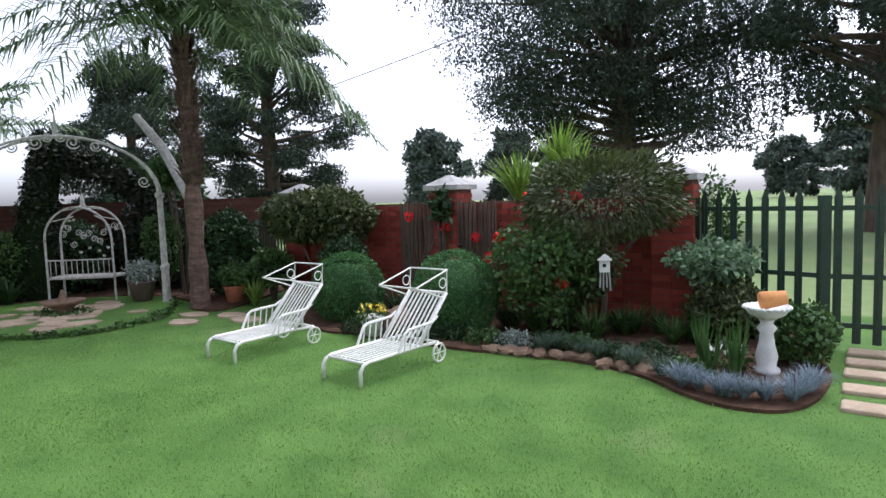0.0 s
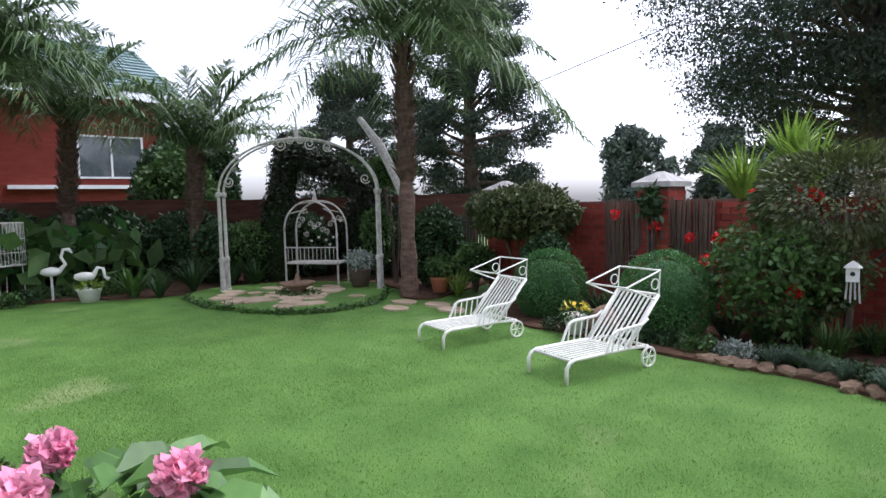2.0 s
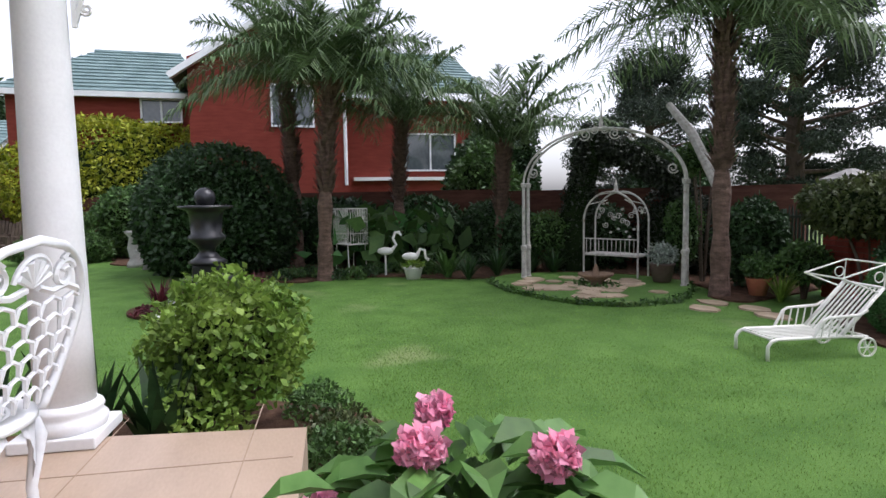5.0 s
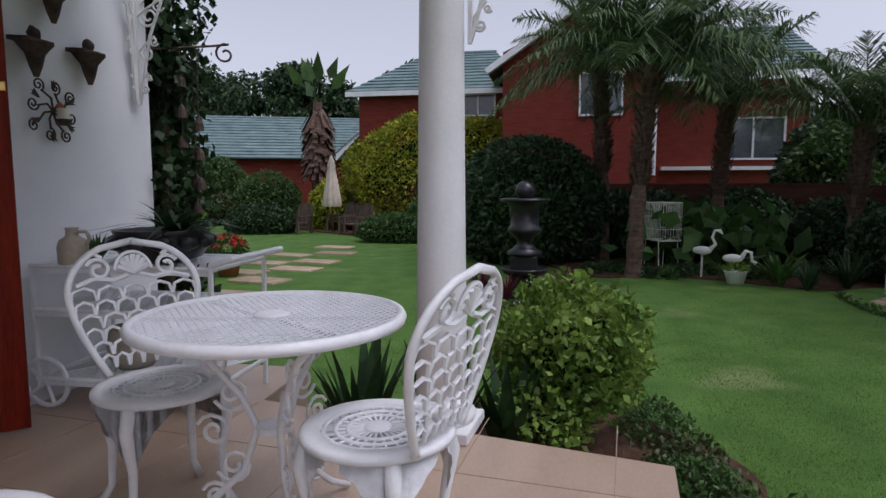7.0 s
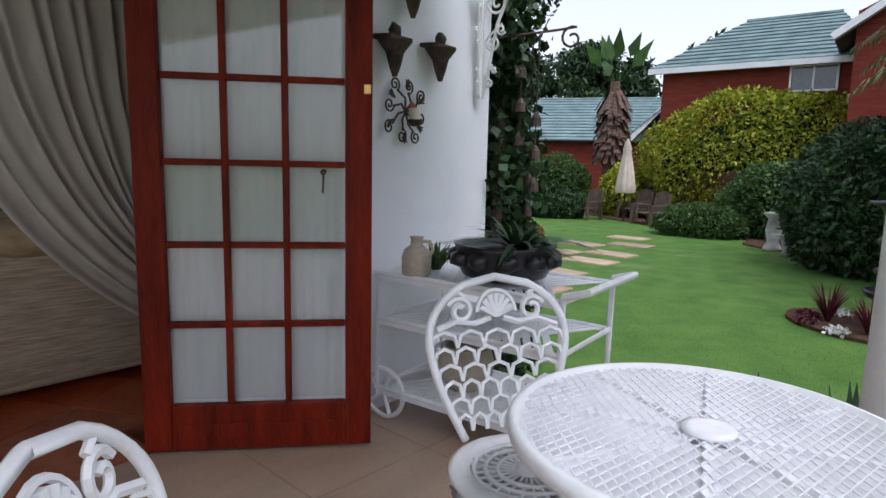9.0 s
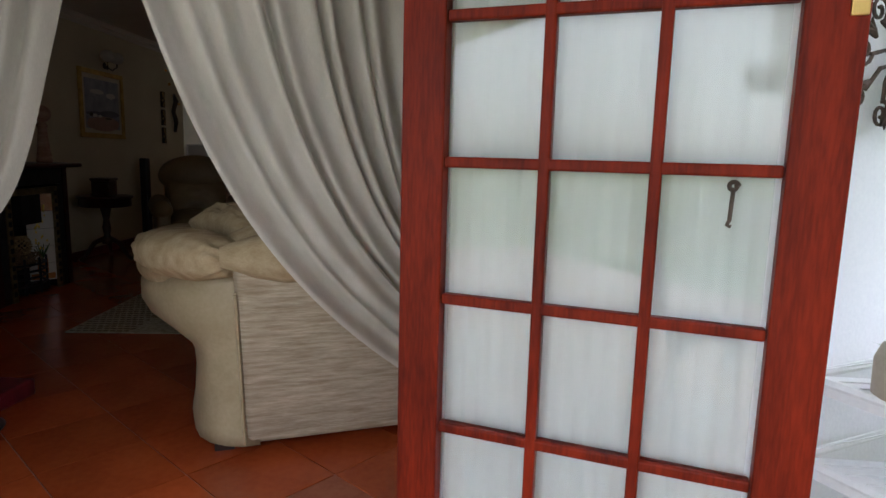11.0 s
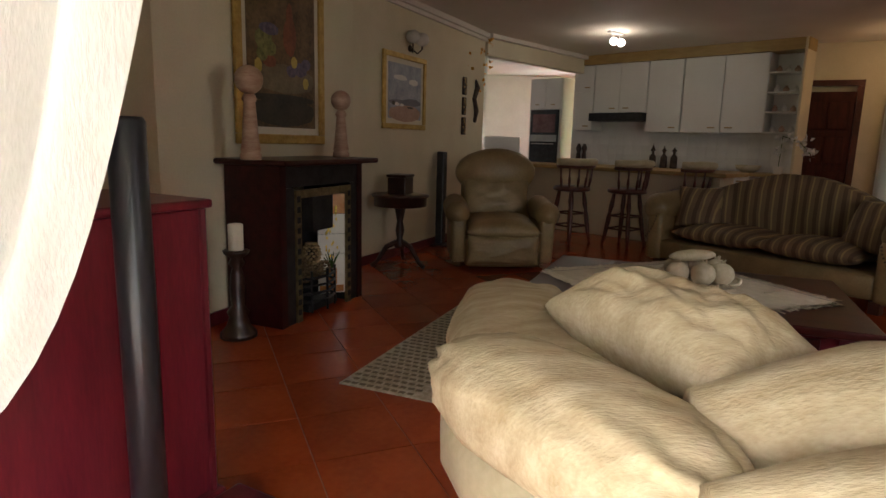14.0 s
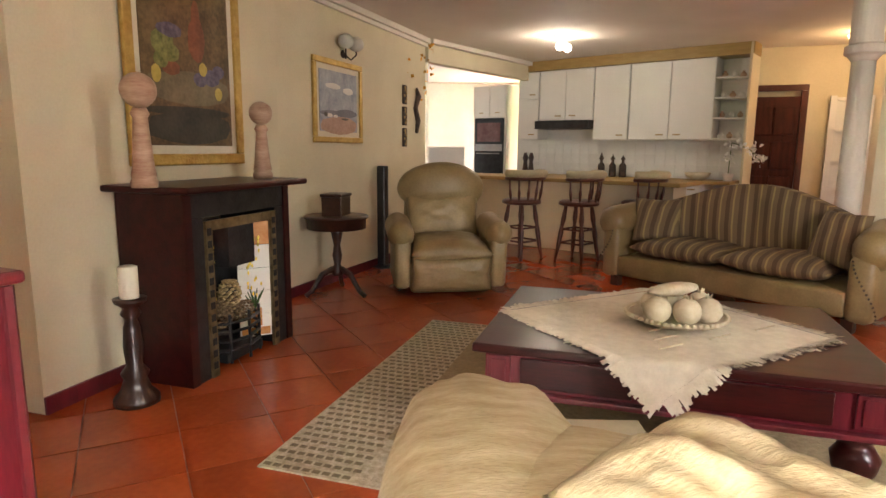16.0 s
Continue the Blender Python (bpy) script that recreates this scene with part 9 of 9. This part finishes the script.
for i in range(10):
    a = i * 0.63
    bushy("bedding_plant", -9.3 + 0.62 * math.cos(a), 0.1 + 0.85 * math.sin(a), G + 0.03, (0.13, 0.13, 0.06), 150, 0.04, purple_leaf_m if i % 3 else white_petal_m, "low red bedding plant round the fountain", "plant", 320 + i, False, 0.3, 0.2, -0.2, 0.8, None, "bedding plants", lift=0.03)

# bird cage on legs
cg = thing("bird_cage", -13.0, 2.62, G, 20, "tall white wire bird cage on thin legs", "cage")
bm = B()
for k in range(15):
    x = -0.32 + 0.64 * k / 14
    for y in (-0.22, 0.22):
        rod(bm, [(x, y, 0.6), (x, y, 1.32)], 0.005, 4)
for k in range(9):
    y = -0.22 + 0.44 * k / 8
    for x in (-0.32, 0.32):
        rod(bm, [(x, y, 0.6), (x, y, 1.32)], 0.005, 4)
part("wire", bm, white_paint_m, cg)
bm = B()
for z in (0.6, 0.82, 1.05, 1.32):
    rod(bm, [(-0.32, -0.22, z), (0.32, -0.22, z), (0.32, 0.22, z), (-0.32, 0.22, z)], 0.009, 5, True)
part("hoop", bm, white_paint_m, cg)
part("floor_tray", bx(B(), -0.32, 0.32, -0.22, 0.22, 0.59, 0.61), white_paint_m, cg)
for x in (-0.28, 0.28):
    for y in (-0.2, 0.2):
        part("leg", rod(B(), [(x, y, 0), (x * 0.85, y, 0.6)], 0.01, 5), white_paint_m, cg)

# white flamingo figures and pot
for i, (x, y, z, flip) in enumerate(((-12.05, 3.15, G, 1), (-11.55, 3.52, G + 0.2, -1))):
    f = solid("flamingo_statue", pebble(B(), (0, 0, 0.5 if i == 0 else 0.22), (0.17, 0.08, 0.08), 2, 0.1, 2), white_stone_m, "white flamingo garden figure", "statue", "", True, "flamingo figures")
    bm = bmesh.new()
    bm.from_mesh(f.data)
    b0 = 0.5 if i == 0 else 0.22
    rod(bm, [(0.14, 0, b0 + 0.03), (0.22, 0, b0 + 0.12), (0.16, 0, b0 + 0.24), (0.2, 0, b0 + 0.36), (0.28, 0, b0 + 0.36), (0.33, 0, b0 + 0.3)] if i == 0 else [(0.14, 0, b0 + 0.03), (0.2, 0, b0 + 0.14), (0.28, 0, b0 + 0.12), (0.3, 0, b0 - 0.02), (0.36, 0, b0 - 0.06)], [0.04, 0.03, 0.025, 0.025, 0.035, 0.01][:6 if i == 0 else 5], 7)
    for y2 in (-0.03, 0.03):
        rod(bm, [(0, y2, 0), (0, y2, b0)], 0.008, 5)
    bm.to_mesh(f.data)
    bm.free()
    f.matrix_basis = pose(x, y, z, 0, 0, 60)
wp = thing("flower_pot", -11.5, 3.56, G, 0, "white round plant pot at the lawn edge", "pot")
part("pot", lathe(B(), [(0.13, 0), (0.18, 0.2), (0.2, 0.22), (0.16, 0.22)], 20), white_stone_m, wp, smooth=True)
raw("foliage", leaf_quads(shell(240, (0, 0, 0.26), (0.18, 0.18, 0.07), 0.3, 3), 0.07, 0.5, 3), 4, bright_leaf_m, wp)

# stone bench and statues beyond the lawn
sb = thing("stone_bench", -15.6, -1.2, G, 70, "curved white stone garden bench on carved feet", "bench")
part("seat", slab(B(), [(0.75 * math.cos(a), 0.45 * math.sin(a) - 0.4) for a in np.linspace(0.3, math.pi - 0.3, 12)] + [(0.5 * math.cos(a), 0.2 * math.sin(a) - 0.4) for a in np.linspace(math.pi - 0.3, 0.3, 12)], 0.36, 0.44), cap_m, sb)
for x in (-0.42, 0.42):
    part("foot", lathe(B(), [(0.12, 0), (0.07, 0.1), (0.1, 0.25), (0.12, 0.36)], 12, pose(x, -0.15, 0)), cap_m, sb, smooth=True)
ss = solid("garden_statue", lathe(B(), [(0.2, 0), (0.18, 0.1), (0.12, 0.2), (0.17, 0.45), (0.12, 0.7), (0.2, 0.8), (0.22, 0.85), (0.1, 0.86)], 14), cap_m, "weathered grey stone garden ornament", "statue", "", True)
ss.matrix_basis = pose(-16.3, -2.0, G)

# closed parasol with dark garden chairs
um = thing("garden_parasol", -20.9, -7.0, G, 0, "closed beige canvas parasol on a pole", "parasol")
part("pole", rod(B(), [(0, 0, 0), (0, 0, 2.75)], 0.03, 8), darkwood_m if "dark_turned_wood" in bpy.data.materials else bark_m, um)
bm = B()
prev = None
n = 24
for z, rr in ((0.95, 0.26), (1.05, 0.3), (1.4, 0.25), (2.0, 0.16), (2.3, 0.11), (2.36, 0.13), (2.75, 0.02)):
    ring = [bm.verts.new((rr * (1 + 0.22 * math.cos(k * math.tau / n * 8)) * math.cos(k * math.tau / n), rr * (1 + 0.22 * math.cos(k * math.tau / n * 8)) * math.sin(k * math.tau / n), z)) for k in range(n)]
    if prev:
        for k in range(n):
            bm.faces.new((prev[k], prev[(k + 1) % n], ring[(k + 1) % n], ring[k]))
    prev = ring
part("canopy", bm, canvas_m, um, "folded beige canvas", True)
for i, (x, y, rz) in enumerate(((-20.6, -6.0, 60), (-20.9, -8.3, 70), (-22.1, -7.0, 65))):
    c = thing("adirondack_chair", x, y, G, rz, "dark slatted wooden garden armchair", "chair", "wooden garden chairs")
    for k in range(6):
        part("back_slat", bx(B(), -0.35 + 0.12 * k, -0.25 + 0.12 * k, 0.25, 0.28, 0.3, 1.05 + 0.08 * math.sin(k * 0.63), pose(0, 0, 0, -12, 0, 0)), bark_m, c)
        part("seat_slat", bx(B(), -0.38, 0.38, -0.42 + 0.11 * k, -0.33 + 0.11 * k, 0.36, 0.385), bark_m, c)
    for sx in (-0.42, 0.42):
        part("arm", bx(B(), sx - 0.06, sx + 0.06, -0.5, 0.3, 0.6, 0.63), bark_m, c)
        part("leg", bx(B(), sx - 0.04, sx + 0.04, -0.46, -0.38, 0, 0.6), bark_m, c)
        part("leg", bx(B(), sx - 0.04, sx + 0.04, 0.2, 0.28, 0, 0.6), bark_m, c)
pf = thing("potted_plant", -10.81, -5.26, G, 0, "pink-flowering plant in a dark pot on the lawn", "potted plant")
part("pot", lathe(B(), [(0.16, 0), (0.24, 0.34), (0.26, 0.37), (0.2, 0.37)], 18), terracotta_m, pf, smooth=True)
raw("foliage", leaf_quads(shell(700, (0, 0, 0.5), (0.32, 0.32, 0.2), 0.3, 3), 0.08, 0.5, 3), 4, mid_leaf_m, pf)
raw("bloom", leaf_quads(shell(170, (0, 0, 0.55), (0.34, 0.34, 0.22), 0.85, 4, low=-0.1), 0.06, 0.9, 3, 0.0), 4, red_m, pf, "salmon pink petals")
bushy("flowering_shrub", -10.3, -6.3, G, (0.6, 0.6, 0.4), 1800, 0.08, mid_leaf_m, "leafy shrub with salmon-pink flowers near the ivy", "shrub", 341, True, 0.4, 0.3, -0.9, 0.5, None, lift=0.5)

pg2 = thing("potted_plant", -10.66, -5.76, G, 0, "small red-flowering plant in a terracotta pot beside the larger pot", "potted plant")
part("pot", lathe(B(), [(0.11, 0), (0.17, 0.22), (0.18, 0.25), (0.14, 0.25)], 18), terracotta_m, pg2, smooth=True)
raw("foliage", leaf_quads(shell(420, (0, 0, 0.36), (0.22, 0.22, 0.15), 0.3, 8), 0.07, 0.5, 8), 4, mid_leaf_m, pg2)
raw("bloom", leaf_quads(shell(120, (0, 0, 0.4), (0.23, 0.23, 0.15), 0.85, 9, low=-0.1), 0.05, 0.9, 9, 0.0), 4, red_m, pg2, "red petals")

# ---- bricks of the garden wall, last ----
BL, BH, J = 0.22, 0.075, 0.011
brick_me = mesh_of(bx(B(), 0.0, BL - J, -0.014, 0.0, 0.0, BH - J), "brick", brick_m)
for ob, L, front, z0, z1 in BRICKS:
    rows = int((z1 - z0) / BH)
    for k in range(rows):
        z = z0 + k * BH + 0.004
        if front is None:
            for fx, fy, rz in ((-0.21, -0.21, 0), (0.21, -0.21, 90)):
                for j in range(2):
                    o = new("brick", brick_me)
                    o.parent = ob
                    o.matrix_basis = pose(fx, fy, z, 0, 0, rz) @ pose(j * 0.212, 0, 0)
        else:
            # the wall runs from right to left, so its garden side is local +y
            n = int(L / BL)
            for j in range(n):
                o = new("brick", brick_me)
                o.parent = ob
                o.matrix_basis = pose((j + 1) * BL + (BL / 2 if k % 2 else 0) - 0.11, 0.1, z, 0, 0, 180)
